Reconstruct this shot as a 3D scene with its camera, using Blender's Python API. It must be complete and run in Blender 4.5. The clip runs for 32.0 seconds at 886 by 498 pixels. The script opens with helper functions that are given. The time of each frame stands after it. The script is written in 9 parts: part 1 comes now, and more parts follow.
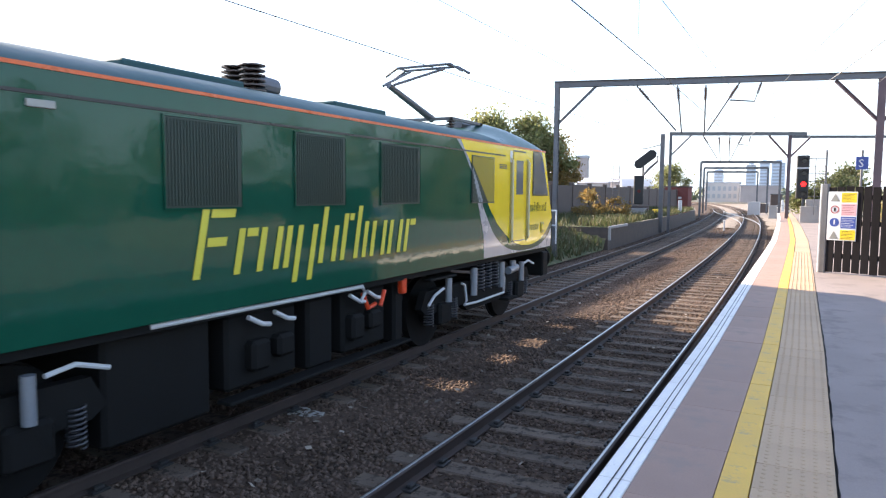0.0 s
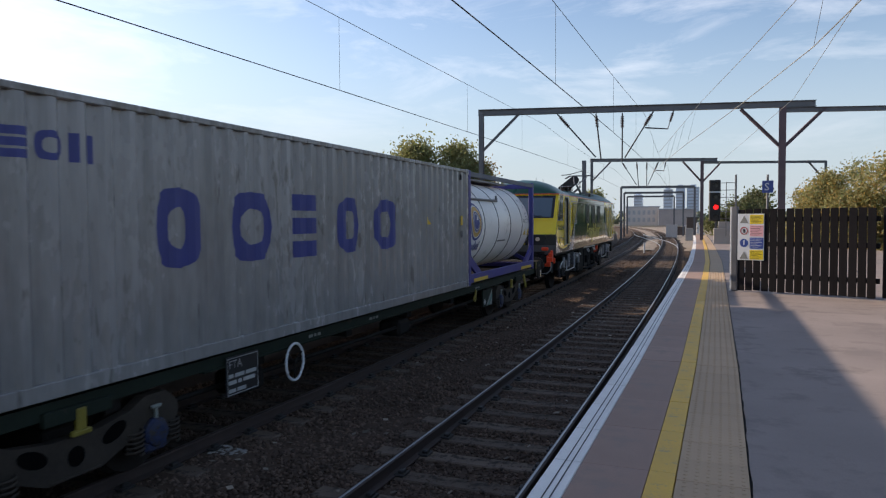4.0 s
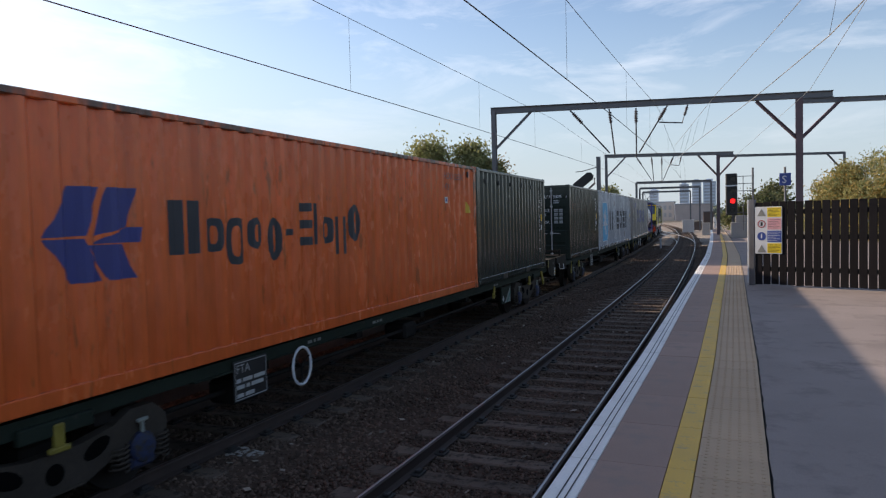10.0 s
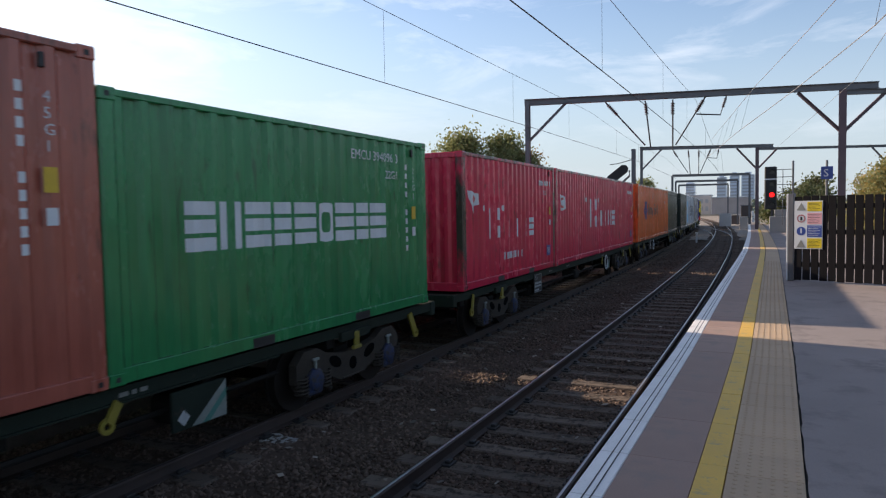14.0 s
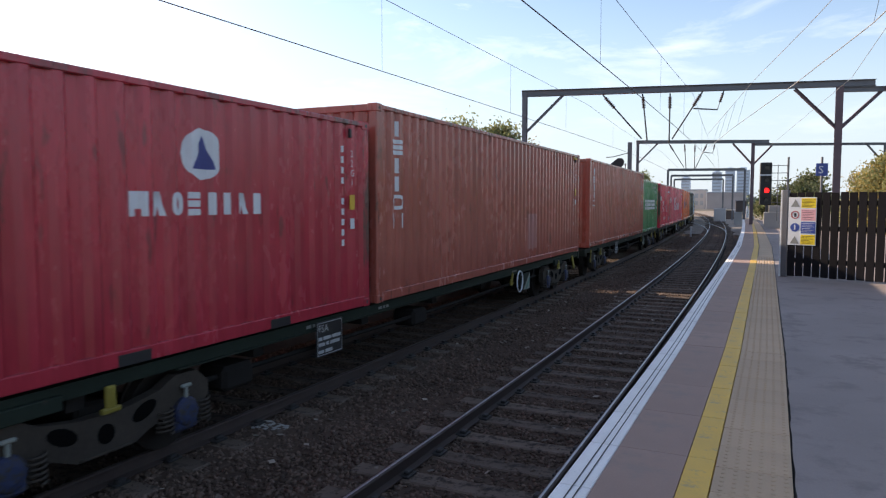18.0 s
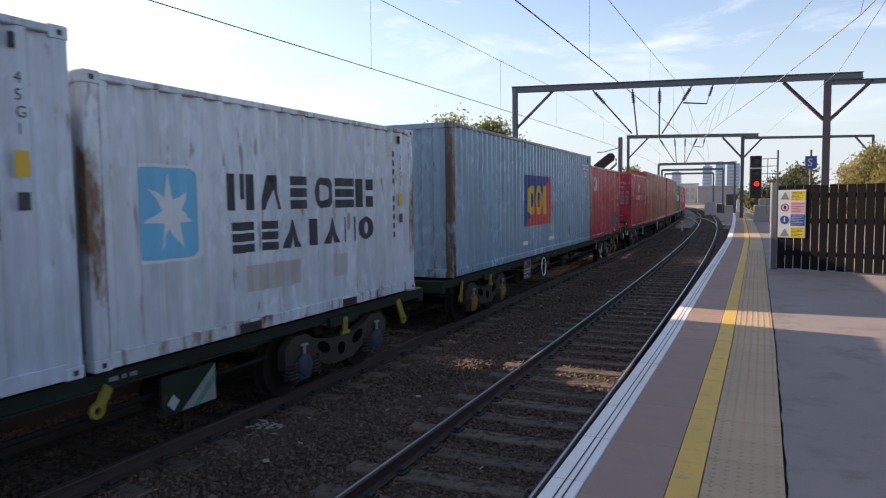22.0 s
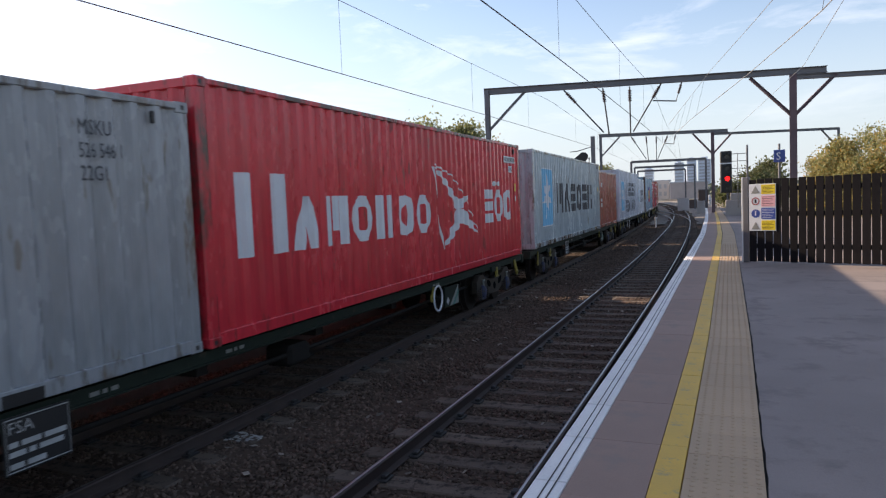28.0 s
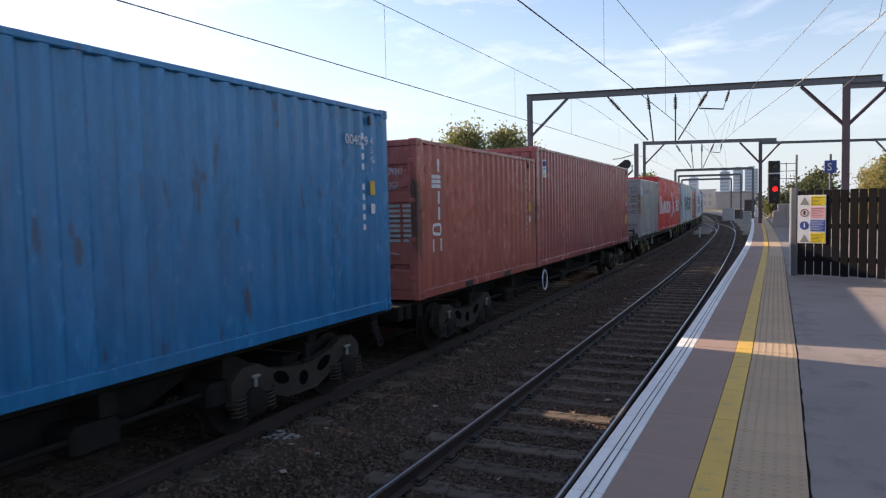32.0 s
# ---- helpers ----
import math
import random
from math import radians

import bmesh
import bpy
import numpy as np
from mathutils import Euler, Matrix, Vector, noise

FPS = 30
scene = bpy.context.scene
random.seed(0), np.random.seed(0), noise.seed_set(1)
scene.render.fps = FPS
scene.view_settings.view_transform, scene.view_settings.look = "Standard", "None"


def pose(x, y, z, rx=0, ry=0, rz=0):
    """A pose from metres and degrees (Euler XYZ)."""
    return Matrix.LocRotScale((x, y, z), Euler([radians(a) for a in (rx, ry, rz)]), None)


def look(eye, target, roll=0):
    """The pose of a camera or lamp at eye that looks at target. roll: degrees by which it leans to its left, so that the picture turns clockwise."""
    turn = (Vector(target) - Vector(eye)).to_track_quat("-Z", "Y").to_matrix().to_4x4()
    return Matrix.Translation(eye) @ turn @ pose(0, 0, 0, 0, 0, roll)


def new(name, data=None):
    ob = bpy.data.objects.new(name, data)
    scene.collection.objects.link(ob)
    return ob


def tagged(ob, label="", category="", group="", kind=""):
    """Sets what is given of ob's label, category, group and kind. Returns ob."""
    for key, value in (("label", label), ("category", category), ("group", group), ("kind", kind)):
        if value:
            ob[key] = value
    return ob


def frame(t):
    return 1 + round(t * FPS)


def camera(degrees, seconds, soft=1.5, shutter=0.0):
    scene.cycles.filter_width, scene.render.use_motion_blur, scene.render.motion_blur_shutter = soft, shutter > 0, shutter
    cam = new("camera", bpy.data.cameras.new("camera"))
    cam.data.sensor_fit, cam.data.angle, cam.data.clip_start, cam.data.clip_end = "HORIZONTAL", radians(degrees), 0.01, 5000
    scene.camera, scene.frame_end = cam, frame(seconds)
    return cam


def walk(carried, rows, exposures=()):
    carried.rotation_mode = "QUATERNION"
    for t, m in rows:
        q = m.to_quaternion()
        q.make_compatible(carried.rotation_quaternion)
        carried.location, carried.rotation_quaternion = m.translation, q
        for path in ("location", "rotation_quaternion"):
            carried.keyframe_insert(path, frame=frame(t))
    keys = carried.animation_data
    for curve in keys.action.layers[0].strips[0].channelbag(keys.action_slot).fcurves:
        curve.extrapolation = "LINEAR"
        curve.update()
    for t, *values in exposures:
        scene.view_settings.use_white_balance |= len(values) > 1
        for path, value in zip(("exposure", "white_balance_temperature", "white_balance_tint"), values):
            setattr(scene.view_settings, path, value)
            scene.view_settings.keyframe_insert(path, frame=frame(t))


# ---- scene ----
# Eye, yaw, pitch and roll of the hand-held camera on the platform
cam = camera(65.24, 32.0, soft=1.2, shutter=0.12)
PATH = [
    (0, -0.056, -0.078, 1.596, 27.06, -4.60, 0.49),
    (0.5, -0.053, -0.072, 1.604, 26.76, -3.49, 0.16),
    (1, -0.044, -0.056, 1.598, 27.69, -3.62, -0.38),
    (1.5, -0.034, -0.037, 1.600, 25.25, -3.15, -0.78),
    (2, -0.021, -0.027, 1.597, 23.00, -2.53, -1.04),
    (2.5, -0.020, -0.020, 1.591, 21.04, -2.34, -0.93),
    (3, -0.021, -0.026, 1.597, 20.53, -2.15, -0.88),
    (3.5, -0.021, -0.023, 1.593, 21.08, -2.13, -0.66),
    (4, -0.019, -0.021, 1.593, 21.24, -2.35, -0.35),
    (4.5, -0.012, -0.016, 1.595, 21.55, -2.24, -0.17),
    (6.5, -0.010, 0.024, 1.600, 20.84, -1.55, -1.39),
    (7, -0.006, 0.024, 1.600, 20.46, -1.68, -0.67),
    (7.5, 0.001, 0.035, 1.596, 20.38, -1.59, -1.10),
    (8, -0.007, 0.018, 1.591, 20.77, -1.39, -0.48),
    (8.5, -0.008, 0.015, 1.588, 22.77, -2.00, 0.30),
    (9, -0.001, 0.016, 1.587, 22.49, -1.83, -0.69),
    (9.5, -0.004, 0.022, 1.587, 22.61, -1.70, -1.08),
    (10, -0.006, 0.018, 1.582, 22.51, -2.38, -1.42),
    (10.5, -0.011, 0.016, 1.594, 23.47, -2.56, -1.32),
    (11, -0.008, 0.016, 1.588, 23.65, -2.42, -0.86),
    (11.5, -0.010, 0.008, 1.583, 23.95, -2.53, -0.54),
    (12, -0.004, -0.000, 1.583, 24.57, -2.60, -0.69),
    (12.5, 0.003, -0.004, 1.583, 24.86, -2.68, -0.97),
    (13, 0.005, -0.008, 1.583, 24.90, -2.86, -1.24),
    (13.5, 0.003, -0.007, 1.581, 25.06, -2.94, -1.15),
    (15.5, 0.010, 0.006, 1.591, 25.20, -3.18, -0.39),
    (16, 0.012, 0.004, 1.586, 25.17, -3.30, 0.03),
    (16.5, 0.009, 0.003, 1.584, 25.10, -3.33, 0.45),
    (17, 0.008, 0.004, 1.580, 24.97, -3.45, 0.67),
    (17.5, 0.001, 0.002, 1.585, 24.82, -3.67, 0.36),
    (18, 0.005, -0.004, 1.584, 24.75, -3.82, 0.01),
    (18.5, 0.008, 0.003, 1.579, 24.81, -3.81, -0.16),
    (19, 0.015, -0.003, 1.577, 24.73, -3.85, -0.14),
    (19.5, 0.016, -0.005, 1.578, 24.64, -3.85, -0.46),
    (20, 0.013, -0.006, 1.573, 24.59, -3.94, -0.64),
    (20.5, 0.014, -0.009, 1.578, 24.47, -3.99, -0.41),
    (21, 0.011, -0.006, 1.580, 24.33, -3.99, -0.20),
    (21.5, 0.011, -0.006, 1.574, 24.18, -3.97, -0.31),
    (22, 0.014, -0.002, 1.579, 24.12, -4.06, -0.69),
    (22.5, 0.009, -0.004, 1.578, 23.95, -4.05, -0.63),
    (23, 0.007, -0.006, 1.575, 23.79, -4.02, -0.39),
    (23.5, 0.009, -0.010, 1.575, 23.64, -3.91, -0.38),
    (24, 0.011, -0.001, 1.573, 23.53, -3.89, -0.61),
    (24.5, 0.014, 0.001, 1.578, 23.40, -3.83, -1.20),
    (26.5, 0.016, 0.012, 1.577, 23.35, -4.07, -1.26),
    (27, 0.019, 0.016, 1.579, 23.22, -3.96, -1.42),
    (27.5, 0.019, 0.018, 1.584, 22.43, -3.56, -1.90),
    (28, 0.015, 0.029, 1.582, 22.23, -3.84, -2.37),
    (28.5, 0.014, 0.024, 1.580, 22.04, -3.78, -2.71),
    (29, 0.009, 0.019, 1.581, 22.24, -3.69, -1.99),
    (29.5, 0.011, 0.018, 1.578, 22.31, -3.57, -0.94),
    (30, 0.014, 0.024, 1.574, 22.46, -3.63, -0.48),
    (30.5, 0.014, 0.026, 1.576, 22.38, -3.55, -1.01),
    (31, 0.014, 0.014, 1.579, 22.92, -3.46, -1.76),
    (31.5, 0.009, 0.010, 1.583, 25.16, -3.46, -1.79),
    (32, 0.011, 0.014, 1.587, 25.43, -3.35, -1.24),
]
EXPOSURES = [(t, stops + 0.06 * min(1, max(0, (t - 16) / 4)), 6850 + 350 * min(1, max(0, (t - 16) / 5)), 15 + 3 * min(1, max(0, (t - 16) / 5))) for t, stops in ((0.0, 2.12), (0.5, 1.7), (0.9, 1.42), (2.0, 0.80), (3.0, 0.64), (9.0, 0.60), (12.0, 0.70), (13.0, 0.68), (16.0, 0.86), (17.0, 0.98), (18.0, 1.05), (19.0, 0.90), (20.0, 0.96), (22.0, 0.90), (23.0, 0.92), (24.0, 0.80), (27.0, 0.96), (28.0, 0.92), (29.0, 0.74), (30.0, 0.90), (32.0, 0.90))]


def eye_pose(x, y, z, yaw, pitch, roll):
    return pose(x, y, z) @ pose(0, 0, 0, 0, 0, yaw) @ pose(0, 0, 0, 90 + pitch) @ pose(0, 0, 0, 0, 0, roll)


walk(cam, [(t, eye_pose(*row)) for t, *row in PATH], EXPOSURES)

# ---- world, sun ----
RAIL = -0.915                      # top of the rails; the platform is z = 0
SUN_WAY = Vector((-1.0, 0.2, 0.4256)).normalized()   # towards the sun
sun_data = bpy.data.lights.new("sun", "SUN")
sun_data.energy, sun_data.angle, sun_data.color = 4.2, radians(0.55), (1.0, 0.87, 0.70)
sun = new("sun", sun_data)
sun.matrix_world = look(SUN_WAY * 50, (0, 0, 0))

world = bpy.data.worlds.new("sky")
scene.world = world
world.use_nodes = True
wn, wl = world.node_tree.nodes, world.node_tree.links
wn.clear()
sky = wn.new("ShaderNodeTexSky")
sky.sky_type, sky.sun_disc = "NISHITA", False
sky.sun_elevation = math.asin(SUN_WAY.z)
sky.sun_rotation = math.atan2(SUN_WAY.x, SUN_WAY.y)
sky.air_density, sky.dust_density, sky.ozone_density = 1.0, 0.7, 2.3
back = wn.new("ShaderNodeBackground")
back.inputs["Strength"].default_value = 0.115
# thin streaks of high cloud
geo = wn.new("ShaderNodeTexCoord")
mapping = wn.new("ShaderNodeMapping")
mapping.inputs["Scale"].default_value = (2.2, 2.2, 9.0)
mapping.inputs["Rotation"].default_value = (0.12, 0.2, 0.6)
cloud = wn.new("ShaderNodeTexNoise")
cloud.inputs["Scale"].default_value, cloud.inputs["Detail"].default_value = 1.9, 7.0
cloud.inputs["Roughness"].default_value, cloud.inputs["Distortion"].default_value = 0.62, 0.5
ramp = wn.new("ShaderNodeValToRGB")
ramp.color_ramp.elements[0].position, ramp.color_ramp.elements[1].position = 0.50, 0.78
ramp.color_ramp.elements[1].color = (0.32, 0.32, 0.32, 1)
white = wn.new("ShaderNodeMix")
white.data_type = "RGBA"
white.inputs[7].default_value = (9.5, 9.7, 10.0, 1)
wout = wn.new("ShaderNodeOutputWorld")
wl.new(geo.outputs["Generated"], mapping.inputs["Vector"])
wl.new(mapping.outputs["Vector"], cloud.inputs["Vector"])
wl.new(cloud.outputs["Fac"], ramp.inputs["Fac"])
wl.new(ramp.outputs["Color"], white.inputs[0])
wl.new(sky.outputs["Color"], white.inputs[6])
# pale haze towards the horizon, all round
split = wn.new("ShaderNodeSeparateXYZ")
fall = wn.new("ShaderNodeMapRange")
fall.inputs["From Min"].default_value, fall.inputs["From Max"].default_value = 0.0, 0.30
fall.inputs["To Min"].default_value, fall.inputs["To Max"].default_value = 0.85, 0.0
fall.interpolation_type = "SMOOTHSTEP"
haze = wn.new("ShaderNodeMix")
haze.data_type = "RGBA"
haze.inputs[7].default_value = (3.0, 3.74, 4.42, 1)
wl.new(geo.outputs["Generated"], split.inputs["Vector"])
wl.new(split.outputs["Z"], fall.inputs["Value"])
wl.new(fall.outputs["Result"], haze.inputs[0])
wl.new(white.outputs[2], haze.inputs[6])
wl.new(haze.outputs[2], back.inputs["Color"])
wl.new(back.outputs["Background"], wout.inputs["Surface"])


# ---- materials ----
def surface(name, rgb, rough=0.6, metal=0.0, var=0.18, scale=2.0, fine=45.0, bump=0.0, stain=None, stain_at=0.62, stretch=(1, 1, 1),
            each=0.0, island=0.0, coat=0.0, spec=0.5, streak=None, streak_at=0.63):
    """A procedural surface: two scales of variation, optional stains, relief and variation from piece to piece."""
    m = bpy.data.materials.new(name)
    m.use_nodes = True
    n, l = m.node_tree.nodes, m.node_tree.links
    b = n["Principled BSDF"]
    co = n.new("ShaderNodeTexCoord")
    mp = n.new("ShaderNodeMapping")
    mp.inputs["Scale"].default_value = stretch
    l.new(co.outputs["Object"], mp.inputs["Vector"])
    n1, n2 = n.new("ShaderNodeTexNoise"), n.new("ShaderNodeTexNoise")
    n1.inputs["Scale"].default_value, n1.inputs["Detail"].default_value = scale, 5.0
    n2.inputs["Scale"].default_value, n2.inputs["Detail"].default_value = fine, 3.0
    for q in (n1, n2):
        l.new(mp.outputs["Vector"], q.inputs["Vector"])
    add = n.new("ShaderNodeMath")
    add.operation = "MULTIPLY_ADD"
    add.inputs[1].default_value = 0.5
    l.new(n2.outputs["Fac"], add.inputs[0])
    l.new(n1.outputs["Fac"], add.inputs[2])
    span = n.new("ShaderNodeMapRange")
    span.inputs["From Min"].default_value, span.inputs["From Max"].default_value = 0.4, 1.1
    span.inputs["To Min"].default_value, span.inputs["To Max"].default_value = 1 - var, 1 + var
    l.new(add.outputs[0], span.inputs["Value"])
    value = span.outputs["Result"]
    if each or island:
        info = n.new("ShaderNodeObjectInfo" if each else "ShaderNodeNewGeometry")
        rnd = info.outputs["Random"] if each else info.outputs["Random Per Island"]
        mr = n.new("ShaderNodeMapRange")
        amount = each or island
        mr.inputs["To Min"].default_value, mr.inputs["To Max"].default_value = 1 - amount, 1 + amount
        l.new(rnd, mr.inputs["Value"])
        mul = n.new("ShaderNodeMath")
        mul.operation = "MULTIPLY"
        l.new(value, mul.inputs[0])
        l.new(mr.outputs["Result"], mul.inputs[1])
        value = mul.outputs[0]
    tint = n.new("ShaderNodeMix")
    tint.data_type, tint.blend_type = "RGBA", "MULTIPLY"
    tint.inputs[0].default_value = 1.0
    tint.inputs[6].default_value = (*rgb, 1)
    l.new(value, tint.inputs[7])
    colour = tint.outputs[2]
    if stain:
        n3 = n.new("ShaderNodeTexNoise")
        n3.inputs["Scale"].default_value, n3.inputs["Detail"].default_value = scale * 2.3, 9.0
        n3.inputs["Roughness"].default_value = 0.7
        mp3 = n.new("ShaderNodeMapping")
        mp3.inputs["Scale"].default_value = stretch
        mp3.inputs["Location"].default_value = (3.1, 7.7, 1.3)
        l.new(co.outputs["Object"], mp3.inputs["Vector"])
        l.new(mp3.outputs["Vector"], n3.inputs["Vector"])
        r = n.new("ShaderNodeValToRGB")
        r.color_ramp.elements[0].position, r.color_ramp.elements[1].position = stain_at, min(stain_at + 0.1, 1)
        l.new(n3.outputs["Fac"], r.inputs["Fac"])
        mix = n.new("ShaderNodeMix")
        mix.data_type = "RGBA"
        mix.inputs[7].default_value = (*stain, 1)
        l.new(r.outputs["Color"], mix.inputs[0])
        l.new(colour, mix.inputs[6])
        colour = mix.outputs[2]
    if streak:
        # narrow scuffs and runs, drawn out downwards
        n4, mp4 = n.new("ShaderNodeTexNoise"), n.new("ShaderNodeMapping")
        n4.inputs["Scale"].default_value, n4.inputs["Detail"].default_value, n4.inputs["Roughness"].default_value = 3.2, 4.0, 0.6
        mp4.inputs["Scale"].default_value, mp4.inputs["Location"].default_value = (1.0, 2.2, 0.42), (9.0, 2.0, 5.0)
        l.new(co.outputs["Object"], mp4.inputs["Vector"])
        l.new(mp4.outputs["Vector"], n4.inputs["Vector"])
        r4 = n.new("ShaderNodeValToRGB")
        r4.color_ramp.elements[0].position, r4.color_ramp.elements[1].position = streak_at, streak_at + 0.05
        l.new(n4.outputs["Fac"], r4.inputs["Fac"])
        mix4 = n.new("ShaderNodeMix")
        mix4.data_type = "RGBA"
        mix4.inputs[7].default_value = (*streak, 1)
        l.new(r4.outputs["Color"], mix4.inputs[0])
        l.new(colour, mix4.inputs[6])
        colour = mix4.outputs[2]
        # faint upright bands of washed-down soot
        n5, mp5, r5 = n.new("ShaderNodeTexNoise"), n.new("ShaderNodeMapping"), n.new("ShaderNodeMapRange")
        n5.inputs["Scale"].default_value, n5.inputs["Detail"].default_value, n5.inputs["Roughness"].default_value = 1.0, 5.0, 0.65
        mp5.inputs["Scale"].default_value, mp5.inputs["Location"].default_value = (1.0, 4.2, 0.40), (2.0, 4.0, 8.0)
        r5.inputs["From Min"].default_value, r5.inputs["From Max"].default_value = 0.36, 0.60
        r5.inputs["To Min"].default_value, r5.inputs["To Max"].default_value = 0.84, 1.04
        l.new(co.outputs["Object"], mp5.inputs["Vector"])
        l.new(mp5.outputs["Vector"], n5.inputs["Vector"])
        l.new(n5.outputs["Fac"], r5.inputs["Value"])
        mix5 = n.new("ShaderNodeMix")
        mix5.data_type, mix5.blend_type = "RGBA", "MULTIPLY"
        mix5.inputs[0].default_value = 1.0
        l.new(colour, mix5.inputs[6])
        l.new(r5.outputs["Result"], mix5.inputs[7])
        colour = mix5.outputs[2]
    l.new(colour, b.inputs["Base Color"])
    rr = n.new("ShaderNodeMapRange")
    rr.inputs["From Min"].default_value, rr.inputs["From Max"].default_value = 0.4, 1.1
    rr.inputs["To Min"].default_value, rr.inputs["To Max"].default_value = max(0.03, rough - 0.1), min(1, rough + 0.1)
    l.new(add.outputs[0], rr.inputs["Value"])
    l.new(rr.outputs["Result"], b.inputs["Roughness"])
    b.inputs["Metallic"].default_value = metal
    b.inputs["Coat Weight"].default_value = coat
    b.inputs["Coat Roughness"].default_value = 0.06
    b.inputs["Specular IOR Level"].default_value = spec
    if bump:
        bp = n.new("ShaderNodeBump")
        bp.inputs["Strength"].default_value, bp.inputs["Distance"].default_value = 0.6, bump
        l.new(add.outputs[0], bp.inputs["Height"])
        l.new(bp.outputs["Normal"], b.inputs["Normal"])
    return m


def glow(name, rgb, strength):
    m = bpy.data.materials.new(name)
    m.use_nodes = True
    b = m.node_tree.nodes["Principled BSDF"]
    b.inputs["Base Color"].default_value = (*rgb, 1)
    b.inputs["Emission Color"].default_value = (*rgb, 1)
    b.inputs["Emission Strength"].default_value = strength
    return m


def leafage(name, colours, rough=0.6):
    """Leaves whose colour runs over several hues from leaf to leaf."""
    m = bpy.data.materials.new(name)
    m.use_nodes = True
    n, l = m.node_tree.nodes, m.node_tree.links
    b = n["Principled BSDF"]
    g = n.new("ShaderNodeNewGeometry")
    r = n.new("ShaderNodeValToRGB")
    r.color_ramp.elements.remove(r.color_ramp.elements[1])
    for i, c in enumerate(colours):
        e = r.color_ramp.elements[0] if i == 0 else r.color_ramp.elements.new(i / (len(colours) - 1))
        e.position, e.color = i / (len(colours) - 1), (*c, 1)
    l.new(g.outputs["Random Per Island"], r.inputs["Fac"])
    l.new(r.outputs["Color"], b.inputs["Base Color"])
    b.inputs["Roughness"].default_value = rough
    tr = n.new("ShaderNodeBsdfTranslucent")
    l.new(r.outputs["Color"], tr.inputs["Color"])
    mix = n.new("ShaderNodeMixShader")
    mix.inputs[0].default_value = 0.5
    l.new(b.outputs[0], mix.inputs[1])
    l.new(tr.outputs[0], mix.inputs[2])
    l.new(mix.outputs[0], n["Material Output"].inputs["Surface"])
    return m


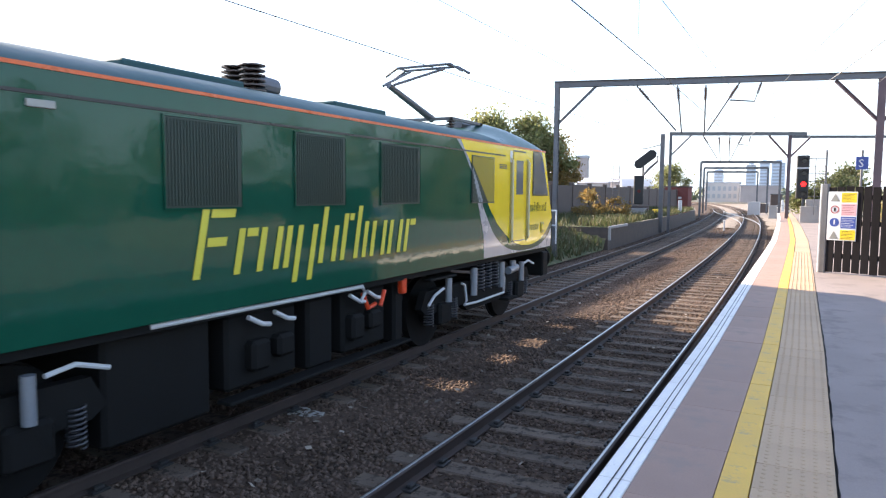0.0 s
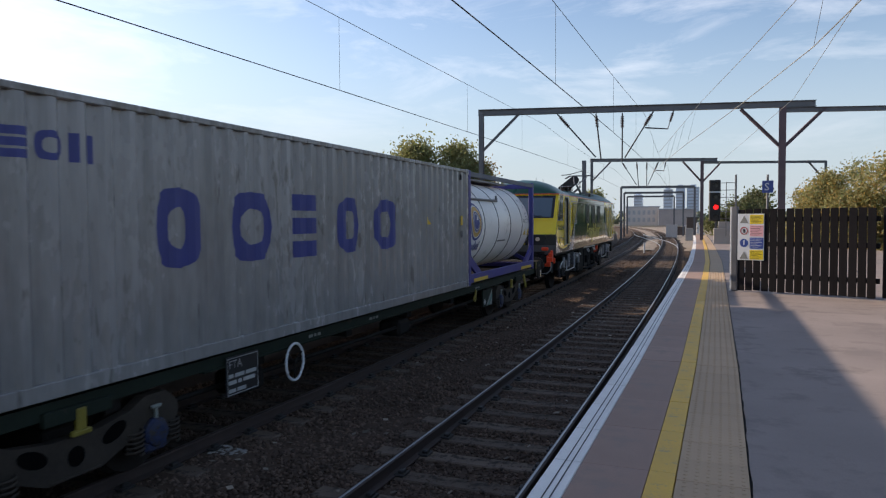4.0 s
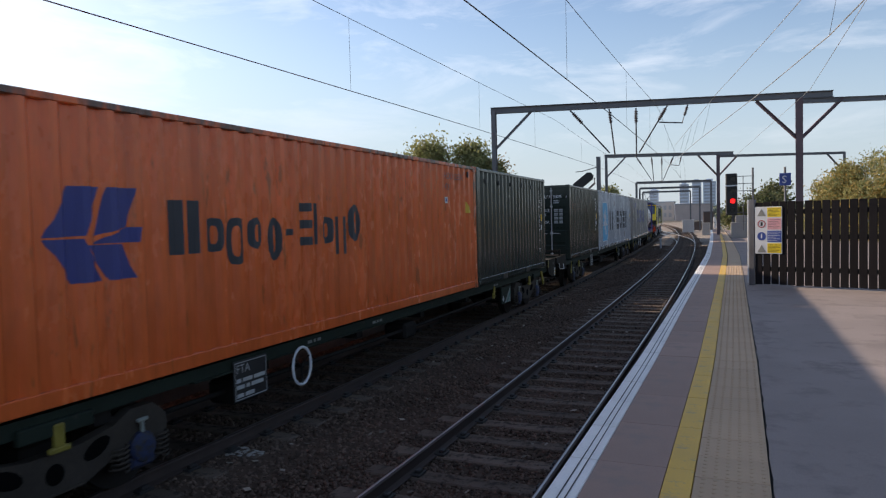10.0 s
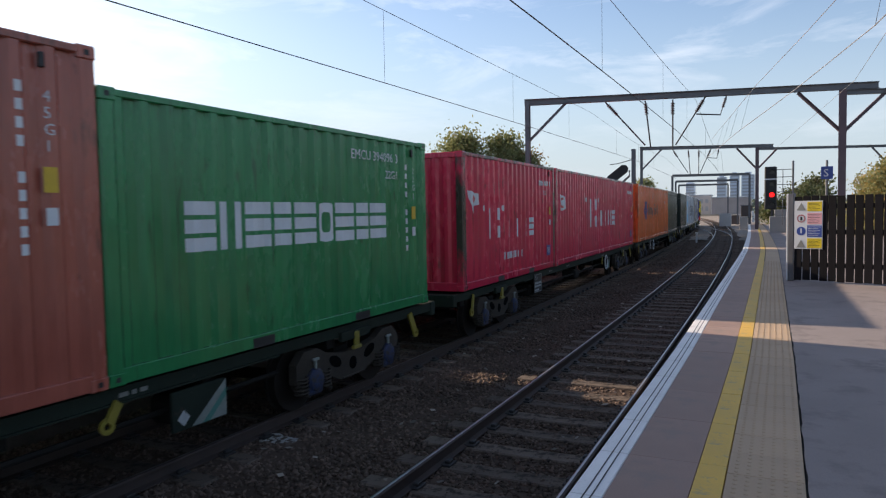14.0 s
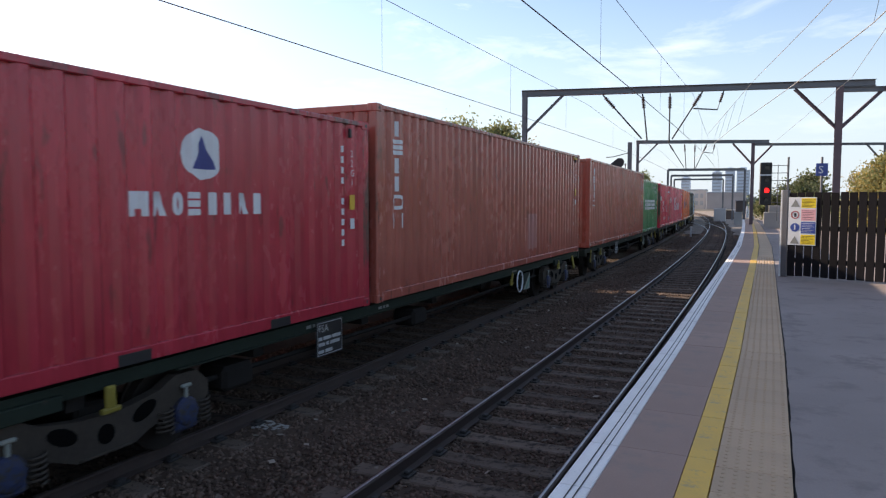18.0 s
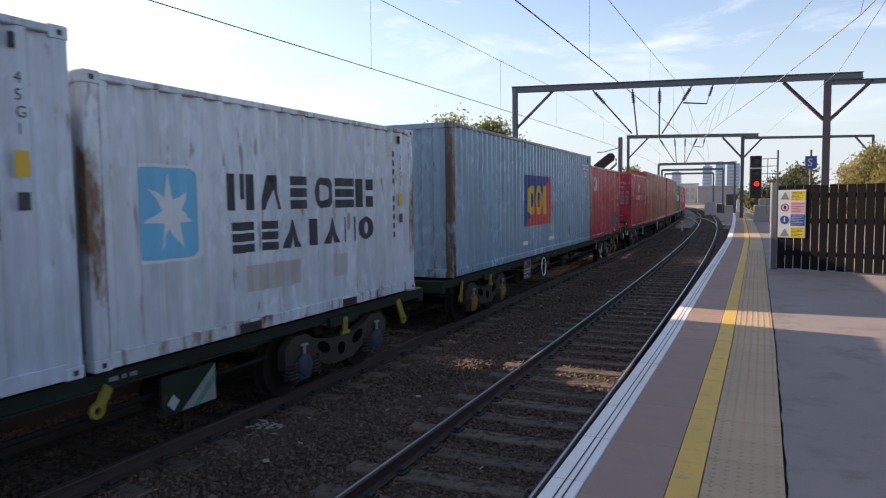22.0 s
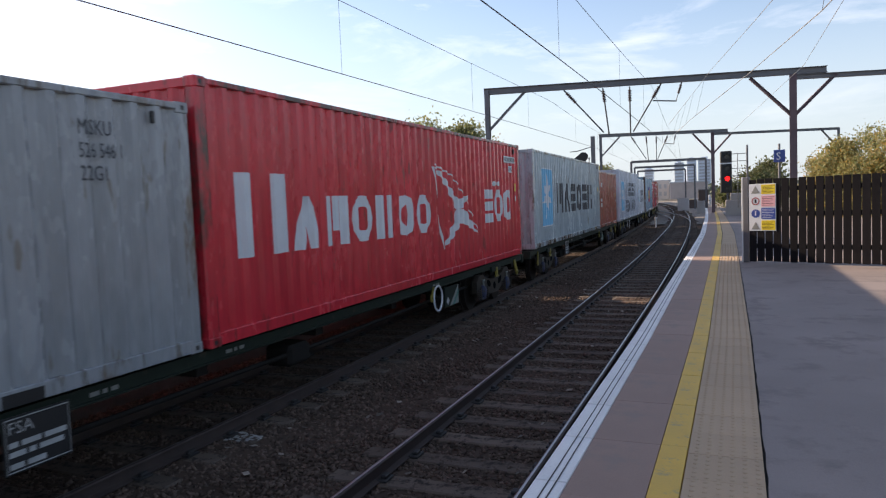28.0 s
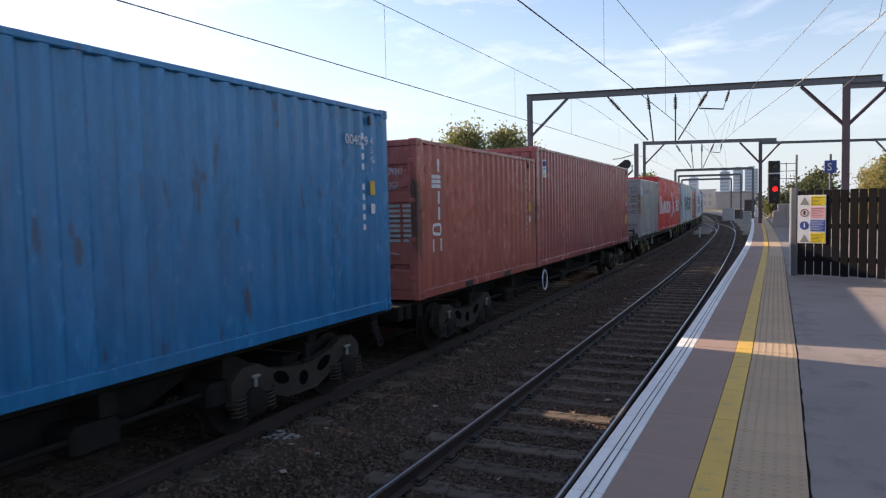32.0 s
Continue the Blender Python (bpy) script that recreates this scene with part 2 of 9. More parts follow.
M = {
    "ballast": surface("ballast", (0.080, 0.054, 0.040), 0.9, spec=0.15, var=0.45, scale=1.3, fine=30, bump=0.03, stain=(0.10, 0.066, 0.046), stain_at=0.58),
    "stones": surface("stones", (0.118, 0.081, 0.061), 0.85, spec=0.2, var=0.25, scale=0.8, fine=60, island=0.45),
    "concrete_sleeper": surface("concrete_sleeper", (0.135, 0.102, 0.079), 0.85, spec=0.2, var=0.3, scale=3, fine=50, bump=0.004, each=0.25, stain=(0.042, 0.032, 0.026), stain_at=0.50),
    "rail_side": surface("rail_side", (0.065, 0.045, 0.038), 0.7, 0.3, var=0.3, scale=4, fine=60),
    "rail_head": surface("rail_head", (0.42, 0.41, 0.41), 0.33, 0.9, var=0.12, scale=1, fine=20),
    # darkened copy of rail_head: the train's dark underside, mirrored, is in the colour
    "rail_head_shaded": surface("rail_head_shaded", (0.16, 0.14, 0.13), 0.5, 0.7, var=0.2, scale=1, fine=20),
    "iron": surface("iron", (0.05, 0.047, 0.045), 0.6, 0.5, var=0.3, scale=5, fine=60),
    "asphalt": surface("asphalt", (0.25, 0.205, 0.188), 0.85, var=0.26, scale=0.7, fine=130, bump=0.002, stain=(0.195, 0.16, 0.148), stain_at=0.52),
    "red_slab": surface("red_slab", (0.335, 0.218, 0.172), 0.8, var=0.2, scale=1.2, fine=90, bump=0.001, each=0.07, stain=(0.275, 0.195, 0.16), stain_at=0.52),
    "white_paint": surface("white_paint", (0.79, 0.75, 0.71), 0.6, var=0.16, scale=2.5, fine=60, stain=(0.33, 0.33, 0.33), stain_at=0.64, each=0.04),
    "yellow_paint": surface("yellow_paint", (0.66, 0.39, 0.06), 0.6, var=0.14, scale=2.5, fine=70, stain=(0.36, 0.27, 0.13), stain_at=0.58, each=0.05),
    "tactile": surface("tactile", (0.44, 0.305, 0.192), 0.75, var=0.15, scale=1.5, fine=80, each=0.05, stain=(0.25, 0.21, 0.17), stain_at=0.6),
    "joint": surface("joint", (0.07, 0.065, 0.06), 0.9),
    "brick_face": surface("brick_face", (0.09, 0.07, 0.06), 0.9, var=0.35, scale=3, fine=30, bump=0.01),
    "fence_wood": surface("fence_wood", (0.009, 0.0078, 0.009), 0.8, spec=0.15, var=0.35, scale=6, fine=40, stretch=(1, 1, 0.15), each=0.3),
    "weathered_wood": surface("weathered_wood", (0.024, 0.021, 0.023), 0.85, spec=0.15, var=0.4, scale=6, fine=40, stretch=(1, 1, 0.15), each=0.35),
    "steel_grey": surface("steel_grey", (0.145, 0.145, 0.155), 0.5, 0.6, var=0.25, scale=2, fine=40, stain=(0.12, 0.09, 0.07), stain_at=0.62),
    "steel_rust": surface("steel_rust", (0.13, 0.09, 0.10), 0.6, 0.3, var=0.3, scale=2, fine=40),
    "wire": surface("wire", (0.06, 0.06, 0.065), 0.5, 0.6, var=0.1),
    "insulator": surface("insulator", (0.06, 0.035, 0.03), 0.25, var=0.1),
    "black": surface("black", (0.015, 0.015, 0.016), 0.5, var=0.2),
    "white_wall": surface("white_wall", (0.43, 0.38, 0.365), 0.85, var=0.15, scale=1, fine=20, stain=(0.32, 0.28, 0.26), stain_at=0.62),
    "brown_wall": surface("brown_wall", (0.105, 0.078, 0.068), 0.85, var=0.25, scale=1.5, fine=18, bump=0.004),
    "beige": surface("beige", (0.50, 0.42, 0.33), 0.85, var=0.12, scale=2, fine=50, bump=0.003),
    "paving": surface("paving", (0.36, 0.34, 0.32), 0.85, var=0.15, scale=1, fine=50),
    "grass": surface("grass", (0.075, 0.085, 0.035), 0.95, var=0.4, scale=0.8, fine=12, bump=0.03, stain=(0.16, 0.125, 0.07), stain_at=0.52),
    "earth": surface("earth", (0.12, 0.105, 0.085), 0.95, var=0.3, scale=0.05, fine=2, stain=(0.10, 0.11, 0.06), stain_at=0.5),
    "bark": surface("bark", (0.10, 0.075, 0.055), 0.9, var=0.3, scale=6, fine=40),
    "leaf_green": leafage("leaf_green", [(0.17, 0.20, 0.08), (0.21, 0.23, 0.09), (0.28, 0.26, 0.11), (0.18, 0.19, 0.085)]),
    "leaf_autumn": leafage("leaf_autumn", [(0.20, 0.23, 0.10), (0.30, 0.29, 0.12), (0.37, 0.28, 0.10), (0.22, 0.24, 0.11), (0.42, 0.27, 0.08), (0.19, 0.23, 0.10), (0.30, 0.27, 0.13)]),
    "leaf_dark": leafage("leaf_dark", [(0.085, 0.11, 0.045), (0.11, 0.125, 0.05), (0.15, 0.14, 0.07)]),
    "leaf_orange": leafage("leaf_orange", [(0.24, 0.17, 0.06), (0.30, 0.18, 0.05), (0.19, 0.16, 0.07)]),
    "grass_blade": leafage("grass_blade", [(0.05, 0.075, 0.025), (0.08, 0.09, 0.035), (0.13, 0.11, 0.06), (0.045, 0.065, 0.022)]),
    "sign_white": surface("sign_white", (0.62, 0.63, 0.64), 0.4, var=0.05),
    "sign_yellow": surface("sign_yellow", (0.75, 0.55, 0.03), 0.4, var=0.05),
    "sign_pink": surface("sign_pink", (0.70, 0.36, 0.38), 0.4, var=0.05),
    "sign_blue": surface("sign_blue", (0.04, 0.075, 0.28), 0.4, var=0.05),
    "red_lamp": glow("red_lamp", (1.0, 0.012, 0.012), 1.6),
    "off_lamp": surface("off_lamp", (0.02, 0.02, 0.02), 0.2),
    # distance haze is mixed into these base colours, so they are paler than the walls
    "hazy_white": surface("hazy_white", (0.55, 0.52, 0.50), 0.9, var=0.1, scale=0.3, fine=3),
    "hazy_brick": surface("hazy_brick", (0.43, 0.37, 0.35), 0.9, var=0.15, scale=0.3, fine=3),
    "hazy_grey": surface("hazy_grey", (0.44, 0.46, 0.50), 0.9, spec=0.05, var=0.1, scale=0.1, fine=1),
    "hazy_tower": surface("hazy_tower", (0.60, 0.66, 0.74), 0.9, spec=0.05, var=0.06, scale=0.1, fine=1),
    "hazy_wood": surface("hazy_wood", (0.16, 0.18, 0.13), 0.95, var=0.3, scale=0.05, fine=0.4),
    "hazy_window": surface("hazy_window", (0.36, 0.39, 0.42), 0.4, var=0.2),
}


# ---- mesh tools ----
class Mesh:
    """Collects corners and faces of one mesh."""

    def __init__(self):
        self.v, self.f = [], []

    def add(self, verts, faces):
        k = len(self.v)
        self.v += [tuple(p) for p in verts]
        self.f += [tuple(i + k for i in q) for q in faces]
        return self

    def box(self, x0, x1, y0, y1, z0, z1, c=0.0):
        if c <= 0:
            v = [(x, y, z) for x in (x0, x1) for y in (y0, y1) for z in (z0, z1)]
            return self.add(v, [(0, 1, 3, 2), (4, 6, 7, 5), (0, 4, 5, 1), (2, 3, 7, 6), (0, 2, 6, 4), (1, 5, 7, 3)])
        v, ids = [], {}
        for a, x in enumerate((x0, x1)):
            for b, y in enumerate((y0, y1)):
                for d, z in enumerate((z0, z1)):
                    sx, sy, sz = (1 - 2 * a) * c, (1 - 2 * b) * c, (1 - 2 * d) * c
                    for k, p in enumerate(((x, y + sy, z + sz), (x + sx, y, z + sz), (x + sx, y + sy, z))):
                        ids[a, b, d, k] = len(v)
                        v.append(p)
        f = []
        for a in (0, 1):
            f.append(tuple(ids[q] for q in ((a, 0, 0, 0), (a, 1, 0, 0), (a, 1, 1, 0), (a, 0, 1, 0))))
            f.append(tuple(ids[q] for q in ((0, a, 0, 1), (1, a, 0, 1), (1, a, 1, 1), (0, a, 1, 1))))
            f.append(tuple(ids[q] for q in ((0, 0, a, 2), (1, 0, a, 2), (1, 1, a, 2), (0, 1, a, 2))))
            for b in (0, 1):
                f.append((ids[a, b, 0, 0], ids[a, b, 1, 0], ids[a, b, 1, 1], ids[a, b, 0, 1]))
                f.append((ids[a, 0, b, 0], ids[a, 1, b, 0], ids[a, 1, b, 2], ids[a, 0, b, 2]))
                f.append((ids[0, a, b, 1], ids[1, a, b, 1], ids[1, a, b, 2], ids[0, a, b, 2]))
                for d in (0, 1):
                    f.append((ids[a, b, d, 0], ids[a, b, d, 1], ids[a, b, d, 2]))
        return self.add(v, f)

    def prism(self, poly, axis, a, b):
        """A polygon in the two other axes (in order x, y, z), drawn out along axis from a to b."""
        def at(p, w):
            q = list(p)
            q.insert("xyz".index(axis), w)
            return tuple(q)
        n = len(poly)
        v = [at(p, a) for p in poly] + [at(p, b) for p in poly]
        f = [tuple(range(n)), tuple(range(2 * n - 1, n - 1, -1))] + [(i, (i + 1) % n, n + (i + 1) % n, n + i) for i in range(n)]
        return self.add(v, f)

    def tube(self, pts, r, n=8, closed=False):
        pts = [Vector(p) for p in pts]
        rr = r if isinstance(r, (list, tuple)) else [r] * len(pts)
        rings, m = [], len(pts)
        for i, p in enumerate(pts):
            if closed:
                d = pts[(i + 1) % m] - pts[i - 1]
            else:
                d = pts[min(i + 1, m - 1)] - pts[max(i - 1, 0)]
            d.normalize()
            u = d.cross(Vector((0, 0, 1)) if abs(d.z) < 0.9 else Vector((1, 0, 0))).normalized()
            w = d.cross(u)
            rings.append([p + rr[i] * (math.cos(2 * math.pi * k / n) * u + math.sin(2 * math.pi * k / n) * w) for k in range(n)])
        v = [q for ring in rings for q in ring]
        f = []
        for i in range(m if closed else m - 1):
            j = (i + 1) % m
            f += [(i * n + k, i * n + (k + 1) % n, j * n + (k + 1) % n, j * n + k) for k in range(n)]
        if not closed:
            f += [tuple(range(n - 1, -1, -1)), tuple((m - 1) * n + k for k in range(n))]
        return self.add(v, f)

    def disc(self, c, axis, r, depth, n=20, inner=0.0):
        """A wheel-like drum centred at c, with its axle along axis."""
        i = "xyz".index(axis)
        a, b = Vector(c), Vector(c)
        a[i] -= depth / 2
        b[i] += depth / 2
        if inner <= 0:
            return self.tube([a, b], r, n)
        e1, e2 = Vector((0, 0, 0)), Vector((0, 0, 0))
        e1[(i + 1) % 3], e2[(i + 2) % 3] = 1, 1
        v = []
        for base in (a, b):
            for rad in (r, inner):
                v += [base + rad * (math.cos(2 * math.pi * k / n) * e1 + math.sin(2 * math.pi * k / n) * e2) for k in range(n)]
        f = []
        for k in range(n):
            q = (k + 1) % n
            f += [(k, q, 2 * n + q, 2 * n + k), (n + k, 3 * n + k, 3 * n + q, n + q), (k, n + k, n + q, q), (2 * n + k, 2 * n + q, 3 * n + q, 3 * n + k)]
        return self.add(v, f)

    def mesh(self, name, mat, smooth=False):
        me = bpy.data.meshes.new(name)
        me.from_pydata(self.v, [], self.f)
        me.materials.append(M[mat] if isinstance(mat, str) else mat)
        if smooth:
            me.polygons.foreach_set("use_smooth", [True] * len(me.polygons))
        me.update()
        return me


def mend(me):
    """Face directions outward."""
    bm = bmesh.new()
    bm.from_mesh(me)
    bmesh.ops.recalc_face_normals(bm, faces=bm.faces)
    bm.to_mesh(me)
    bm.free()
    return me


def part(name, shape, mat, parent=None, label="", smooth=False, at=None):
    me = shape if isinstance(shape, bpy.types.Mesh) else mend(shape.mesh(name, mat, smooth))
    ob = new(name, me)
    if parent is not None:
        ob.parent = parent
    if at is not None:
        ob.matrix_basis = at
    if label:
        ob["label"] = label
    return ob


def thing(name, label, category, group="", kind="", at=None):
    ob = new(name)
    ob.empty_display_size = 0.2
    if at is not None:
        ob.matrix_basis = at
    return tagged(ob, label, category, group, kind)


def solid(name, shape, mat, label, category="", group="", kind="", smooth=False):
    ob = part(name, shape, mat, None, "", smooth)
    return tagged(ob, label, category, group, kind)


def lettering(text, size, mat, name="lettering"):
    """A flat mesh of readable characters, in the x-y plane, starting at the origin."""
    cu = bpy.data.curves.new(name, "FONT")
    cu.body, cu.size, cu.resolution_u = text, size, 2
    ob = new("lettering_source", cu)
    bpy.context.view_layer.update()
    me = bpy.data.meshes.new_from_object(ob.evaluated_get(bpy.context.evaluated_depsgraph_get()))
    bpy.data.objects.remove(ob)
    bpy.data.curves.remove(cu)
    me.name = name
    joined = bmesh.new()
    joined.from_mesh(me)
    bmesh.ops.remove_doubles(joined, verts=joined.verts, dist=1e-5)
    joined.to_mesh(me)
    joined.free()
    me.materials.clear()
    me.materials.append(M[mat] if isinstance(mat, str) else mat)
    return me


# ---- the line of the tracks ----
def bend(y):
    """How far the tracks lie aside of the straight, to the right, at y."""
    if y > 260:
        return bend(260) - 0.2223 * (y - 260)
    if y > 13:
        return -0.00045 * (y - 13) ** 2
    if y > 0:
        return -0.0006 * (13 - y) ** 2
    return -0.1014 + 0.0156 * y


NEAR, FAR = -2.36, -6.27           # centre lines of the two tracks
EDGE_AT = [(-60, -2.0), (-20, -1.32), (0, -1.06), (4, -1.0), (8, -0.945), (14, -0.915), (20, -0.88), (28, -0.86), (41, -1.03), (56, -1.32), (72, -1.72), (90, -2.3)]


def edge(y):
    """x of the platform's edge at y."""
    ys, xs = zip(*EDGE_AT)
    return float(np.interp(y, ys, xs))


def ribbon(a, b, y0, y1, z, step=1.0, thick=0.0, line=None):
    """A strip that follows the line, from a to b aside of it."""
    line = line or bend
    n = max(1, int((y1 - y0) / step))
    ys = [y0 + (y1 - y0) * i / n for i in range(n + 1)]
    m = Mesh()
    v = []
    for y in ys:
        for x in (a, b):
            v.append((line(y) + x, y, z))
            v.append((line(y) + x, y, z - thick))
    f = []
    for i in range(n):
        k = 4 * i
        f.append((k, k + 2, k + 6, k + 4))
        if thick:
            f += [(k, k + 4, k + 5, k + 1), (k + 2, k + 3, k + 7, k + 6), (k + 1, k + 5, k + 7, k + 3)]
    if thick:
        f += [(0, 1, 3, 2), (4 * n, 4 * n + 2, 4 * n + 3, 4 * n + 1)]
    return m.add(v, f)


# ---- ground, track bed, platforms ----
ground = Mesh()
ground.add([(-3000, -3000, -1.45), (3000, -3000, -1.45), (3000, 3000, -1.45), (-3000, 3000, -1.45)], [(0, 1, 2, 3)])
solid("ground", ground, "earth", "bare earth and rough grass beyond the railway", kind="structure")

bed = Mesh()
BX = [-10.2, -8.4, -7.9, -5.0, -4.4, -4.0, -3.4, -1.2, -0.7]
BZ = [-1.42, -1.16, -1.10, -1.10, -1.13, -1.13, -1.10, -1.10, -1.16]
ys = [-40 + 2.0 * i for i in range(170)]
bv = [(bend(y) + x, y, z + 0.012 * math.sin(y * 1.7 + x * 3)) for y in ys for x, z in zip(BX, BZ)]
nb = len(BX)
bed.add(bv, [(i * nb + j, i * nb + j + 1, (i + 1) * nb + j + 1, (i + 1) * nb + j) for i in range(len(ys) - 1) for j in range(nb - 1)])
track_bed = solid("track_bed", bed, "ballast", "dark brown-grey ballast bed under two tracks", kind="structure")


def stones(name, count, x0, x1, y0, y1, size, seed, skip=None):
    """Loose angular ballast stones, joined."""
    rng = np.random.default_rng(seed)
    base = np.array([(1, 0, 0), (-1, 0, 0), (0, 1, 0), (0, -1, 0), (0, 0, 1), (0, 0, -1)], float)
    tri = np.array([(0, 2, 4), (2, 1, 4), (1, 3, 4), (3, 0, 4), (2, 0, 5), (1, 2, 5), (3, 1, 5), (0, 3, 5)])
    xs = rng.uniform(x0, x1, count)
    # thinner with distance
    yy = y0 + (y1 - y0) * rng.uniform(0, 1, count) ** 1.7
    r = size * rng.uniform(0.55, 1.35, count)
    zs = np.interp(xs, BX, BZ) + r * 0.1
    b = np.array([bend(y) for y in yy])
    shape = base[None] * rng.uniform(0.6, 1.2, (count, 6, 1)) + rng.normal(0, 0.22, (count, 6, 3))
    a = rng.uniform(0, 2 * np.pi, count)
    ca, sa = np.cos(a)[:, None], np.sin(a)[:, None]
    x, y = shape[..., 0] * ca - shape[..., 1] * sa, shape[..., 0] * sa + shape[..., 1] * ca
    v = np.stack([x * r[:, None] + (xs + b)[:, None], y * r[:, None] + yy[:, None], shape[..., 2] * r[:, None] * 0.75 + zs[:, None]], -1).reshape(-1, 3)
    f = (tri[None] + 6 * np.arange(count)[:, None, None]).reshape(-1, 3)
    me = bpy.data.meshes.new(name)
    me.vertices.add(len(v))
    me.vertices.foreach_set("co", v.ravel())
    me.loops.add(f.size)
    me.loops.foreach_set("vertex_index", f.ravel())
    me.polygons.add(len(f))
    me.polygons.foreach_set("loop_start", np.arange(0, f.size, 3))
    me.polygons.foreach_set("loop_total", np.full(len(f), 3))
    me.materials.append(M["stones"])
    me.update(calc_edges=True)
    ob = new(name, me)
    return tagged(ob, "loose angular brown-grey ballast stones", "ballast", kind="stuff")


stones("ballast_stones", 96000, -8.3, -1.2, 0.0, 34.0, 0.032, 3)
stones("ballast_stones", 16000, -8.3, -1.2, 30.0, 95.0, 0.045, 5)

# a pale spill of stones between the tracks
rng = random.Random(4)
spill = Mesh()
for i in range(160):
    a, d = rng.uniform(0, 6.28), rng.uniform(0, 1) ** 0.6
    x, y, s = -5.33 + 0.28 * d * math.cos(a), 6.52 + 0.15 * d * math.sin(a), rng.uniform(0.01, 0.028)
    spill.box(x - s, x + s, y - s, y + s * 0.7, -1.13, -1.10 + s, 0.004)
litter = Mesh()
lrng = random.Random(77)
for k in range(170):
    y = lrng.uniform(2.5, 26)
    x = bend(y) + lrng.choice((lrng.uniform(-5.2, -3.4), lrng.uniform(-3.0, -1.7)))
    w, d, a = lrng.uniform(0.012, 0.035), lrng.uniform(0.012, 0.05), lrng.uniform(0, 3.1)
    z = float(np.interp(x - bend(y), BX, BZ)) + 0.03
    u, v = Vector((math.cos(a) * w, math.sin(a) * w, lrng.uniform(-0.012, 0.012))), Vector((-math.sin(a) * d, math.cos(a) * d, lrng.uniform(-0.015, 0.015)))
    o = Vector((x, y, z))
    litter.add([tuple(o - u - v), tuple(o + u - v), tuple(o + u + v), tuple(o - u + v)], [(0, 1, 2, 3)])
solid("litter", litter, surface("dry_leaf", (0.24, 0.20, 0.16), 0.85, var=0.25, scale=6, island=0.6), "scattered dry leaves and scraps on the ballast", "debris", kind="stuff")
solid("cement_spill", spill, surface("cement", (0.34, 0.325, 0.30), 0.9, var=0.2, scale=8), "small pale patch of spilt cement on the ballast", "debris", kind="stuff")

# rails, sleepers, chairs
HEAD = [(-0.026, -0.003), (-0.012, -0.0006), (0, 0), (0.012, -0.0006), (0.026, -0.003), (0.034, -0.010), (0.036, -0.016), (0.034, -0.034), (-0.034, -0.034), (-0.036, -0.016), (-0.034, -0.010)]
WEB = [(-0.009, -0.034), (0.009, -0.034), (0.012, -0.125), (0.068, -0.145), (0.068, -0.156), (-0.068, -0.156), (-0.068, -0.145), (-0.012, -0.125)]


def swept(profile, offset, y0, y1, z):
    m, n = Mesh(), len(profile)
    yy = [y0 + (y1 - y0) * i / 180 for i in range(181)]
    m.add([(bend(y) + offset + px, y, z + pz) for y in yy for px, pz in profile],
          [(i * n + j, i * n + (j + 1) % n, (i + 1) * n + (j + 1) % n, (i + 1) * n + j) for i in range(180) for j in range(n)])
    return m


def track(centre, label, seed, head="rail_head"):
    top = thing("track", label, "railway track", kind="structure")
    for side in (-0.7525, 0.7525):
        rail = part("rail", swept(WEB, centre + side, -40, 280, RAIL), "rail_side", top)
        part("rail_head", swept(HEAD, centre + side, -40, 280, RAIL), "rail_side", rail)
        half = 0.015 if side < 0 else 0.014
        band = [(-half, -0.0012), (-half * 0.5, 0.0008), (half * 0.5, 0.0008), (half, -0.0012)]
        part("running_band", swept(band, centre + side - (0.0 if side < 0 else 0.004), -40, 280, RAIL), head, rail, "polished running band")
    r = random.Random(seed)
    block = mend(Mesh().box(-1.26, 1.26, -0.13, 0.13, -0.20, 0.0, 0.015).mesh("sleeper", "concrete_sleeper"))
    chair = Mesh()
    for side in (-0.7525, 0.7525):
        chair.box(side - 0.15, side + 0.15, -0.09, 0.09, 0.0, 0.025, 0.006)
        for s in (-0.1, 0.1):
            chair.box(side + s - 0.03, side + s + 0.03, -0.05, 0.05, 0.02, 0.06, 0.01)
    chair = mend(chair.mesh("rail_chair", "iron"))
    y = -10.0
    k = 0
    while y < 150:
        slope = (bend(y + 0.5) - bend(y - 0.5))
        m = pose(centre + bend(y) + r.uniform(-0.02, 0.02), y, RAIL - 0.158 + r.uniform(-0.006, 0.004), 0, 0, -math.degrees(slope) + r.uniform(-0.6, 0.6))
        s = part("sleeper", block, None, top, at=m)
        if y < 45:
            part("rail_chair", chair, None, s)
        y += 0.66 if y < 90 else 1.32
        k += 1
    return top


track(NEAR, "railway track with worn sleepers beside the platform", 1)
# this track's bands take the darkened copy, for the train mirrored in them
track(FAR, "railway track under the freight train", 2, "rail_head_shaded")

M["pale_gravel"] = surface("pale_gravel", (0.30, 0.255, 0.215), 0.95, var=0.35, scale=0.9, fine=14, bump=0.03, stain=(0.17, 0.14, 0.11), stain_at=0.55, spec=0.1)
cess = Mesh()
cy = [62.0 + 3.0 * i for i in range(60)]
cess.add([(bend(y) + o + 0.3 * math.sin(y * 0.6 + o), y, -1.075 + h) for y in cy for o, h in ((-5.3, -0.02), (-4.3, 0.03), (-3.4, -0.02))], [(3 * i + j, 3 * i + j + 1, 3 * i + j + 4, 3 * i + j + 3) for i in range(59) for j in (0, 1)])
cess.add([(bend(y) + o + 0.3 * math.sin(y * 0.5 + o), y, -1.08 + h) for y in cy for o, h in ((-1.1, -0.03), (0.2, 0.0), (3.0, 0.05), (9.0, 0.1))], [(4 * i + j, 4 * i + j + 1, 4 * i + j + 5, 4 * i + j + 4) for i in range(59) for j in (0, 1, 2)])
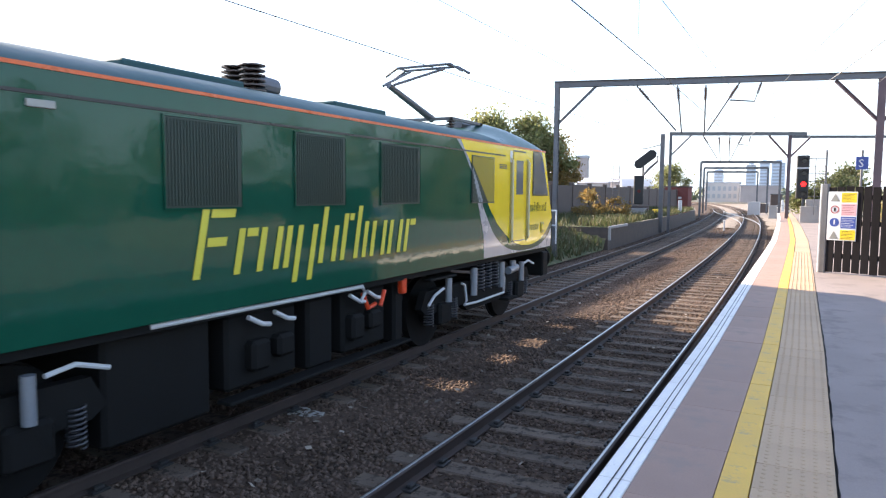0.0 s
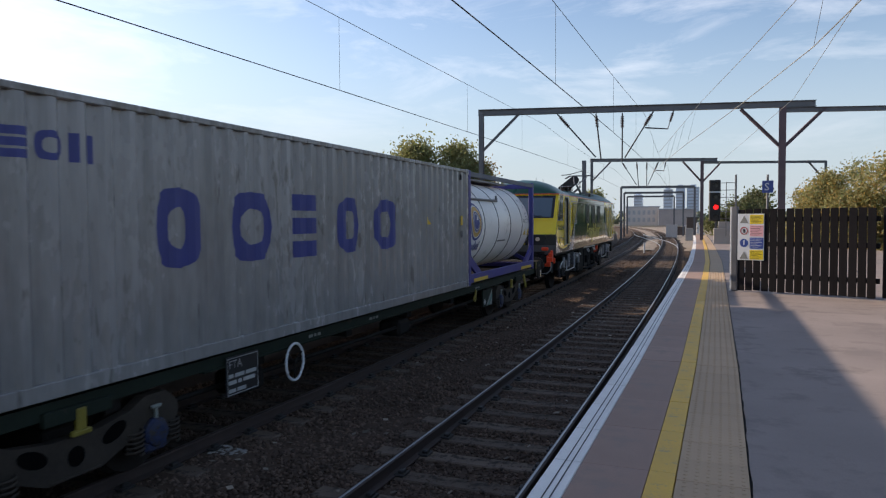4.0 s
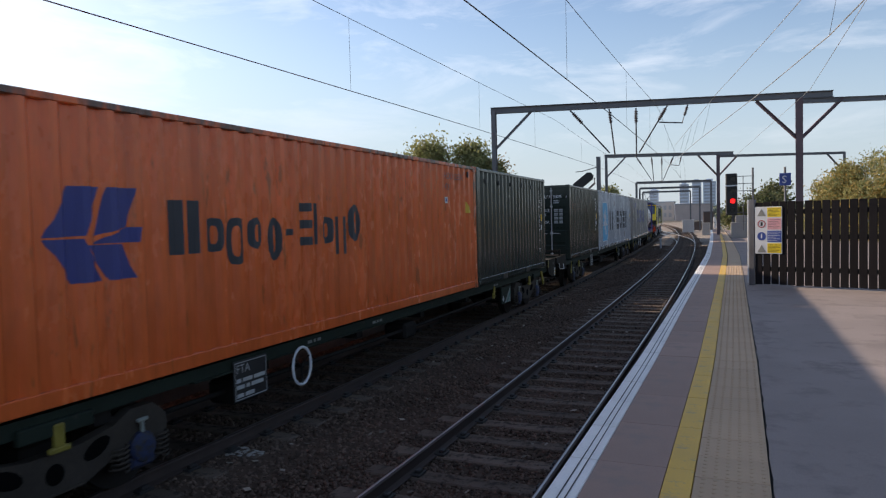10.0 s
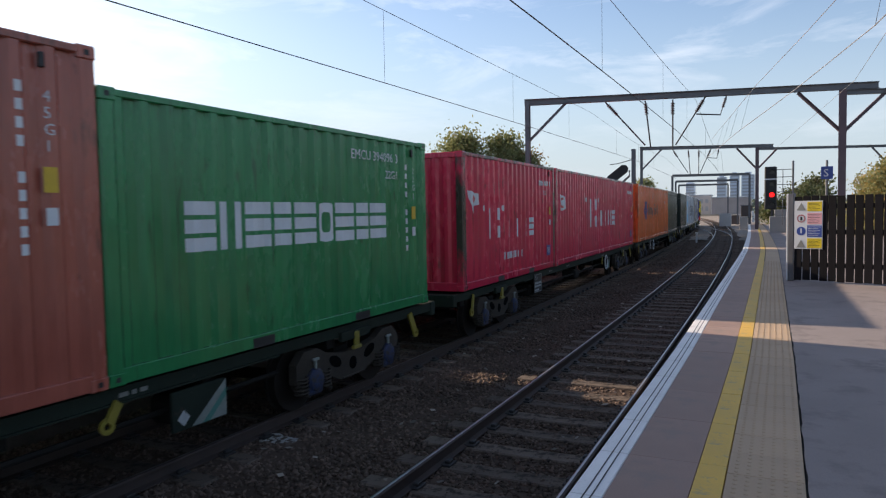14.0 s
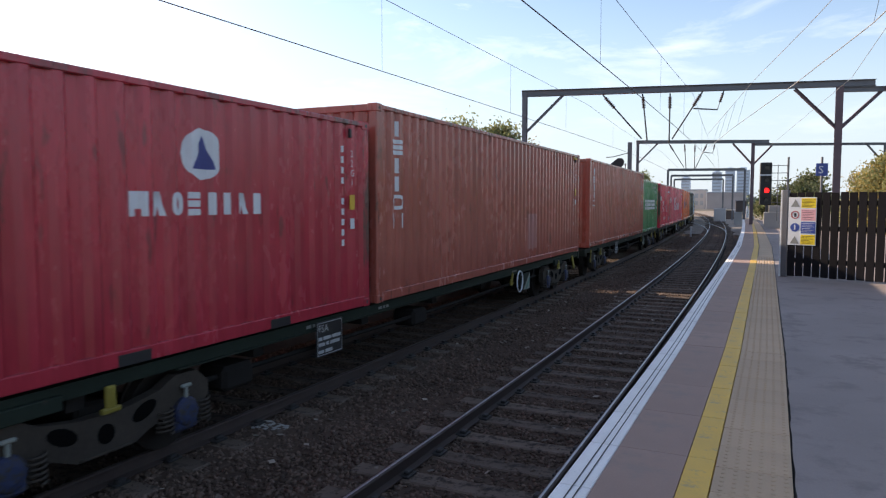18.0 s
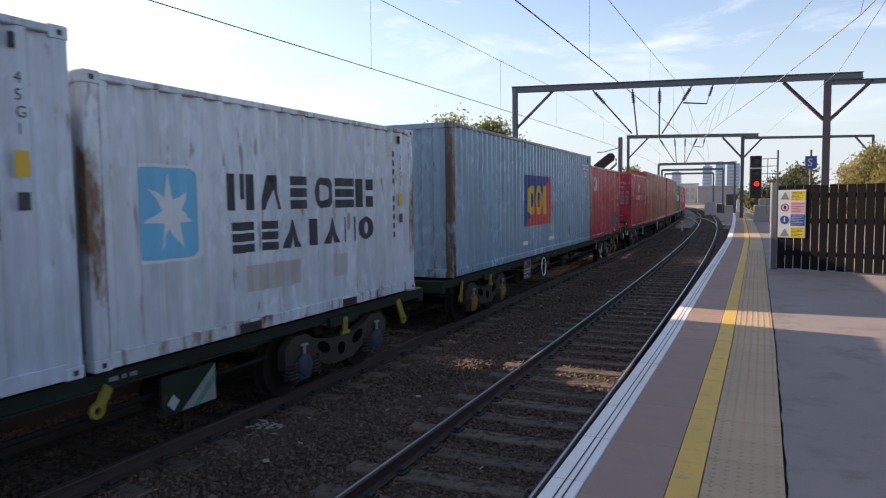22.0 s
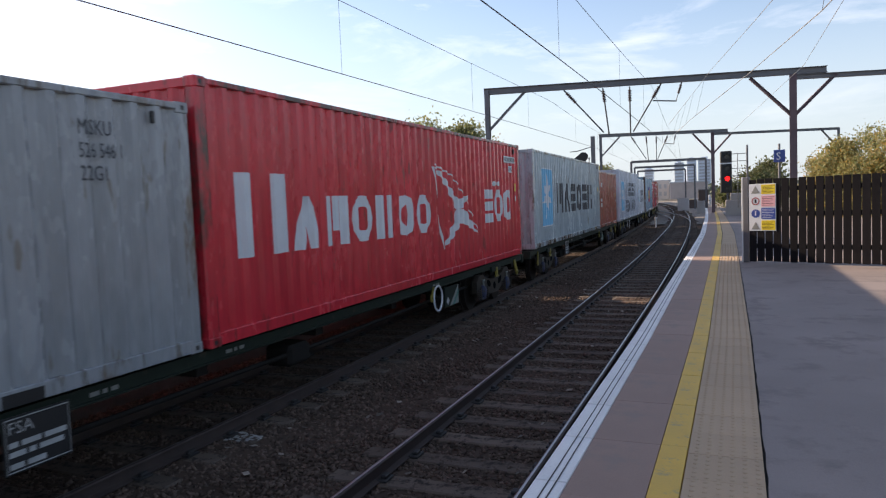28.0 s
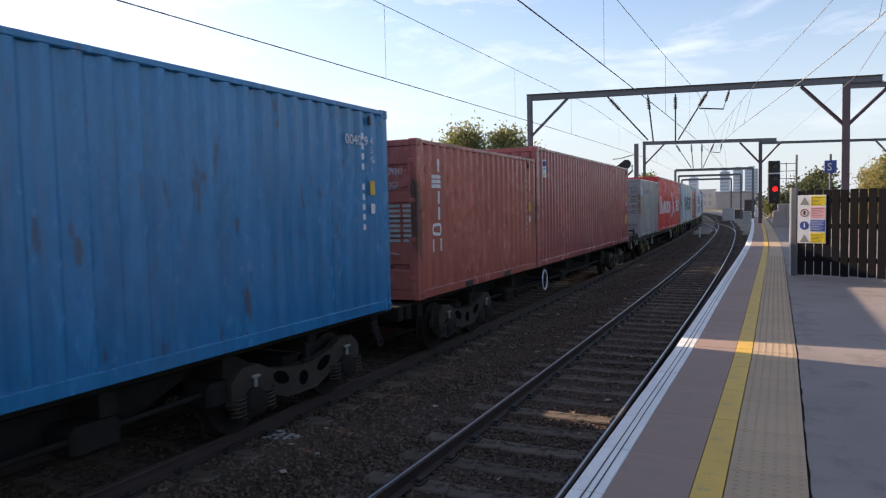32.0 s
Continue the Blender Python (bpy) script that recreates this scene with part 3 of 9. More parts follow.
solid("gravel_verge", cess, "pale_gravel", "pale brown gravel beside the curving far tracks", kind="structure")

# crossover rails in the distance between the two tracks
cross = thing("crossover", "rusty crossover rails between the tracks, far off", "railway track", kind="structure")
for off in (0.0, 1.5):
    pts = []
    for i in range(40):
        t = i / 39
        s = t * t * (3 - 2 * t)
        y = 62 + 62 * t
        pts.append((bend(y) + (NEAR - 0.75 + off) * (1 - s) + (FAR - 0.75 + off) * s, y, RAIL - 0.02))
    part("rail", Mesh().tube(pts, 0.04, 6), "rail_head", cross)
marker = thing("track_marker", "small white post beside the far track", "post", at=pose(-4.2 + bend(58), 58, -1.15))
part("post", Mesh().box(-0.06, 0.06, -0.06, 0.06, 0, 0.75, 0.02), "sign_white", marker)
part("cap", Mesh().box(-0.09, 0.09, -0.09, 0.09, 0.75, 0.86, 0.02), "white_paint", marker)

# ---- near platform ----
PLAT_END = 72.0
body = Mesh()
ys = [-30 + 2.0 * i for i in range(52)]
px = [edge(y) + 0.06 for y in ys]
body.add([(x, y, z) for x, y in zip(px, ys) for z in (-0.08, -1.6)], [(2 * i, 2 * i + 2, 2 * i + 3, 2 * i + 1) for i in range(len(ys) - 1)])
platform = solid("platform", body, "brick_face", "brick platform with painted edge and tactile paving", kind="structure")
# the tarmac ends in a ragged crack beside the paving
ragged = random.Random(19)
RAG = [ragged.uniform(-0.007, 0.007) for k in range(800)]


def torn(y):
    """x of the platform's edge, unsteady by a finger's width."""
    return edge(y) + RAG[int((y + 30) * 8) % 800]


crack = Mesh()
cy = [-30 + 0.125 * k for k in range(601)]
crack.add([(edge(y) + o, y, z) for y in cy for o, z in ((1.213 + torn(y) - edge(y), -0.004), (1.31, -0.003))], [(2 * i, 2 * i + 1, 2 * i + 3, 2 * i + 2) for i in range(600)])
part("tarmac_edge", crack, "asphalt", platform, "ragged edge of the tarmac")
top = ribbon(1.31, 20.0, -30, 45, -0.004, 2.0, 0.2, edge)
part("platform_top", top, "asphalt", platform, "grey tarmac surface with faint repairs")
part("platform_top", ribbon(1.245, 3.2, 45.0, PLAT_END, -0.004, 2.0, 0.2, edge), "asphalt", platform, "grey tarmac surface")
part("bedding", ribbon(0.02, 1.312, -30, PLAT_END, -0.045, 2.0, 0.1, edge), "joint", platform)

cope = Mesh().box(0.0, 0.186, 0.003, 0.747, -0.10, 0.0, 0.006)
cope = mend(cope.mesh("coping_stone", "white_paint"))
groove = Mesh()
for gx in (0.085, 0.128):
    groove.box(gx - 0.004, gx + 0.004, 0.003, 0.747, 0.0004, 0.0018)
groove = mend(groove.mesh("groove", "joint"))
red = mend(Mesh().box(0.190, 0.614, 0.001, 0.899, -0.05, -0.001, 0.002).mesh("red_slab", "red_slab"))
yellow = mend(Mesh().box(0.618, 0.778, 0.001, 0.899, -0.05, 0.001, 0.003).mesh("yellow_slab", "yellow_paint"))
tac = Mesh().box(0.784, 1.20, 0.002, 0.398, -0.05, -0.001, 0.003)
dome = [(math.cos(k * math.pi / 3), math.sin(k * math.pi / 3)) for k in range(6)]
for i in range(6):
    for j in range(6):
        cx, cy = 0.80 + 0.0333 + 0.0667 * i, 0.0333 + 0.0667 * j
        tac.add([(cx + 0.014 * a, cy + 0.014 * b, -0.001) for a, b in dome] + [(cx + 0.009 * a, cy + 0.009 * b, 0.0045) for a, b in dome],
                [(k, (k + 1) % 6, 6 + (k + 1) % 6, 6 + k) for k in range(6)] + [tuple(range(6, 12))])
tac = mend(tac.mesh("tactile_slab", "tactile"))
flat_tac = mend(Mesh().box(0.80, 1.20, 0.002, 0.398, -0.05, -0.001, 0.003).mesh("tactile_slab", "tactile"))
pave_rng = random.Random(8)


def lay(name, mesh, length, y0, y1, far_mesh=None, near_to=1e9):
    y = y0
    while y < y1:
        slope = (edge(y + length) - edge(y)) / length
        part(name, mesh if y < near_to else (far_mesh or mesh), None, platform,
             at=pose(edge(y), y, pave_rng.uniform(-0.0015, 0.0015), 0, 0, -math.degrees(math.atan(slope))))
        y += length


lay("coping_stone", cope, 0.75, -12.0, PLAT_END)
lay("groove", groove, 0.75, 1.5, 30.0)
lay("red_slab", red, 0.9, -11.7, PLAT_END)
lay("yellow_slab", yellow, 0.9, -11.7, PLAT_END)
lay("tactile_slab", tac, 0.4, -6.0, PLAT_END, flat_tac, 22.0)
# the ramp down at the platform's end
ramp_end = ribbon(0.0, 3.2, PLAT_END, PLAT_END + 0.3, -0.01, 0.3, 1.5, edge)
part("platform_end", ramp_end, "paving", platform)

# ---- fence across the platform, with sign ----
FA, FB = Vector((0.50, 16.57, 0)), Vector((3.02, 15.53, 0))
fence_turn = math.degrees(math.atan2(FB.y - FA.y, FB.x - FA.x))
fence = thing("platform_fence", "tall black close-boarded wooden fence across the platform", "fence", at=pose(FA.x, FA.y, 0, 0, 0, fence_turn))
flen = (FB - FA).length
board = mend(Mesh().box(-0.006, 0.139, -0.045, -0.02, 0.03, 1.80, 0.004).mesh("paling", "fence_wood"))
k = 0
while k * 0.1665 < flen - 0.1:
    part("paling", board, None, fence, at=pose(0.035 + 0.1665 * k, 0, pave_rng.uniform(-0.012, 0.012), 0, pave_rng.uniform(-0.25, 0.25)))
    k += 1
for z in (0.36, 1.05, 1.58):
    part("fence_rail", Mesh().box(0.0, flen, -0.018, 0.06, z - 0.05, z + 0.05, 0.006), "fence_wood", fence)
part("end_post", Mesh().box(-0.10, 0.02, -0.06, 0.07, 0, 1.86, 0.012), "steel_grey", fence, "grey steel end post")
part("edge_strip", Mesh().box(-0.135, -0.105, -0.05, 0.05, 0, 1.86, 0.006), "sign_white", fence, "narrow white strip")

sign = thing("safety_sign", "tall multi-panel safety sign on the black fence", "sign", at=pose(FA.x, FA.y, 0, 0, 0, fence_turn))
sw, s0, s1 = 0.56, 0.69, 1.70
part("backing", Mesh().box(0.03, 0.03 + sw, -0.056, -0.048, s0, s1, 0.004), "sign_white", sign)
panels = [(1.48, 1.68, "sign_yellow"), (1.21, 1.45, "sign_pink"), (0.945, 1.185, "sign_blue"), (0.71, 0.915, "sign_yellow")]
for a, b, c in panels:
    p = part("panel", Mesh().box(0.29, 0.575, -0.060, -0.0565, a, b), c, sign)
    line_mat = "sign_white" if c == "sign_blue" else "black"
    for q in range(6):
        zz = b - 0.022 - q * (b - a - 0.03) / 6
        part("text_bar", Mesh().box(0.305, 0.305 + (0.25, 0.21, 0.24, 0.16, 0.23, 0.19)[q], -0.0625, -0.0605, zz - 0.014, zz - 0.007), line_mat, p)
symbol_grey = surface("symbol_grey", (0.22, 0.22, 0.2), 0.5)
for zc in (1.58, 0.80):
    part("warning_triangle", Mesh().prism([(0.08, zc - 0.08), (0.26, zc - 0.08), (0.17, zc + 0.08)], "y", -0.060, -0.0565), symbol_grey, sign)
part("ring_symbol", Mesh().disc((0.17, -0.058, 1.33), "y", 0.085, 0.003, 24, 0.062), surface("symbol_red", (0.35, 0.1, 0.1), 0.5), sign)
part("bar_symbol", Mesh().box(0.15, 0.19, -0.060, -0.0565, 1.29, 1.37), "black", sign)
part("blue_disc", Mesh().disc((0.17, -0.058, 1.065), "y", 0.09, 0.003, 24), "sign_blue", sign)
part("mark", Mesh().box(0.157, 0.183, -0.0625, -0.0597, 1.02, 1.12), "sign_white", sign)

pier = thing("low_wall", "low beige rendered wall at the end of the fence", "wall", at=pose(3.02, 14.7, 0, 0, 0, fence_turn))
part("wall_body", Mesh().box(0, 5.0, 0, 0.30, 0, 0.83, 0.015), "beige", pier)
part("cap", Mesh().box(-0.02, 5.0, -0.02, 0.32, 0.832, 0.87, 0.01), "beige", pier)
rails_far = thing("right_railings", "dark railings beyond the fence", "railing", at=pose(3.1, 15.6, 0, 0, 0, fence_turn))
for q in range(28):
    part("paling", board, None, rails_far, at=pose(0.1665 * q, 0, 0))
for z in (0.33, 0.80, 1.52):
    part("fence_rail", Mesh().box(0, 4.7, -0.018, 0.06, z - 0.05, z + 0.05, 0.006), "fence_wood", rails_far)

# ---- blue letter sign on a post ----
ssign = thing("letter_sign", "blue square sign with a white letter on a grey post", "sign", at=pose(2.27, 34.0, 0, 0, 0, 0))
part("post", Mesh().tube([(0, 0, -0.6), (0, 0, 3.55)], 0.05, 10), "steel_grey", ssign)
part("plate", Mesh().box(-0.23, 0.23, -0.08, -0.05, 2.74, 3.28, 0.01), "sign_blue", ssign)
part("letter", lettering("S", 0.46, "sign_white"), None, ssign, at=pose(-0.14, -0.085, 2.85, 90))

# ---- colour light signal ----
def signal(at, red, label, tilt=0.0):
    s = thing("railway_signal", label, "signal", at=at)
    part("base", Mesh().box(-0.05, 1.12, -0.45, 0.45, -0.1, 1.0, 0.03), "paving", s)
    part("base_block", Mesh().box(0.22, 1.10, -0.35, 0.35, 1.002, 1.42, 0.03), "paving", s)
    part("post", Mesh().tube([(0.1, 0.15, 0.9), (0.1, 0.15, 3.6)], 0.08, 12), "steel_grey", s)
    head = part("head", Mesh().box(-0.34, 0.36, -0.14, 0.02, 1.45, 4.1, 0.05), "black", s)
    part("band", Mesh().box(-0.345, 0.365, -0.15, -0.141, 3.28, 3.36), "sign_white", head)
    for i, z in enumerate((3.75, 3.0, 2.35, 1.75)):
        lit = red and i == 2
        part("lens", Mesh().disc((0.08 if red else 0, -0.16, z), "y", 0.15, 0.04, 20), "red_lamp" if lit else "off_lamp", head)
        hood = Mesh()
        arc = [(math.cos(a) * 0.19, math.sin(a) * 0.19) for a in [math.pi * k / 10 for k in range(11)]]
        hood.add([(x + (0.08 if red else 0), y, z + h) for y in (-0.14, -0.40) for x, h in arc], [(k, k + 1, 12 + k, 11 + k) for k in range(10)])
        part("hood", hood, "black", head)
    return s


signal(pose(0.12, 48.0, 0), True, "black colour-light signal showing red on a concrete base")
ladder = thing("signal_ladder", "thin grey mast with rungs behind the signal", "ladder", at=pose(1.35, 47.0, 0))
part("mast", Mesh().tube([(0, 0, -0.4), (0, 0, 4.35)], 0.06, 8), "steel_grey", ladder)
part("rail", Mesh().tube([(-0.55, 0, 0.5), (-0.55, 0, 3.9)], 0.025, 6), "steel_grey", ladder)
for q in range(6):
    part("rung", Mesh().tube([(-0.9, 0, 1.6 + 0.45 * q), (0, 0, 1.6 + 0.45 * q)], 0.022, 6), "steel_grey", ladder)

# signal for the other way, beyond the overgrown platform
s2 = thing("railway_signal", "black signal with a tilted feather indicator above", "signal", at=pose(-11.5, 57.0, 0.0, 0, 0, 8))
part("base", Mesh().box(-1.0, 0.8, -0.4, 0.4, -0.2, 0.75, 0.05), "brown_wall", s2)
part("post", Mesh().tube([(0.25, 0.3, 0.5), (0.25, 0.3, 4.4)], 0.09, 10), "steel_grey", s2)
h2 = part("head", Mesh().box(-0.42, 0.35, -0.1, 0.15, 0.85, 3.15, 0.05), "black", s2)
part("lens", Mesh().disc((0, -0.12, 1.9), "y", 0.14, 0.04, 16), surface("dull_red", (0.12, 0.02, 0.02), 0.2), h2)
f2 = [(math.cos(a) * 0.40, math.sin(a) * 0.40) for a in [math.pi / 8 + math.pi / 4 * k for k in range(8)]]
feather = Mesh().prism([(x * 0.9 + (0.42 if x > 0 else -0.42), z * 0.75) for x, z in f2], "y", -0.12, 0.12)
part("feather_indicator", feather, "black", s2, "tilted black route indicator", at=pose(0.42, 0, 4.45, 0, -38) @ Matrix.Scale(1.3, 4))
part("bracket", Mesh().tube([(0.3, 0.2, 3.2), (0.75, 0.2, 3.75), (1.35, 0.2, 4.3), (1.35, 0.2, 4.75)], 0.09, 8), "steel_grey", s2)
for q in (-2.1, -1.6):
    part("ladder_rail", Mesh().tube([(q, 0.2, 0.3), (q, 0.2, 4.0)], 0.03, 6), "steel_grey", s2)
for q in range(8):
    part("rung", Mesh().tube([(-2.1, 0.2, 0.6 + 0.45 * q), (-1.6, 0.2, 0.6 + 0.45 * q)], 0.02, 6), "steel_grey", s2)

# ---- overhead line gantries ----
def beam_between(m, a, b, w=0.15, h=0.2):
    """A steel beam between two points."""
    a, b = Vector(a), Vector(b)
    d = (b - a).normalized()
    u = d.cross(Vector((0, 0, 1)))
    u = u.normalized() if u.length > 1e-3 else Vector((1, 0, 0))
    v = u.cross(d)
    pts = [p + su * u * w / 2 + sv * v * h / 2 for p in (a, b) for su, sv in ((-1, -1), (1, -1), (1, 1), (-1, 1))]
    return m.add(pts, [(0, 1, 2, 3), (4, 7, 6, 5), (0, 4, 5, 1), (1, 5, 6, 2), (2, 6, 7, 3), (3, 7, 4, 0)])


def h_beam(m, a, b, w=0.16, h=0.22, t=0.02):
    """A rolled steel section: two flanges and a web."""
    a, b = Vector(a), Vector(b)
    d = (b - a).normalized()
    ref = Vector((0, 0, 1)) if abs(d.z) < 0.9 else Vector((0, 1, 0))
    u = d.cross(ref).normalized()
    v = u.cross(d)
    for off, ww, hh in ((h / 2 - t / 2, w, t), (-h / 2 + t / 2, w, t), (0, t, h - 2 * t)):
        pts = [p + v * off + su * u * ww / 2 + sv * v * hh / 2 for p in (a, b) for su, sv in ((-1, -1), (1, -1), (1, 1), (-1, 1))]
        m.add(pts, [(0, 1, 2, 3), (4, 7, 6, 5), (0, 4, 5, 1), (1, 5, 6, 2), (2, 6, 7, 3), (3, 7, 4, 0)])
    return m


def insulator(m, a, b, r=0.075, n=7):
    """A string of ribbed discs from a to b."""
    a, b = Vector(a), Vector(b)
    pts, rad = [], []
    for i in range(n):
        for q, rr in ((0.0, 0.3), (0.35, 1.0), (0.6, 1.0), (0.95, 0.3)):
            pts.append(a.lerp(b, (i + q) / n))
            rad.append(r * rr)
    return m.tube(pts, rad, 10)


def gantry(left, mast, end, right, height, label, detail=True):
    """A portal over the tracks: left post, mast with two braces, main beam to end, second beam to the right."""
    g = thing("overhead_gantry", label, "gantry", "overhead gantries")
    L, Mm, E, R = (Vector((*p, height)) for p in (left, mast, end, right))
    along = (E - L).normalized()
    part("left_post", h_beam(Mesh(), (L.x, L.y, -1.3), (L.x, L.y, height + 0.1), 0.17, 0.19), "steel_grey", g)
    part("mast", h_beam(Mesh(), (Mm.x, Mm.y, -1.3), (Mm.x, Mm.y, height + 0.05), 0.24, 0.24, 0.03), "steel_rust", g, "rust-brown steel mast")
    part("main_beam", h_beam(Mesh(), L - along * 0.12 + Vector((0, 0, 0.05)), E + Vector((0, 0, 0.17)), 0.2, 0.24), "steel_grey", g)
    part("side_beam", h_beam(Mesh(), Mm + Vector((0, 0, -0.06)), R + Vector((0, 0, -0.06)), 0.16, 0.18), "steel_grey", g)
    drop = 1.45 * height / 5.9
    part("brace", h_beam(Mesh(), (L.x, L.y, height - 1.5), L + along * 1.5, 0.09, 0.1, 0.015), "steel_grey", g)
    for s in (-1, 1):
        foot = Vector((Mm.x, Mm.y, height - drop - 0.1))
        part("brace", h_beam(Mesh(), foot, Mm + s * along * 1.55, 0.10, 0.11, 0.015), "steel_rust", g)
    if (R - Mm).length > 3:
        part("right_post", h_beam(Mesh(), (R.x, R.y, -1.3), (R.x, R.y, height), 0.16, 0.18), "steel_grey", g)
        part("brace", h_beam(Mesh(), (R.x, R.y, height - 1.5), R - along * 1.5, 0.09, 0.1, 0.015), "steel_grey", g)
    if detail:
        def on(f, dz):
            p = L.lerp(E, f)
            return Vector((p.x, p.y, height + dz))
        frames = ((0.235, -0.06, 0.352, -1.75), (0.352, -0.06, 0.368, -1.85), (0.432, -0.06, 0.432, -1.95), (0.525, -0.02, 0.440, -1.78))
        for i, (fa, za, fb, zb) in enumerate(frames):
            a, b = on(fa, za), on(fb, zb)
            arm = part("drop_arm", Mesh().tube([a, b], 0.028, 8), "wire", g)
            part("insulator", insulator(Mesh(), a.lerp(b, 0.06), a.lerp(b, 0.30)), "insulator", arm)
        a, b, c = on(0.585, -0.02), on(0.568, -0.70), on(0.50, -0.64)
        arm = part("drop_arm", Mesh().tube([a, b, c], 0.028, 8), "wire", g)
        part("insulator", insulator(Mesh(), a.lerp(b, 0.1), a.lerp(b, 0.6), 0.06, 5), "insulator", arm)
    return g


gantry((-8.55, 26.2), (2.45, 29.4), (3.60, 29.74), (12.0, 32.2), 5.78, "grey steel overhead-line gantry spanning both tracks")
gantry((-8.3, 51.6), (-0.75, 55.8), (0.3, 56.4), (7.9, 59.0), 5.9, "second grey overhead-line gantry further along", True)
for gl, gr, z, gy in (((-11.4, 95.3), (-2.2, 98.0), 5.9, 0), ((-13.2, 114.5), (-4.3, 116.8), 5.85, 0), ((-14.9, 134.0), (-6.6, 135.6), 5.85, 0)):
    g = thing("overhead_gantry", "distant steel overhead-line portal", "gantry", "overhead gantries")
    for p in (gl, gr):
        part("post", h_beam(Mesh(), (*p, -1.3), (*p, z), 0.25, 0.28, 0.04), "steel_grey", g)
    part("beam", h_beam(Mesh(), (*gl, z), (*gr, z), 0.25, 0.32, 0.04), "steel_grey", g)

pole = thing("line_pole", "plain grey steel pole beside the overgrown platform", "pole", at=pose(-8.55, 49.8, 0))
part("shaft", h_beam(Mesh(), (0, 0, -1.0), (0, 0, 5.8), 0.26, 0.26, 0.04), "steel_grey", pole)
part("bracket", Mesh().tube([(0, 0, 5.1), (-0.9, -1.2, 4.75), (-1.3, -1.6, 4.7)], 0.03, 6), "wire", pole)

# ---- overhead wires ----
# pale copy of the wire metal: the glint of sun and sky is in its colour
M["sunlit_wire"] = surface("sunlit_wire", (0.62, 0.60, 0.56), 0.35, 0.7, var=0.15, scale=1)


def wire(name, label, pts, r=0.012, metal="wire"):
    return solid(name, Mesh().tube(pts, r, 5), metal, label, "overhead wire", "overhead wires")


def run(centre, y0, y1, step, height):
    n = int((y1 - y0) / step)
    return [(centre + bend(y0 + step * i), y0 + step * i, height(y0 + step * i)) for i in range(n + 1)]


def catenary(y, top, sag):
    """Height of the messenger wire: up at the gantries, low between."""
    for a, b in ((-22.0, 27.5), (27.5, 54.0), (54.0, 97.0), (97.0, 116.0), (116.0, 135.0), (135.0, 200.0)):
        if a <= y <= b:
            m, h = (a + b) / 2, (b - a) / 2
            return top - sag * (1 - ((y - m) / h) ** 2)
    return 5.3


for c, z0, rise, top, sag in ((FAR, 3.82, 0.011, 5.45, 0.24), (NEAR, 3.69, 0.006, 5.64, 0.71)):
    def low(y):
        return z0 + rise * min(max(y, 0), 40)

    def high(y):
        return catenary(y, top, sag)
    wire("contact_wire", "thin contact wire over the track", run(c, -20, 140, 2.0, low), 0.008)
    wire("messenger_wire", "thin sagging messenger wire over the track", run(c, -20, 140, 1.5, high), 0.006)
    for y in (-3.0, 4.0, 11.0, 18.0, 24.0, 33.0, 40.0, 47.0, 62.0, 72.0, 84.0):
        x = c + bend(y)
        wire("dropper", "thin dropper between the wires", [(x, y, low(y)), (x, y, high(y))], 0.003)
siding = [(-3.9, 45.0, 4.2), (-1.09, 27.7, 4.3), (0.60, 17.9, 4.3), (1.45, 12.4, 4.3), (1.68, 10.0, 4.3), (2.5, 0.0, 4.3)]
carrier = [(-2.75, 40.0, 5.3), (-0.37, 25.2, 5.6), (0.79, 18.2, 5.6), (1.4, 14.25, 5.6), (3.5, 0.0, 5.65)]
wire("contact_wire", "thin contact wire crossing over the platform edge", siding, 0.009, "sunlit_wire")
wire("messenger_wire", "thin messenger wire crossing over the platform edge", carrier, 0.0075, "sunlit_wire")
wire("anchor_wire", "thin anchor wire over the platform", [(0.35, 56.5, 5.75), (2.49, 26.0, 5.6), (2.45, 14.7, 5.6), (2.4, 0.0, 5.6)], 0.007, "sunlit_wire")
for y in (12.4, 26.5, 29.5, 32.0, 34.5):
    xa = np.interp(y, [p[1] for p in siding[::-1]], [p[0] for p in siding[::-1]])
    za = np.interp(y, [p[1] for p in siding[::-1]], [p[2] for p in siding[::-1]])
    xb = np.interp(y, [p[1] for p in carrier[::-1]], [p[0] for p in carrier[::-1]])
    zb = np.interp(y, [p[1] for p in carrier[::-1]], [p[2] for p in carrier[::-1]])
    wire("dropper", "thin dropper between the wires", [(float(xa), y, float(za)), (float(xb), y, float(zb))], 0.004)

# ---- far platform, wall and overgrown stretch ----
fp = Mesh()
fp.add([(-15.2, -30, 0), (FAR - 1.5 + bend(-30), -30, 0), (FAR - 1.5, 23, 0), (-15.2, 23, 0)], [(0, 1, 2, 3)])
fp_face = Mesh()
fp_face.add([(FAR - 1.5 + bend(-30), -30, 0), (FAR - 1.5 + bend(-30), -30, -1.5), (FAR - 1.5, 23, -1.5), (FAR - 1.5, 23, 0)], [(0, 1, 2, 3)])
fp_face.add([(FAR - 1.5, 23, 0), (FAR - 1.5, 23, -1.5), (-15.2, 23, -1.5), (-15.2, 23, 0)], [(0, 1, 2, 3)])
far_platform = solid("far_platform", fp, "paving", "pale paved platform on the other side of the tracks", kind="structure")
part("platform_face", fp_face, "brick_face", far_platform, "dark brick face")
part("coping", Mesh().box(FAR - 1.56, FAR - 1.40, 0.0, 23.0, -0.08, 0.012, 0.01), "white_paint", far_platform)

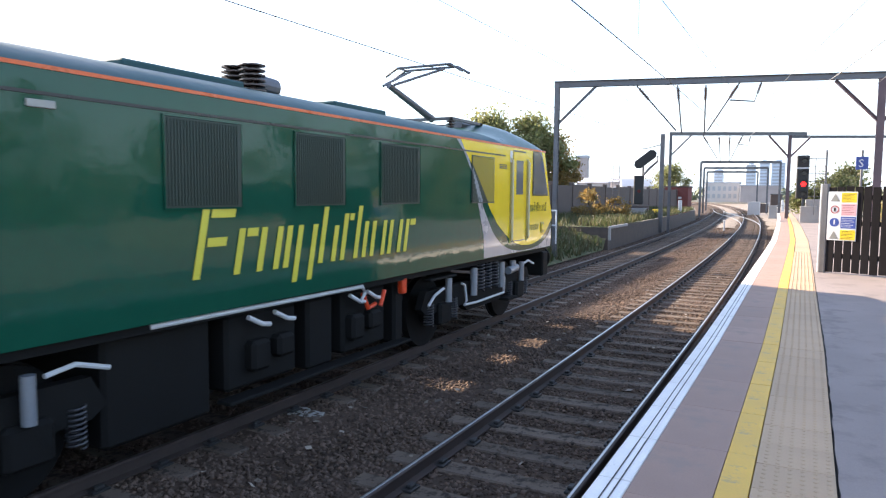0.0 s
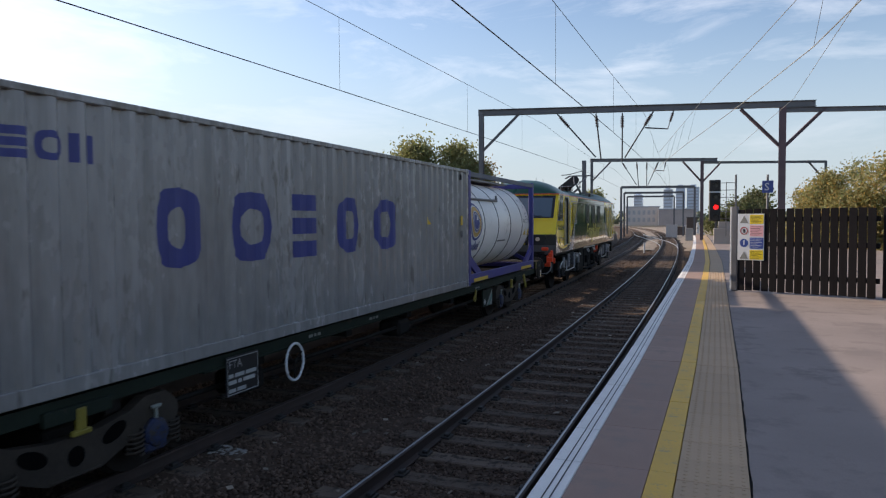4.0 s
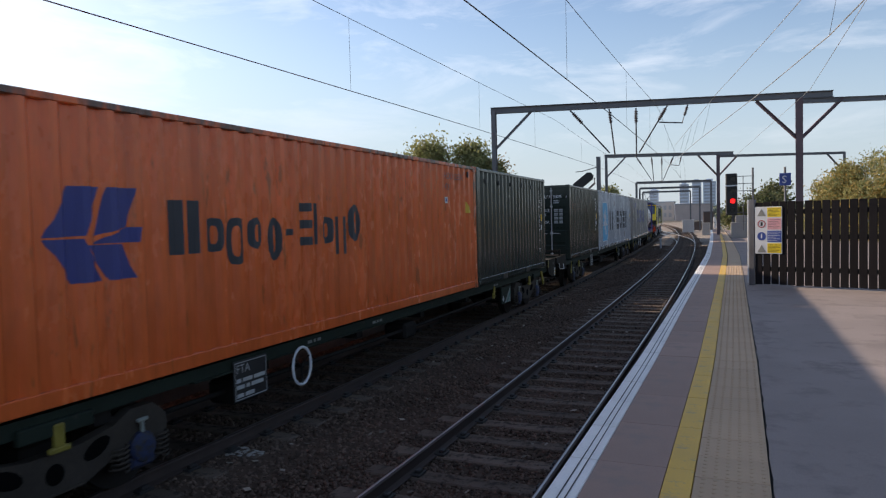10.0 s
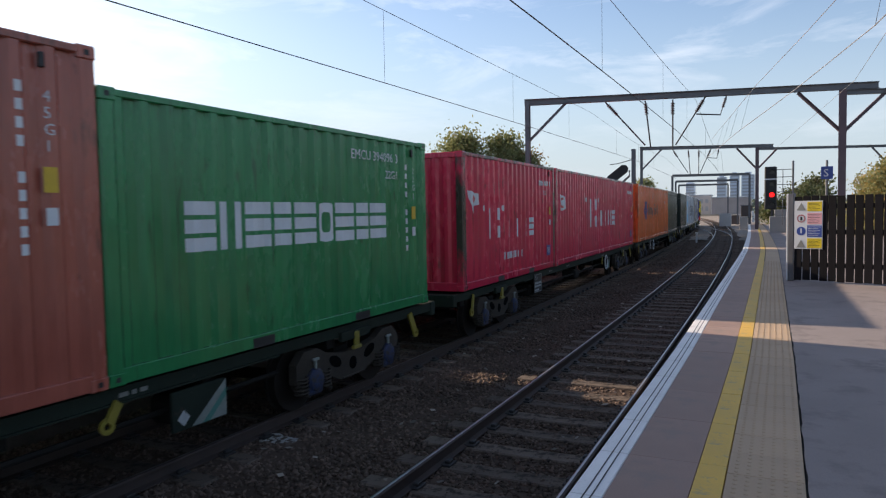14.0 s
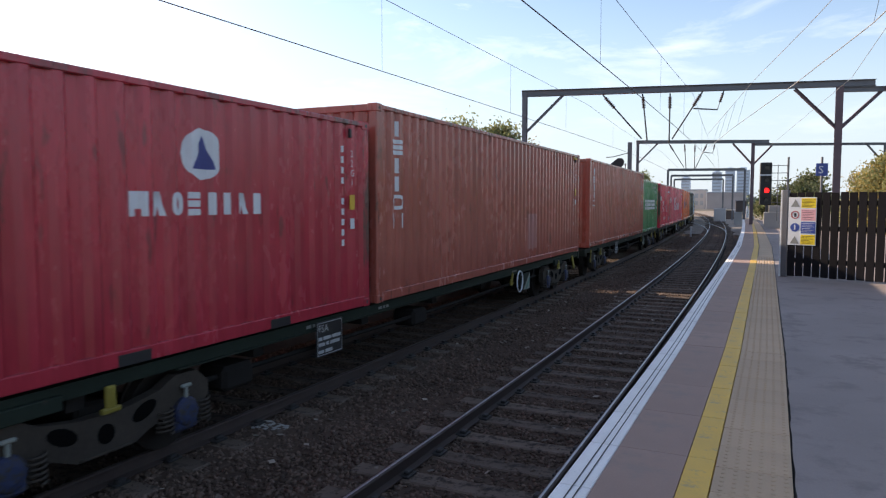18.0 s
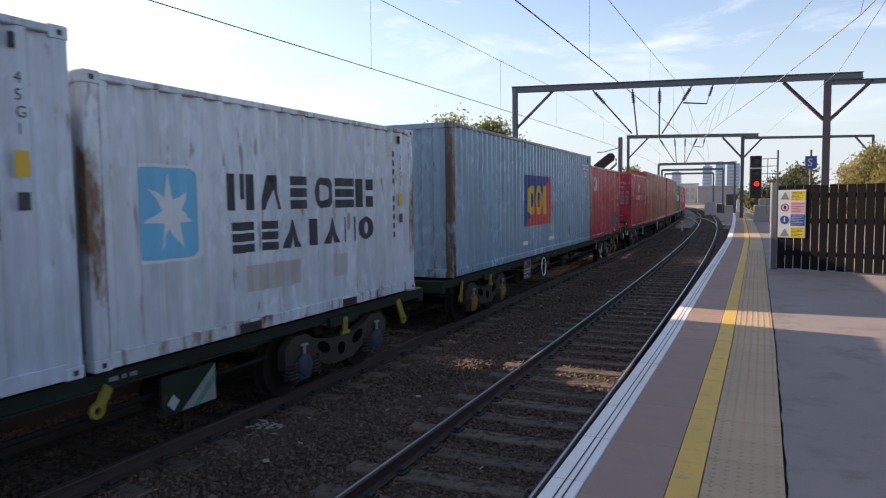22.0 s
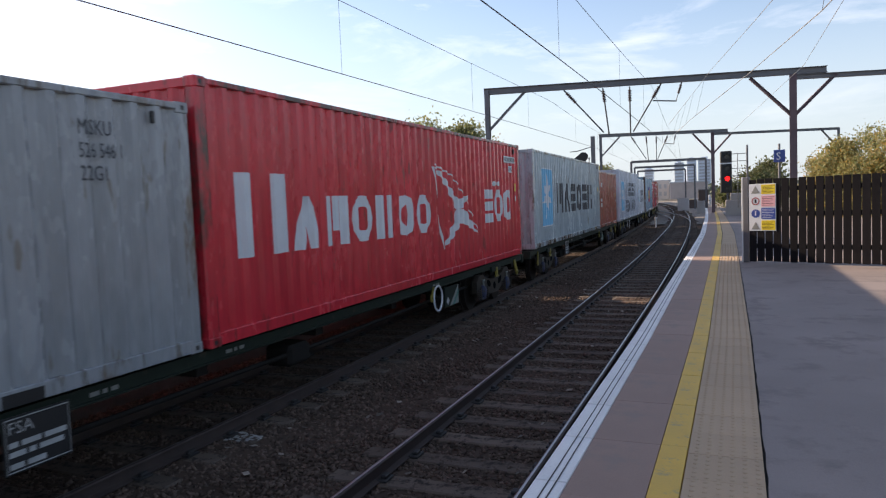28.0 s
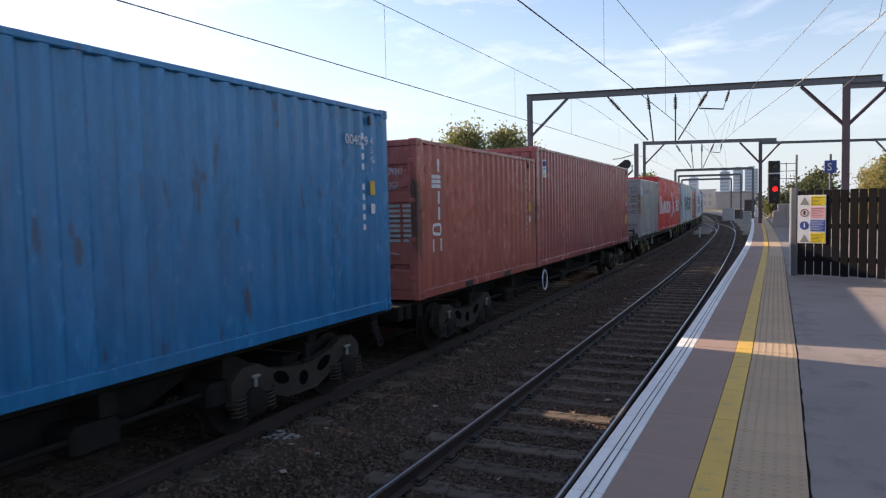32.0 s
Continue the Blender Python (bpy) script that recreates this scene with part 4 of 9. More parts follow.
back_wall = thing("wall_back", "white rendered wall with dark posts and black palings above", "wall", kind="structure", at=pose(-15.0, 0, 0))
part("plinth", Mesh().box(-0.3, 0.08, -30, 34, 0.0, 0.68, 0.01), "brown_wall", back_wall)
part("render", Mesh().box(-0.25, 0.0, -30, 34, 0.68, 2.10), "white_wall", back_wall)
for k in range(23):
    y = -22 + 2.4 * k
    part("wall_post", Mesh().box(0.0, 0.05, y - 0.09, y + 0.09, 0.68, 2.2, 0.004), "fence_wood", back_wall)
wide = mend(Mesh().box(0.01, 0.035, 0.0, 0.15, 1.98, 3.36, 0.004).mesh("paling", "fence_wood"))
for k in range(300):
    part("paling", wide, None, back_wall, at=pose(0, -21 + 0.18 * k, pave_rng.uniform(-0.02, 0.02)))
for z in (2.15, 2.75, 3.2):
    part("fence_rail", Mesh().box(-0.04, 0.008, -21, 33, z - 0.05, z + 0.05), "fence_wood", back_wall)

far_fence = thing("far_fence", "tall black wooden paling fence across the far platform", "fence", kind="structure", at=pose(-10.06, 9.1, 0))
slat = mend(Mesh().box(-0.135, 0.0, -0.03, -0.005, 0.0, 1.0, 0.004).mesh("paling", "weathered_wood"))
for k in range(28):
    x = -0.06 - 0.168 * k
    top = 2.70 - 0.10 * x + pave_rng.uniform(-0.03, 0.03)
    part("paling", slat, None, far_fence, at=pose(x, 0, 0.06, 0, pave_rng.uniform(-0.3, 0.3)) @ Matrix.Diagonal((1, 1, 2.02, 1)))
    part("paling", slat, None, far_fence, at=pose(x - 0.02, 0.075, 1.92, 0, pave_rng.uniform(-0.4, 0.4)) @ Matrix.Diagonal((0.8, 1, top - 1.92, 1)))
for z in (0.35, 1.0, 1.75, 2.05, 2.5):
    part("fence_rail", Mesh().box(-4.75, 0.0, 0.0, 0.045, z - 0.06, z + 0.06, 0.006), "weathered_wood", far_fence)
for x in (0.0, -2.4, -4.75):
    part("fence_post", Mesh().box(x - 0.06, x + 0.06, 0.05, 0.16, 0, 2.7, 0.01), "weathered_wood", far_fence)
sgn = thing("safety_sign", "multi-panel safety sign on the far black fence", "sign", at=pose(-10.60, 9.06, 0.19))
part("board", Mesh().box(0, 0.43, -0.004, 0.008, 0.0, 1.09, 0.003), "sign_white", sgn)
for z, c in ((0.82, "sign_yellow"), (0.55, "sign_pink"), (0.28, "sign_blue"), (0.02, "sign_yellow")):
    q = part("panel", Mesh().box(0.19, 0.42, -0.009, -0.005, z, z + 0.25), c, sgn)
    for k in range(3):
        part("writing", Mesh().box(0.21, 0.40 - 0.03 * k, -0.011, -0.0095, z + 0.16 - 0.055 * k, z + 0.185 - 0.055 * k), "black" if c == "sign_yellow" else "sign_white", q)
for z in (0.04, 0.84):
    part("triangle", Mesh().prism([(0.03, z), (0.16, z), (0.095, z + 0.15)], "y", -0.008, -0.005), "sign_yellow", sgn)
part("disc", Mesh().disc((0.095, -0.006, 0.41), "y", 0.065, 0.004, 20), "sign_blue", sgn)
part("ring", Mesh().disc((0.095, -0.006, 0.68), "y", 0.065, 0.004, 20, 0.05), "black", sgn)
cabinet = thing("meter_box", "small grey box on a pole by the wall", "cabinet", at=pose(-14.6, 10.1, 0))
part("pole", Mesh().tube([(0, 0, 0), (0, 0, 1.3)], 0.04, 8), "steel_grey", cabinet)
part("box", Mesh().box(-0.15, 0.2, -0.2, 0.2, 1.3, 1.95, 0.03), "steel_grey", cabinet)
M["bag_pale"] = surface("bag_pale", (0.46, 0.47, 0.48), 0.45, var=0.3, scale=5)
M["bag_teal"] = surface("bag_teal", (0.10, 0.20, 0.24), 0.4, var=0.3, scale=5)
M["bag_dark"] = surface("bag_dark", (0.06, 0.07, 0.055), 0.4, var=0.3, scale=5)


def bag(x, y, z, r, mat, seed):
    """A slumped, knotted rubbish bag."""
    m, n, k = Mesh(), 14, 9
    off = Vector((seed * 3.1, seed * 1.7, 0))
    v = []
    for i in range(k + 1):
        a = math.pi * i / k
        for j in range(n):
            b = 2 * math.pi * j / n
            d = Vector((math.sin(a) * math.cos(b), math.sin(a) * math.sin(b), -math.cos(a)))
            q = r * (1 + 0.35 * noise.noise(d * 2.2 + off))
            v.append((d.x * q, d.y * q, max(0.0, 0.62 * r + d.z * q * (0.72 if d.z < 0.9 else 0.95))))
    m.add(v, [(i * n + j, i * n + (j + 1) % n, (i + 1) * n + (j + 1) % n, (i + 1) * n + j) for i in range(k) for j in range(n)])
    t = thing("rubbish_bag", "slumped plastic rubbish bag on the far platform", "bag", "rubbish bags", at=pose(x, y, z))
    part("sack", m, mat, t, "", True)
    part("knot", Mesh().tube([(0, 0, 1.2 * r), (0.02, 0.01, 1.45 * r), (0.06, 0.02, 1.55 * r)], [0.05, 0.025, 0.05], 8), mat, t)


for k, (x, y, r, mat) in enumerate(((-11.45, 10.7, 0.30, "bag_pale"), (-11.05, 10.6, 0.26, "bag_teal"), (-11.75, 10.85, 0.25, "bag_dark"), (-11.2, 11.05, 0.32, "bag_pale"), (-10.75, 10.9, 0.24, "bag_dark"), (-11.6, 11.2, 0.33, "bag_pale"), (-12.1, 11.0, 0.24, "bag_teal"))):
    bag(x, y, 0.0, r, mat, k)
board = thing("scrap_board", "pale board leaning behind the rubbish bags", "board", at=pose(-10.95, 11.35, 0.0, -14, 18, 0))
part("sheet", Mesh().box(-0.28, 0.28, -0.012, 0.012, 0.02, 0.95, 0.004), "bag_pale", board)

# overgrown old platform
old = Mesh()
ys = [33.5 + 1.5 * i for i in range(32)]
ev = [(bend(y) + FAR - 1.75, y) for y in ys]
old.add([(x, y, z) for x, y in ev for z in (0.0, -1.5)], [(2 * i, 2 * i + 1, 2 * i + 3, 2 * i + 2) for i in range(len(ys) - 1)])
old.add([(ev[0][0], ys[0], 0), (ev[0][0], ys[0], -1.5), (-20, ys[0], -1.5), (-20, ys[0], 0)], [(0, 1, 2, 3)])
old_platform = solid("old_platform", old, "brick_face", "dark brick face of the disused overgrown platform", kind="structure")
mound = Mesh()
nx = 14
gy = [23.0 + 1.0 * i for i in range(60)]
gv = []
for y in gy:
    xe = bend(y) + FAR - 1.85
    for i in range(nx + 1):
        t = i / nx
        x = xe + (-30 - xe) * t ** 1.5
        low = y < 34
        z = (-1.05 + min(1.0, t * 4) * 0.95 if low else 0.02) + 0.10 * noise.noise(Vector((x * 0.6, y * 0.6, 0))) * (0 if t == 0 else 1)
        gv.append((x, y, z))
mound.add(gv, [(i * (nx + 1) + j, i * (nx + 1) + j + 1, (i + 1) * (nx + 1) + j + 1, (i + 1) * (nx + 1) + j) for i in range(len(gy) - 1) for j in range(nx)])
solid("overgrown_bank", mound, "grass", "rough grass bank and overgrown platform", kind="structure", smooth=True)
part("edge_band", Mesh().box(-0.05, 0.07, 0, 4.2, -0.07, 0.06, 0.015).box(-0.05, 0.07, -0.08, 0.05, -0.62, 0.06, 0.015), "paving", old_platform, "pale painted edge at the platform end", at=pose(bend(35) + FAR - 1.68, 33.6, 0.0, 0, 0, 1.2))


def tufts(name, label, count, place, size, mat, seed):
    """Blades of grass and weeds."""
    r = np.random.default_rng(seed)
    v, f = [], []
    for i in range(count):
        x, y, z = place(r)
        a, h, w = r.uniform(0, 6.28), size * r.uniform(0.4, 1.3), size * 0.09
        lx, ly = r.normal(0, 0.3) * h, r.normal(0, 0.3) * h
        c, s = math.cos(a) * w, math.sin(a) * w
        k = len(v)
        v += [(x - c, y - s, z), (x + c, y + s, z), (x + lx, y + ly, z + h)]
        f.append((k, k + 1, k + 2))
    me = bpy.data.meshes.new(name)
    me.from_pydata(v, [], f)
    me.materials.append(M[mat])
    return tagged(new(name, me), label, "grass", kind="stuff")


def bank_spot(r):
    y = r.uniform(23.5, 80)
    t = r.uniform(0.0, 0.5) ** 1.2
    xe = bend(y) + FAR - 1.9
    x = xe + (-24 - xe) * t
    return x, y, (-1.05 + min(1.0, ((xe - x) / (xe + 30)) ** (1 / 1.5) * 4) * 0.95 if y < 34 else 0.0)


tufts("grass_tufts", "straggling green and straw-coloured grass on the bank", 15000, bank_spot, 0.42, "grass_blade", 21)

brick_wall = thing("boundary_wall", "long dark brown boundary wall behind the overgrown platform", "wall", at=pose(-15.2, 36, 0))
for k in range(14):
    part("wall_panel", Mesh().box(-0.2, 0.0, 5.0 * k + 0.05, 5.0 * k + 4.95, -0.4, 2.35 - 0.05 * (k % 3), 0.02), "brown_wall", brick_wall)
    part("pillar", Mesh().box(-0.25, 0.08, 5.0 * k - 0.15, 5.0 * k + 0.15, -0.4, 2.5, 0.02), "brown_wall", brick_wall)
cabin = thing("line_cabin", "small rust-red brick lineside cabin", "hut", at=pose(-15.4, 104, 0))
part("wall", Mesh().box(-1.6, 1.6, -2, 2, -1.3, 2.7, 0.03), surface("red_brick", (0.17, 0.05, 0.045), 0.9, var=0.2, scale=2), cabin)
part("roof", Mesh().box(-1.75, 1.75, -2.15, 2.15, 2.7, 2.9, 0.03), "brown_wall", cabin)
part("plate", Mesh().box(0.3, 0.75, -2.02, -2.0, 1.1, 1.4), "sign_white", cabin)
rail_w = thing("white_handrail", "white tubular handrail at the platform end", "railing", at=pose(-9.2, 25.6, -0.3))
for q in (0, 0.9):
    part("post", Mesh().tube([(q, 0, 0), (q, 0, 1.3)], 0.03, 8), "sign_white", rail_w)
for z in (0.7, 1.27):
    part("bar", Mesh().tube([(0, 0, z), (0.9, 0, z)], 0.03, 8), "sign_white", rail_w)
gbox = thing("equipment_cabinet", "grey lineside equipment cabinet", "cabinet", "lineside cabinets", at=pose(-10.9, 52, 0))
part("body", Mesh().box(-0.9, 0.9, -0.4, 0.4, 0.0, 0.55, 0.03), "paving", gbox)
part("lid", Mesh().box(-0.95, 0.95, -0.45, 0.45, 0.552, 0.62, 0.02), "paving", gbox)
yb = thing("yellow_hydrant", "small yellow lineside box", "box", at=pose(-9.9, 56, 0))
part("body", Mesh().box(-0.15, 0.15, -0.15, 0.15, 0, 0.35, 0.03), "sign_yellow", yb)
part("arm", Mesh().box(-0.3, 0.3, -0.06, 0.06, 0.35, 0.5, 0.02), "sign_yellow", yb)
for x, y, h in ((-9.6, 66, 1.25), (-1.55, 86, 1.3), (-0.9, 78, 1.6)):
    b = thing("lineside_post", "white lineside marker post", "post", "lineside posts", at=pose(x, y, -0.1))
    part("post", Mesh().box(-0.16, 0.16, -0.1, 0.1, 0, h, 0.03), "sign_white", b)
for x, y, w, h, c in ((-5.4, 122, 2.4, 0.5, "brown_wall"), (-2.7, 92, 0.9, 0.7, "paving"), (-5.6, 108, 1.6, 1.2, "hazy_white"), (2.0, 60, 1.1, 1.5, "paving")):
    b = thing("equipment_cabinet", "grey lineside equipment cabinet beside the far track", "cabinet", "lineside cabinets", at=pose(x, y, -1.1))
    part("body", Mesh().box(-w / 2, w / 2, -0.4, 0.4, 0, 1.1 + h * 0.6, 0.03), c, b)
    part("lid", Mesh().box(-w / 2 - 0.04, w / 2 + 0.04, -0.44, 0.44, 1.1 + h * 0.6 + 0.002, 1.16 + h * 0.6, 0.015), c, b)


# ---- trees and bushes ----
def tree(name, label, x, y, z0, height, spread, leaves, mat, seed, leaf=0.16, trunk_r=0.16, low=0.25, bare=False):
    r = np.random.default_rng(seed)
    t = thing(name, label, "tree" if "tree" in name else "bush", at=pose(x, y, z0))
    limbs = Mesh()
    limbs.tube([(0, 0, 0), (0.05 * spread, 0, height * 0.3), (0, 0.05 * spread, height * 0.62)], [trunk_r, trunk_r * 0.7, trunk_r * 0.35], 8)
    clumps = []
    for k in range(max(10, int(30 * spread / 2.5))):
        a, u = r.uniform(0, 2 * np.pi), r.uniform(low, 0.97)
        reach = spread * math.sin(math.pi * min(1, max(0.12, (u - low) / (1 - low) * 0.8 + 0.22))) * r.uniform(0.45, 1.0)
        tip = np.array([reach * math.cos(a), reach * math.sin(a), height * u])
        base = np.array([0, 0, height * u * r.uniform(0.35, 0.65)])
        mid = (base + tip) / 2 + r.normal(0, 0.08 * spread, 3)
        limbs.tube([tuple(base), tuple(mid), tuple(tip)], [trunk_r * 0.35, trunk_r * 0.22, trunk_r * 0.07], 5)
        clumps.append((tip, spread * r.uniform(0.14, 0.30)))
    part("trunk", limbs, "bark", t)
    per = leaves // len(clumps)
    pts = []
    for c, s in clumps:
        pts.append(c + r.normal(0, 0.72, (per, 3)) * s * (1.05, 1.05, 0.8))
    p = np.concatenate(pts)
    n = len(p)
    u = r.normal(0, 1, (n, 3))
    u /= np.linalg.norm(u, axis=1)[:, None]
    w = np.cross(u, r.normal(0, 1, (n, 3)))
    w /= np.linalg.norm(w, axis=1)[:, None]
    s = leaf * r.uniform(0.6, 1.4, (n, 1))
    v = np.stack([p - u * s, p + w * s * 0.55, p + u * s, p - w * s * 0.55], 1).reshape(-1, 3)
    f = np.arange(4 * n).reshape(-1, 4)
    me = bpy.data.meshes.new("crown")
    me.from_pydata(v.tolist(), [], f.tolist())
    me.materials.append(M[mat])
    part("crown", me, None, t)
    return t


tree("tree", "large green tree behind the far platform", -22.6, 52.0, -1, 8.7, 3.7, 20000, "leaf_green", 31, 0.12, 0.3)
tree("tree", "green tree beginning to turn behind the far platform", -19.4, 53.0, -1, 8.5, 3.4, 18000, "leaf_green", 32, 0.12, 0.28)
tree("tree", "orange autumn tree behind the gantry post", -17.9, 54.5, -1, 7.5, 2.2, 11000, "leaf_orange", 33, 0.11, 0.2)
tree("tree", "sparse small tree above the wall", -17.5, 10.2, 0, 4.5, 1.2, 420, "leaf_green", 34, 0.10, 0.06, 0.5)
tree("bush", "green bush behind the boundary wall", -17.6, 112, -0.5, 6.4, 3.2, 5500, "leaf_green", 35, 0.17)
tree("bush", "dark round bush beyond the fence", 2.7, 70, -1, 4.2, 3.0, 6500, "leaf_dark", 36, 0.15)
tree("bush", "grey-green tree far beyond the fence", 5.2, 95, -1, 5.9, 3.0, 4500, "leaf_dark", 37, 0.18)
for k, (x, y, h, s, mat) in enumerate(((5.0, 44, 4.2, 1.6, "leaf_autumn"), (5.9, 43, 5.2, 1.9, "leaf_autumn"), (6.9, 42, 5.8, 2.2, "leaf_autumn"), (8.6, 40, 5.8, 2.4, "leaf_autumn"), (10.6, 39, 6.2, 2.6, "leaf_autumn"), (12.8, 38, 6.5, 2.8, "leaf_autumn"),
                                      (7.6, 45, 5.7, 2.3, "leaf_green"), (11.5, 44, 6.8, 2.5, "leaf_green"), (15.5, 36, 6.9, 3.0, "leaf_autumn"), (18.5, 33, 7.0, 3.0, "leaf_autumn"), (22.0, 27, 6.4, 3.0, "leaf_autumn"), (23.0, 20, 7.4, 3.2, "leaf_green"), (23.0, 12.5, 6.2, 3.0, "leaf_autumn"), (23.5, 5, 7.6, 3.2, "leaf_green"), (23.0, -4, 6.6, 3.2, "leaf_autumn"), (24.0, -13, 7.6, 3.4, "leaf_green"))):
    tree("bush", "tall bush in green and yellow autumn leaf behind the fence", x, y, -1.2, h, s, 11000 if x < 20 else 5000, mat, 40 + k, 0.075 if x < 20 else 0.13, 0.09, 0.12)
for k, (x, y, h) in enumerate(((-11.8, 43.5, 1.6), (-12.6, 46, 1.9), (-11.2, 48, 1.4))):
    tree("shrub", "dry reddish-brown weeds on the old platform", x, y, 0, h, 1.0, 900, "leaf_orange", 60 + k, 0.09, 0.03, 0.1)

tree("bush", "low olive-green hedge behind the signal base", 0.9, 77.0, -1.0, 2.7, 1.6, 3500, "leaf_green", 71, 0.09, 0.05, 0.05)
relay = thing("relay_cabinet", "dark brown equipment cabinet on legs far along the line", "cabinet", at=pose(-2.6, 100, -1.1))
part("body", Mesh().box(-0.65, 0.65, -0.5, 0.5, 1.3, 2.9, 0.04), "brown_wall", relay)
part("roof", Mesh().box(-0.72, 0.72, -0.57, 0.57, 2.902, 3.0, 0.03), "steel_grey", relay)
for q in (-0.5, 0.5):
    part("leg", Mesh().box(q - 0.06, q + 0.06, -0.06, 0.06, 0, 1.3), "steel_grey", relay)
junk = thing("cable_drum_stack", "jumble of pale crates and rusty drums by the track", "debris", at=pose(-5.6, 128, -1.1))
for k, (x, y, w, h, m) in enumerate(((0, 0, 0.7, 1.3, "pale_gravel"), (1.2, 0.5, 0.5, 1.6, "hazy_white"), (2.1, 0.1, 0.6, 1.1, "brown_wall"), (-1.1, 0.4, 0.5, 0.9, "brown_wall"), (0.6, -0.6, 0.4, 0.8, "hazy_white"))):
    part("crate", Mesh().box(x - w, x + w * 0.7, y - 0.4, y + 0.4, 0, h, 0.05), m, junk)

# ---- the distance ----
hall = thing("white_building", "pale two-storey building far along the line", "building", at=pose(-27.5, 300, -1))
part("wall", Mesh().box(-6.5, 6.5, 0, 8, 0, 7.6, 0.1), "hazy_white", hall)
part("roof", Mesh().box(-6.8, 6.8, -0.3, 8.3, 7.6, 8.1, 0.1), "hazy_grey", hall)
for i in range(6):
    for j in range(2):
        w = part("window", Mesh().box(-5.6 + 2.0 * i, -4.5 + 2.0 * i, -0.12, -0.02, 1.6 + 3.0 * j, 3.3 + 3.0 * j), "hazy_window", hall)
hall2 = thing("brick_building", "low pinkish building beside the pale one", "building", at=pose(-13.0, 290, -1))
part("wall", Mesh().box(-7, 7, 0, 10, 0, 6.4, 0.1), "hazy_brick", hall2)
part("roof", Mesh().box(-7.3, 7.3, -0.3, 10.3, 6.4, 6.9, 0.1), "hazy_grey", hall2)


def tower(x, y, w, h, storeys, mat):
    t = thing("tower_block", "hazy tower block on the skyline", "building", "tower blocks", at=pose(x, y, -1))
    part("wall", Mesh().box(-w / 2, w / 2, 0, w, 0, h, 0.3), mat, t)
    part("roof", Mesh().box(-w / 4, w / 4, w * 0.3, w * 0.7, h, h + 3), mat, t)
    for k in range(storeys):
        z = h * (k + 0.4) / storeys
        part("window_band", Mesh().box(-w * 0.42, w * 0.42, -0.3, -0.1, z, z + h / storeys * 0.45), "hazy_grey" if mat != "hazy_grey" else "hazy_window", t)
    return t


# the towers' pale blue is distance haze put into their colour
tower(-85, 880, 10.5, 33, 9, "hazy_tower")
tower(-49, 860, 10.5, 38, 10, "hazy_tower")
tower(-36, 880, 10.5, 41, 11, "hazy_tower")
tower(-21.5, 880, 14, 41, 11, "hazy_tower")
chim = thing("brick_tower", "reddish square brick tower on the skyline", "tower", at=pose(-141, 500, -1))
part("shaft", Mesh().box(-3.5, 3.5, -3.5, 3.5, 0, 29, 0.2), "hazy_brick", chim)
part("cap", Mesh().box(-3.9, 3.9, -3.9, 3.9, 29, 31, 0.2), "hazy_grey", chim)
roofs = random.Random(77)
for k in range(26):
    a = radians(roofs.uniform(10.5, 26))
    d = roofs.uniform(230, 420)
    w, h = roofs.uniform(8, 16), roofs.uniform(5, 8.5)
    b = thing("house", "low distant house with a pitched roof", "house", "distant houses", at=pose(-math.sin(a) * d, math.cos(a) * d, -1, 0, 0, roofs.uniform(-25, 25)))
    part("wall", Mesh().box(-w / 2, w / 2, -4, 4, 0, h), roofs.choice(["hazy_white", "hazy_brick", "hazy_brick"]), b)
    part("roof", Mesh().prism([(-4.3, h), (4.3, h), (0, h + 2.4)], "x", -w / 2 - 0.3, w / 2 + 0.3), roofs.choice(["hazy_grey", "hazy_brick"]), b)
    for q in range(3):
        part("window", Mesh().box(-w * 0.35 + q * w * 0.28, -w * 0.2 + q * w * 0.28, -4.1, -4.01, h * 0.45, h * 0.75), "hazy_window", b)
wood = np.random.default_rng(90)
wn_, wv, wf = 9000, [], []
ang = wood.uniform(radians(-60), radians(75), wn_)
dist = wood.uniform(330, 700, wn_)
hh = 3.0 + 4.0 * np.abs(np.sin(ang * 23) * np.sin(ang * 7.3 + 1)) + 2.0 * np.sin(ang * 61)
zz = wood.uniform(0, 1, wn_) ** 0.7 * np.maximum(hh, 1.5) * dist / 420 - 1
ss = wood.uniform(0.8, 2.2, wn_)
for i in range(wn_):
    c = Vector((-math.sin(ang[i]) * dist[i], math.cos(ang[i]) * dist[i], zz[i]))
    u = Vector(wood.normal(0, 1, 3)).normalized() * ss[i]
    w = u.cross(Vector(wood.normal(0, 1, 3))).normalized() * ss[i] * 0.7
    k = len(wv)
    wv += [c - u, c + w, c + u, c - w]
    wf.append((k, k + 1, k + 2, k + 3))
wm = bpy.data.meshes.new("far_woods")
wm.from_pydata([tuple(p) for p in wv], [], wf)
wm.materials.append(M["hazy_wood"])
tagged(new("far_woods", wm), "hazy line of trees along the horizon", "trees", kind="stuff")


# ---- the freight train ----
def coat(name, rgb, rust=(0.17, 0.09, 0.055), rough=0.5, at=0.68, runs=0.635):
    return surface(name, rgb, rough * 0.5, var=0.24, scale=0.7, fine=11, stretch=(1, 1, 0.35), stain=rust, stain_at=at, streak=tuple(0.45 * a + 0.35 * b for a, b in zip(rust, rgb)), streak_at=runs, spec=0.5)


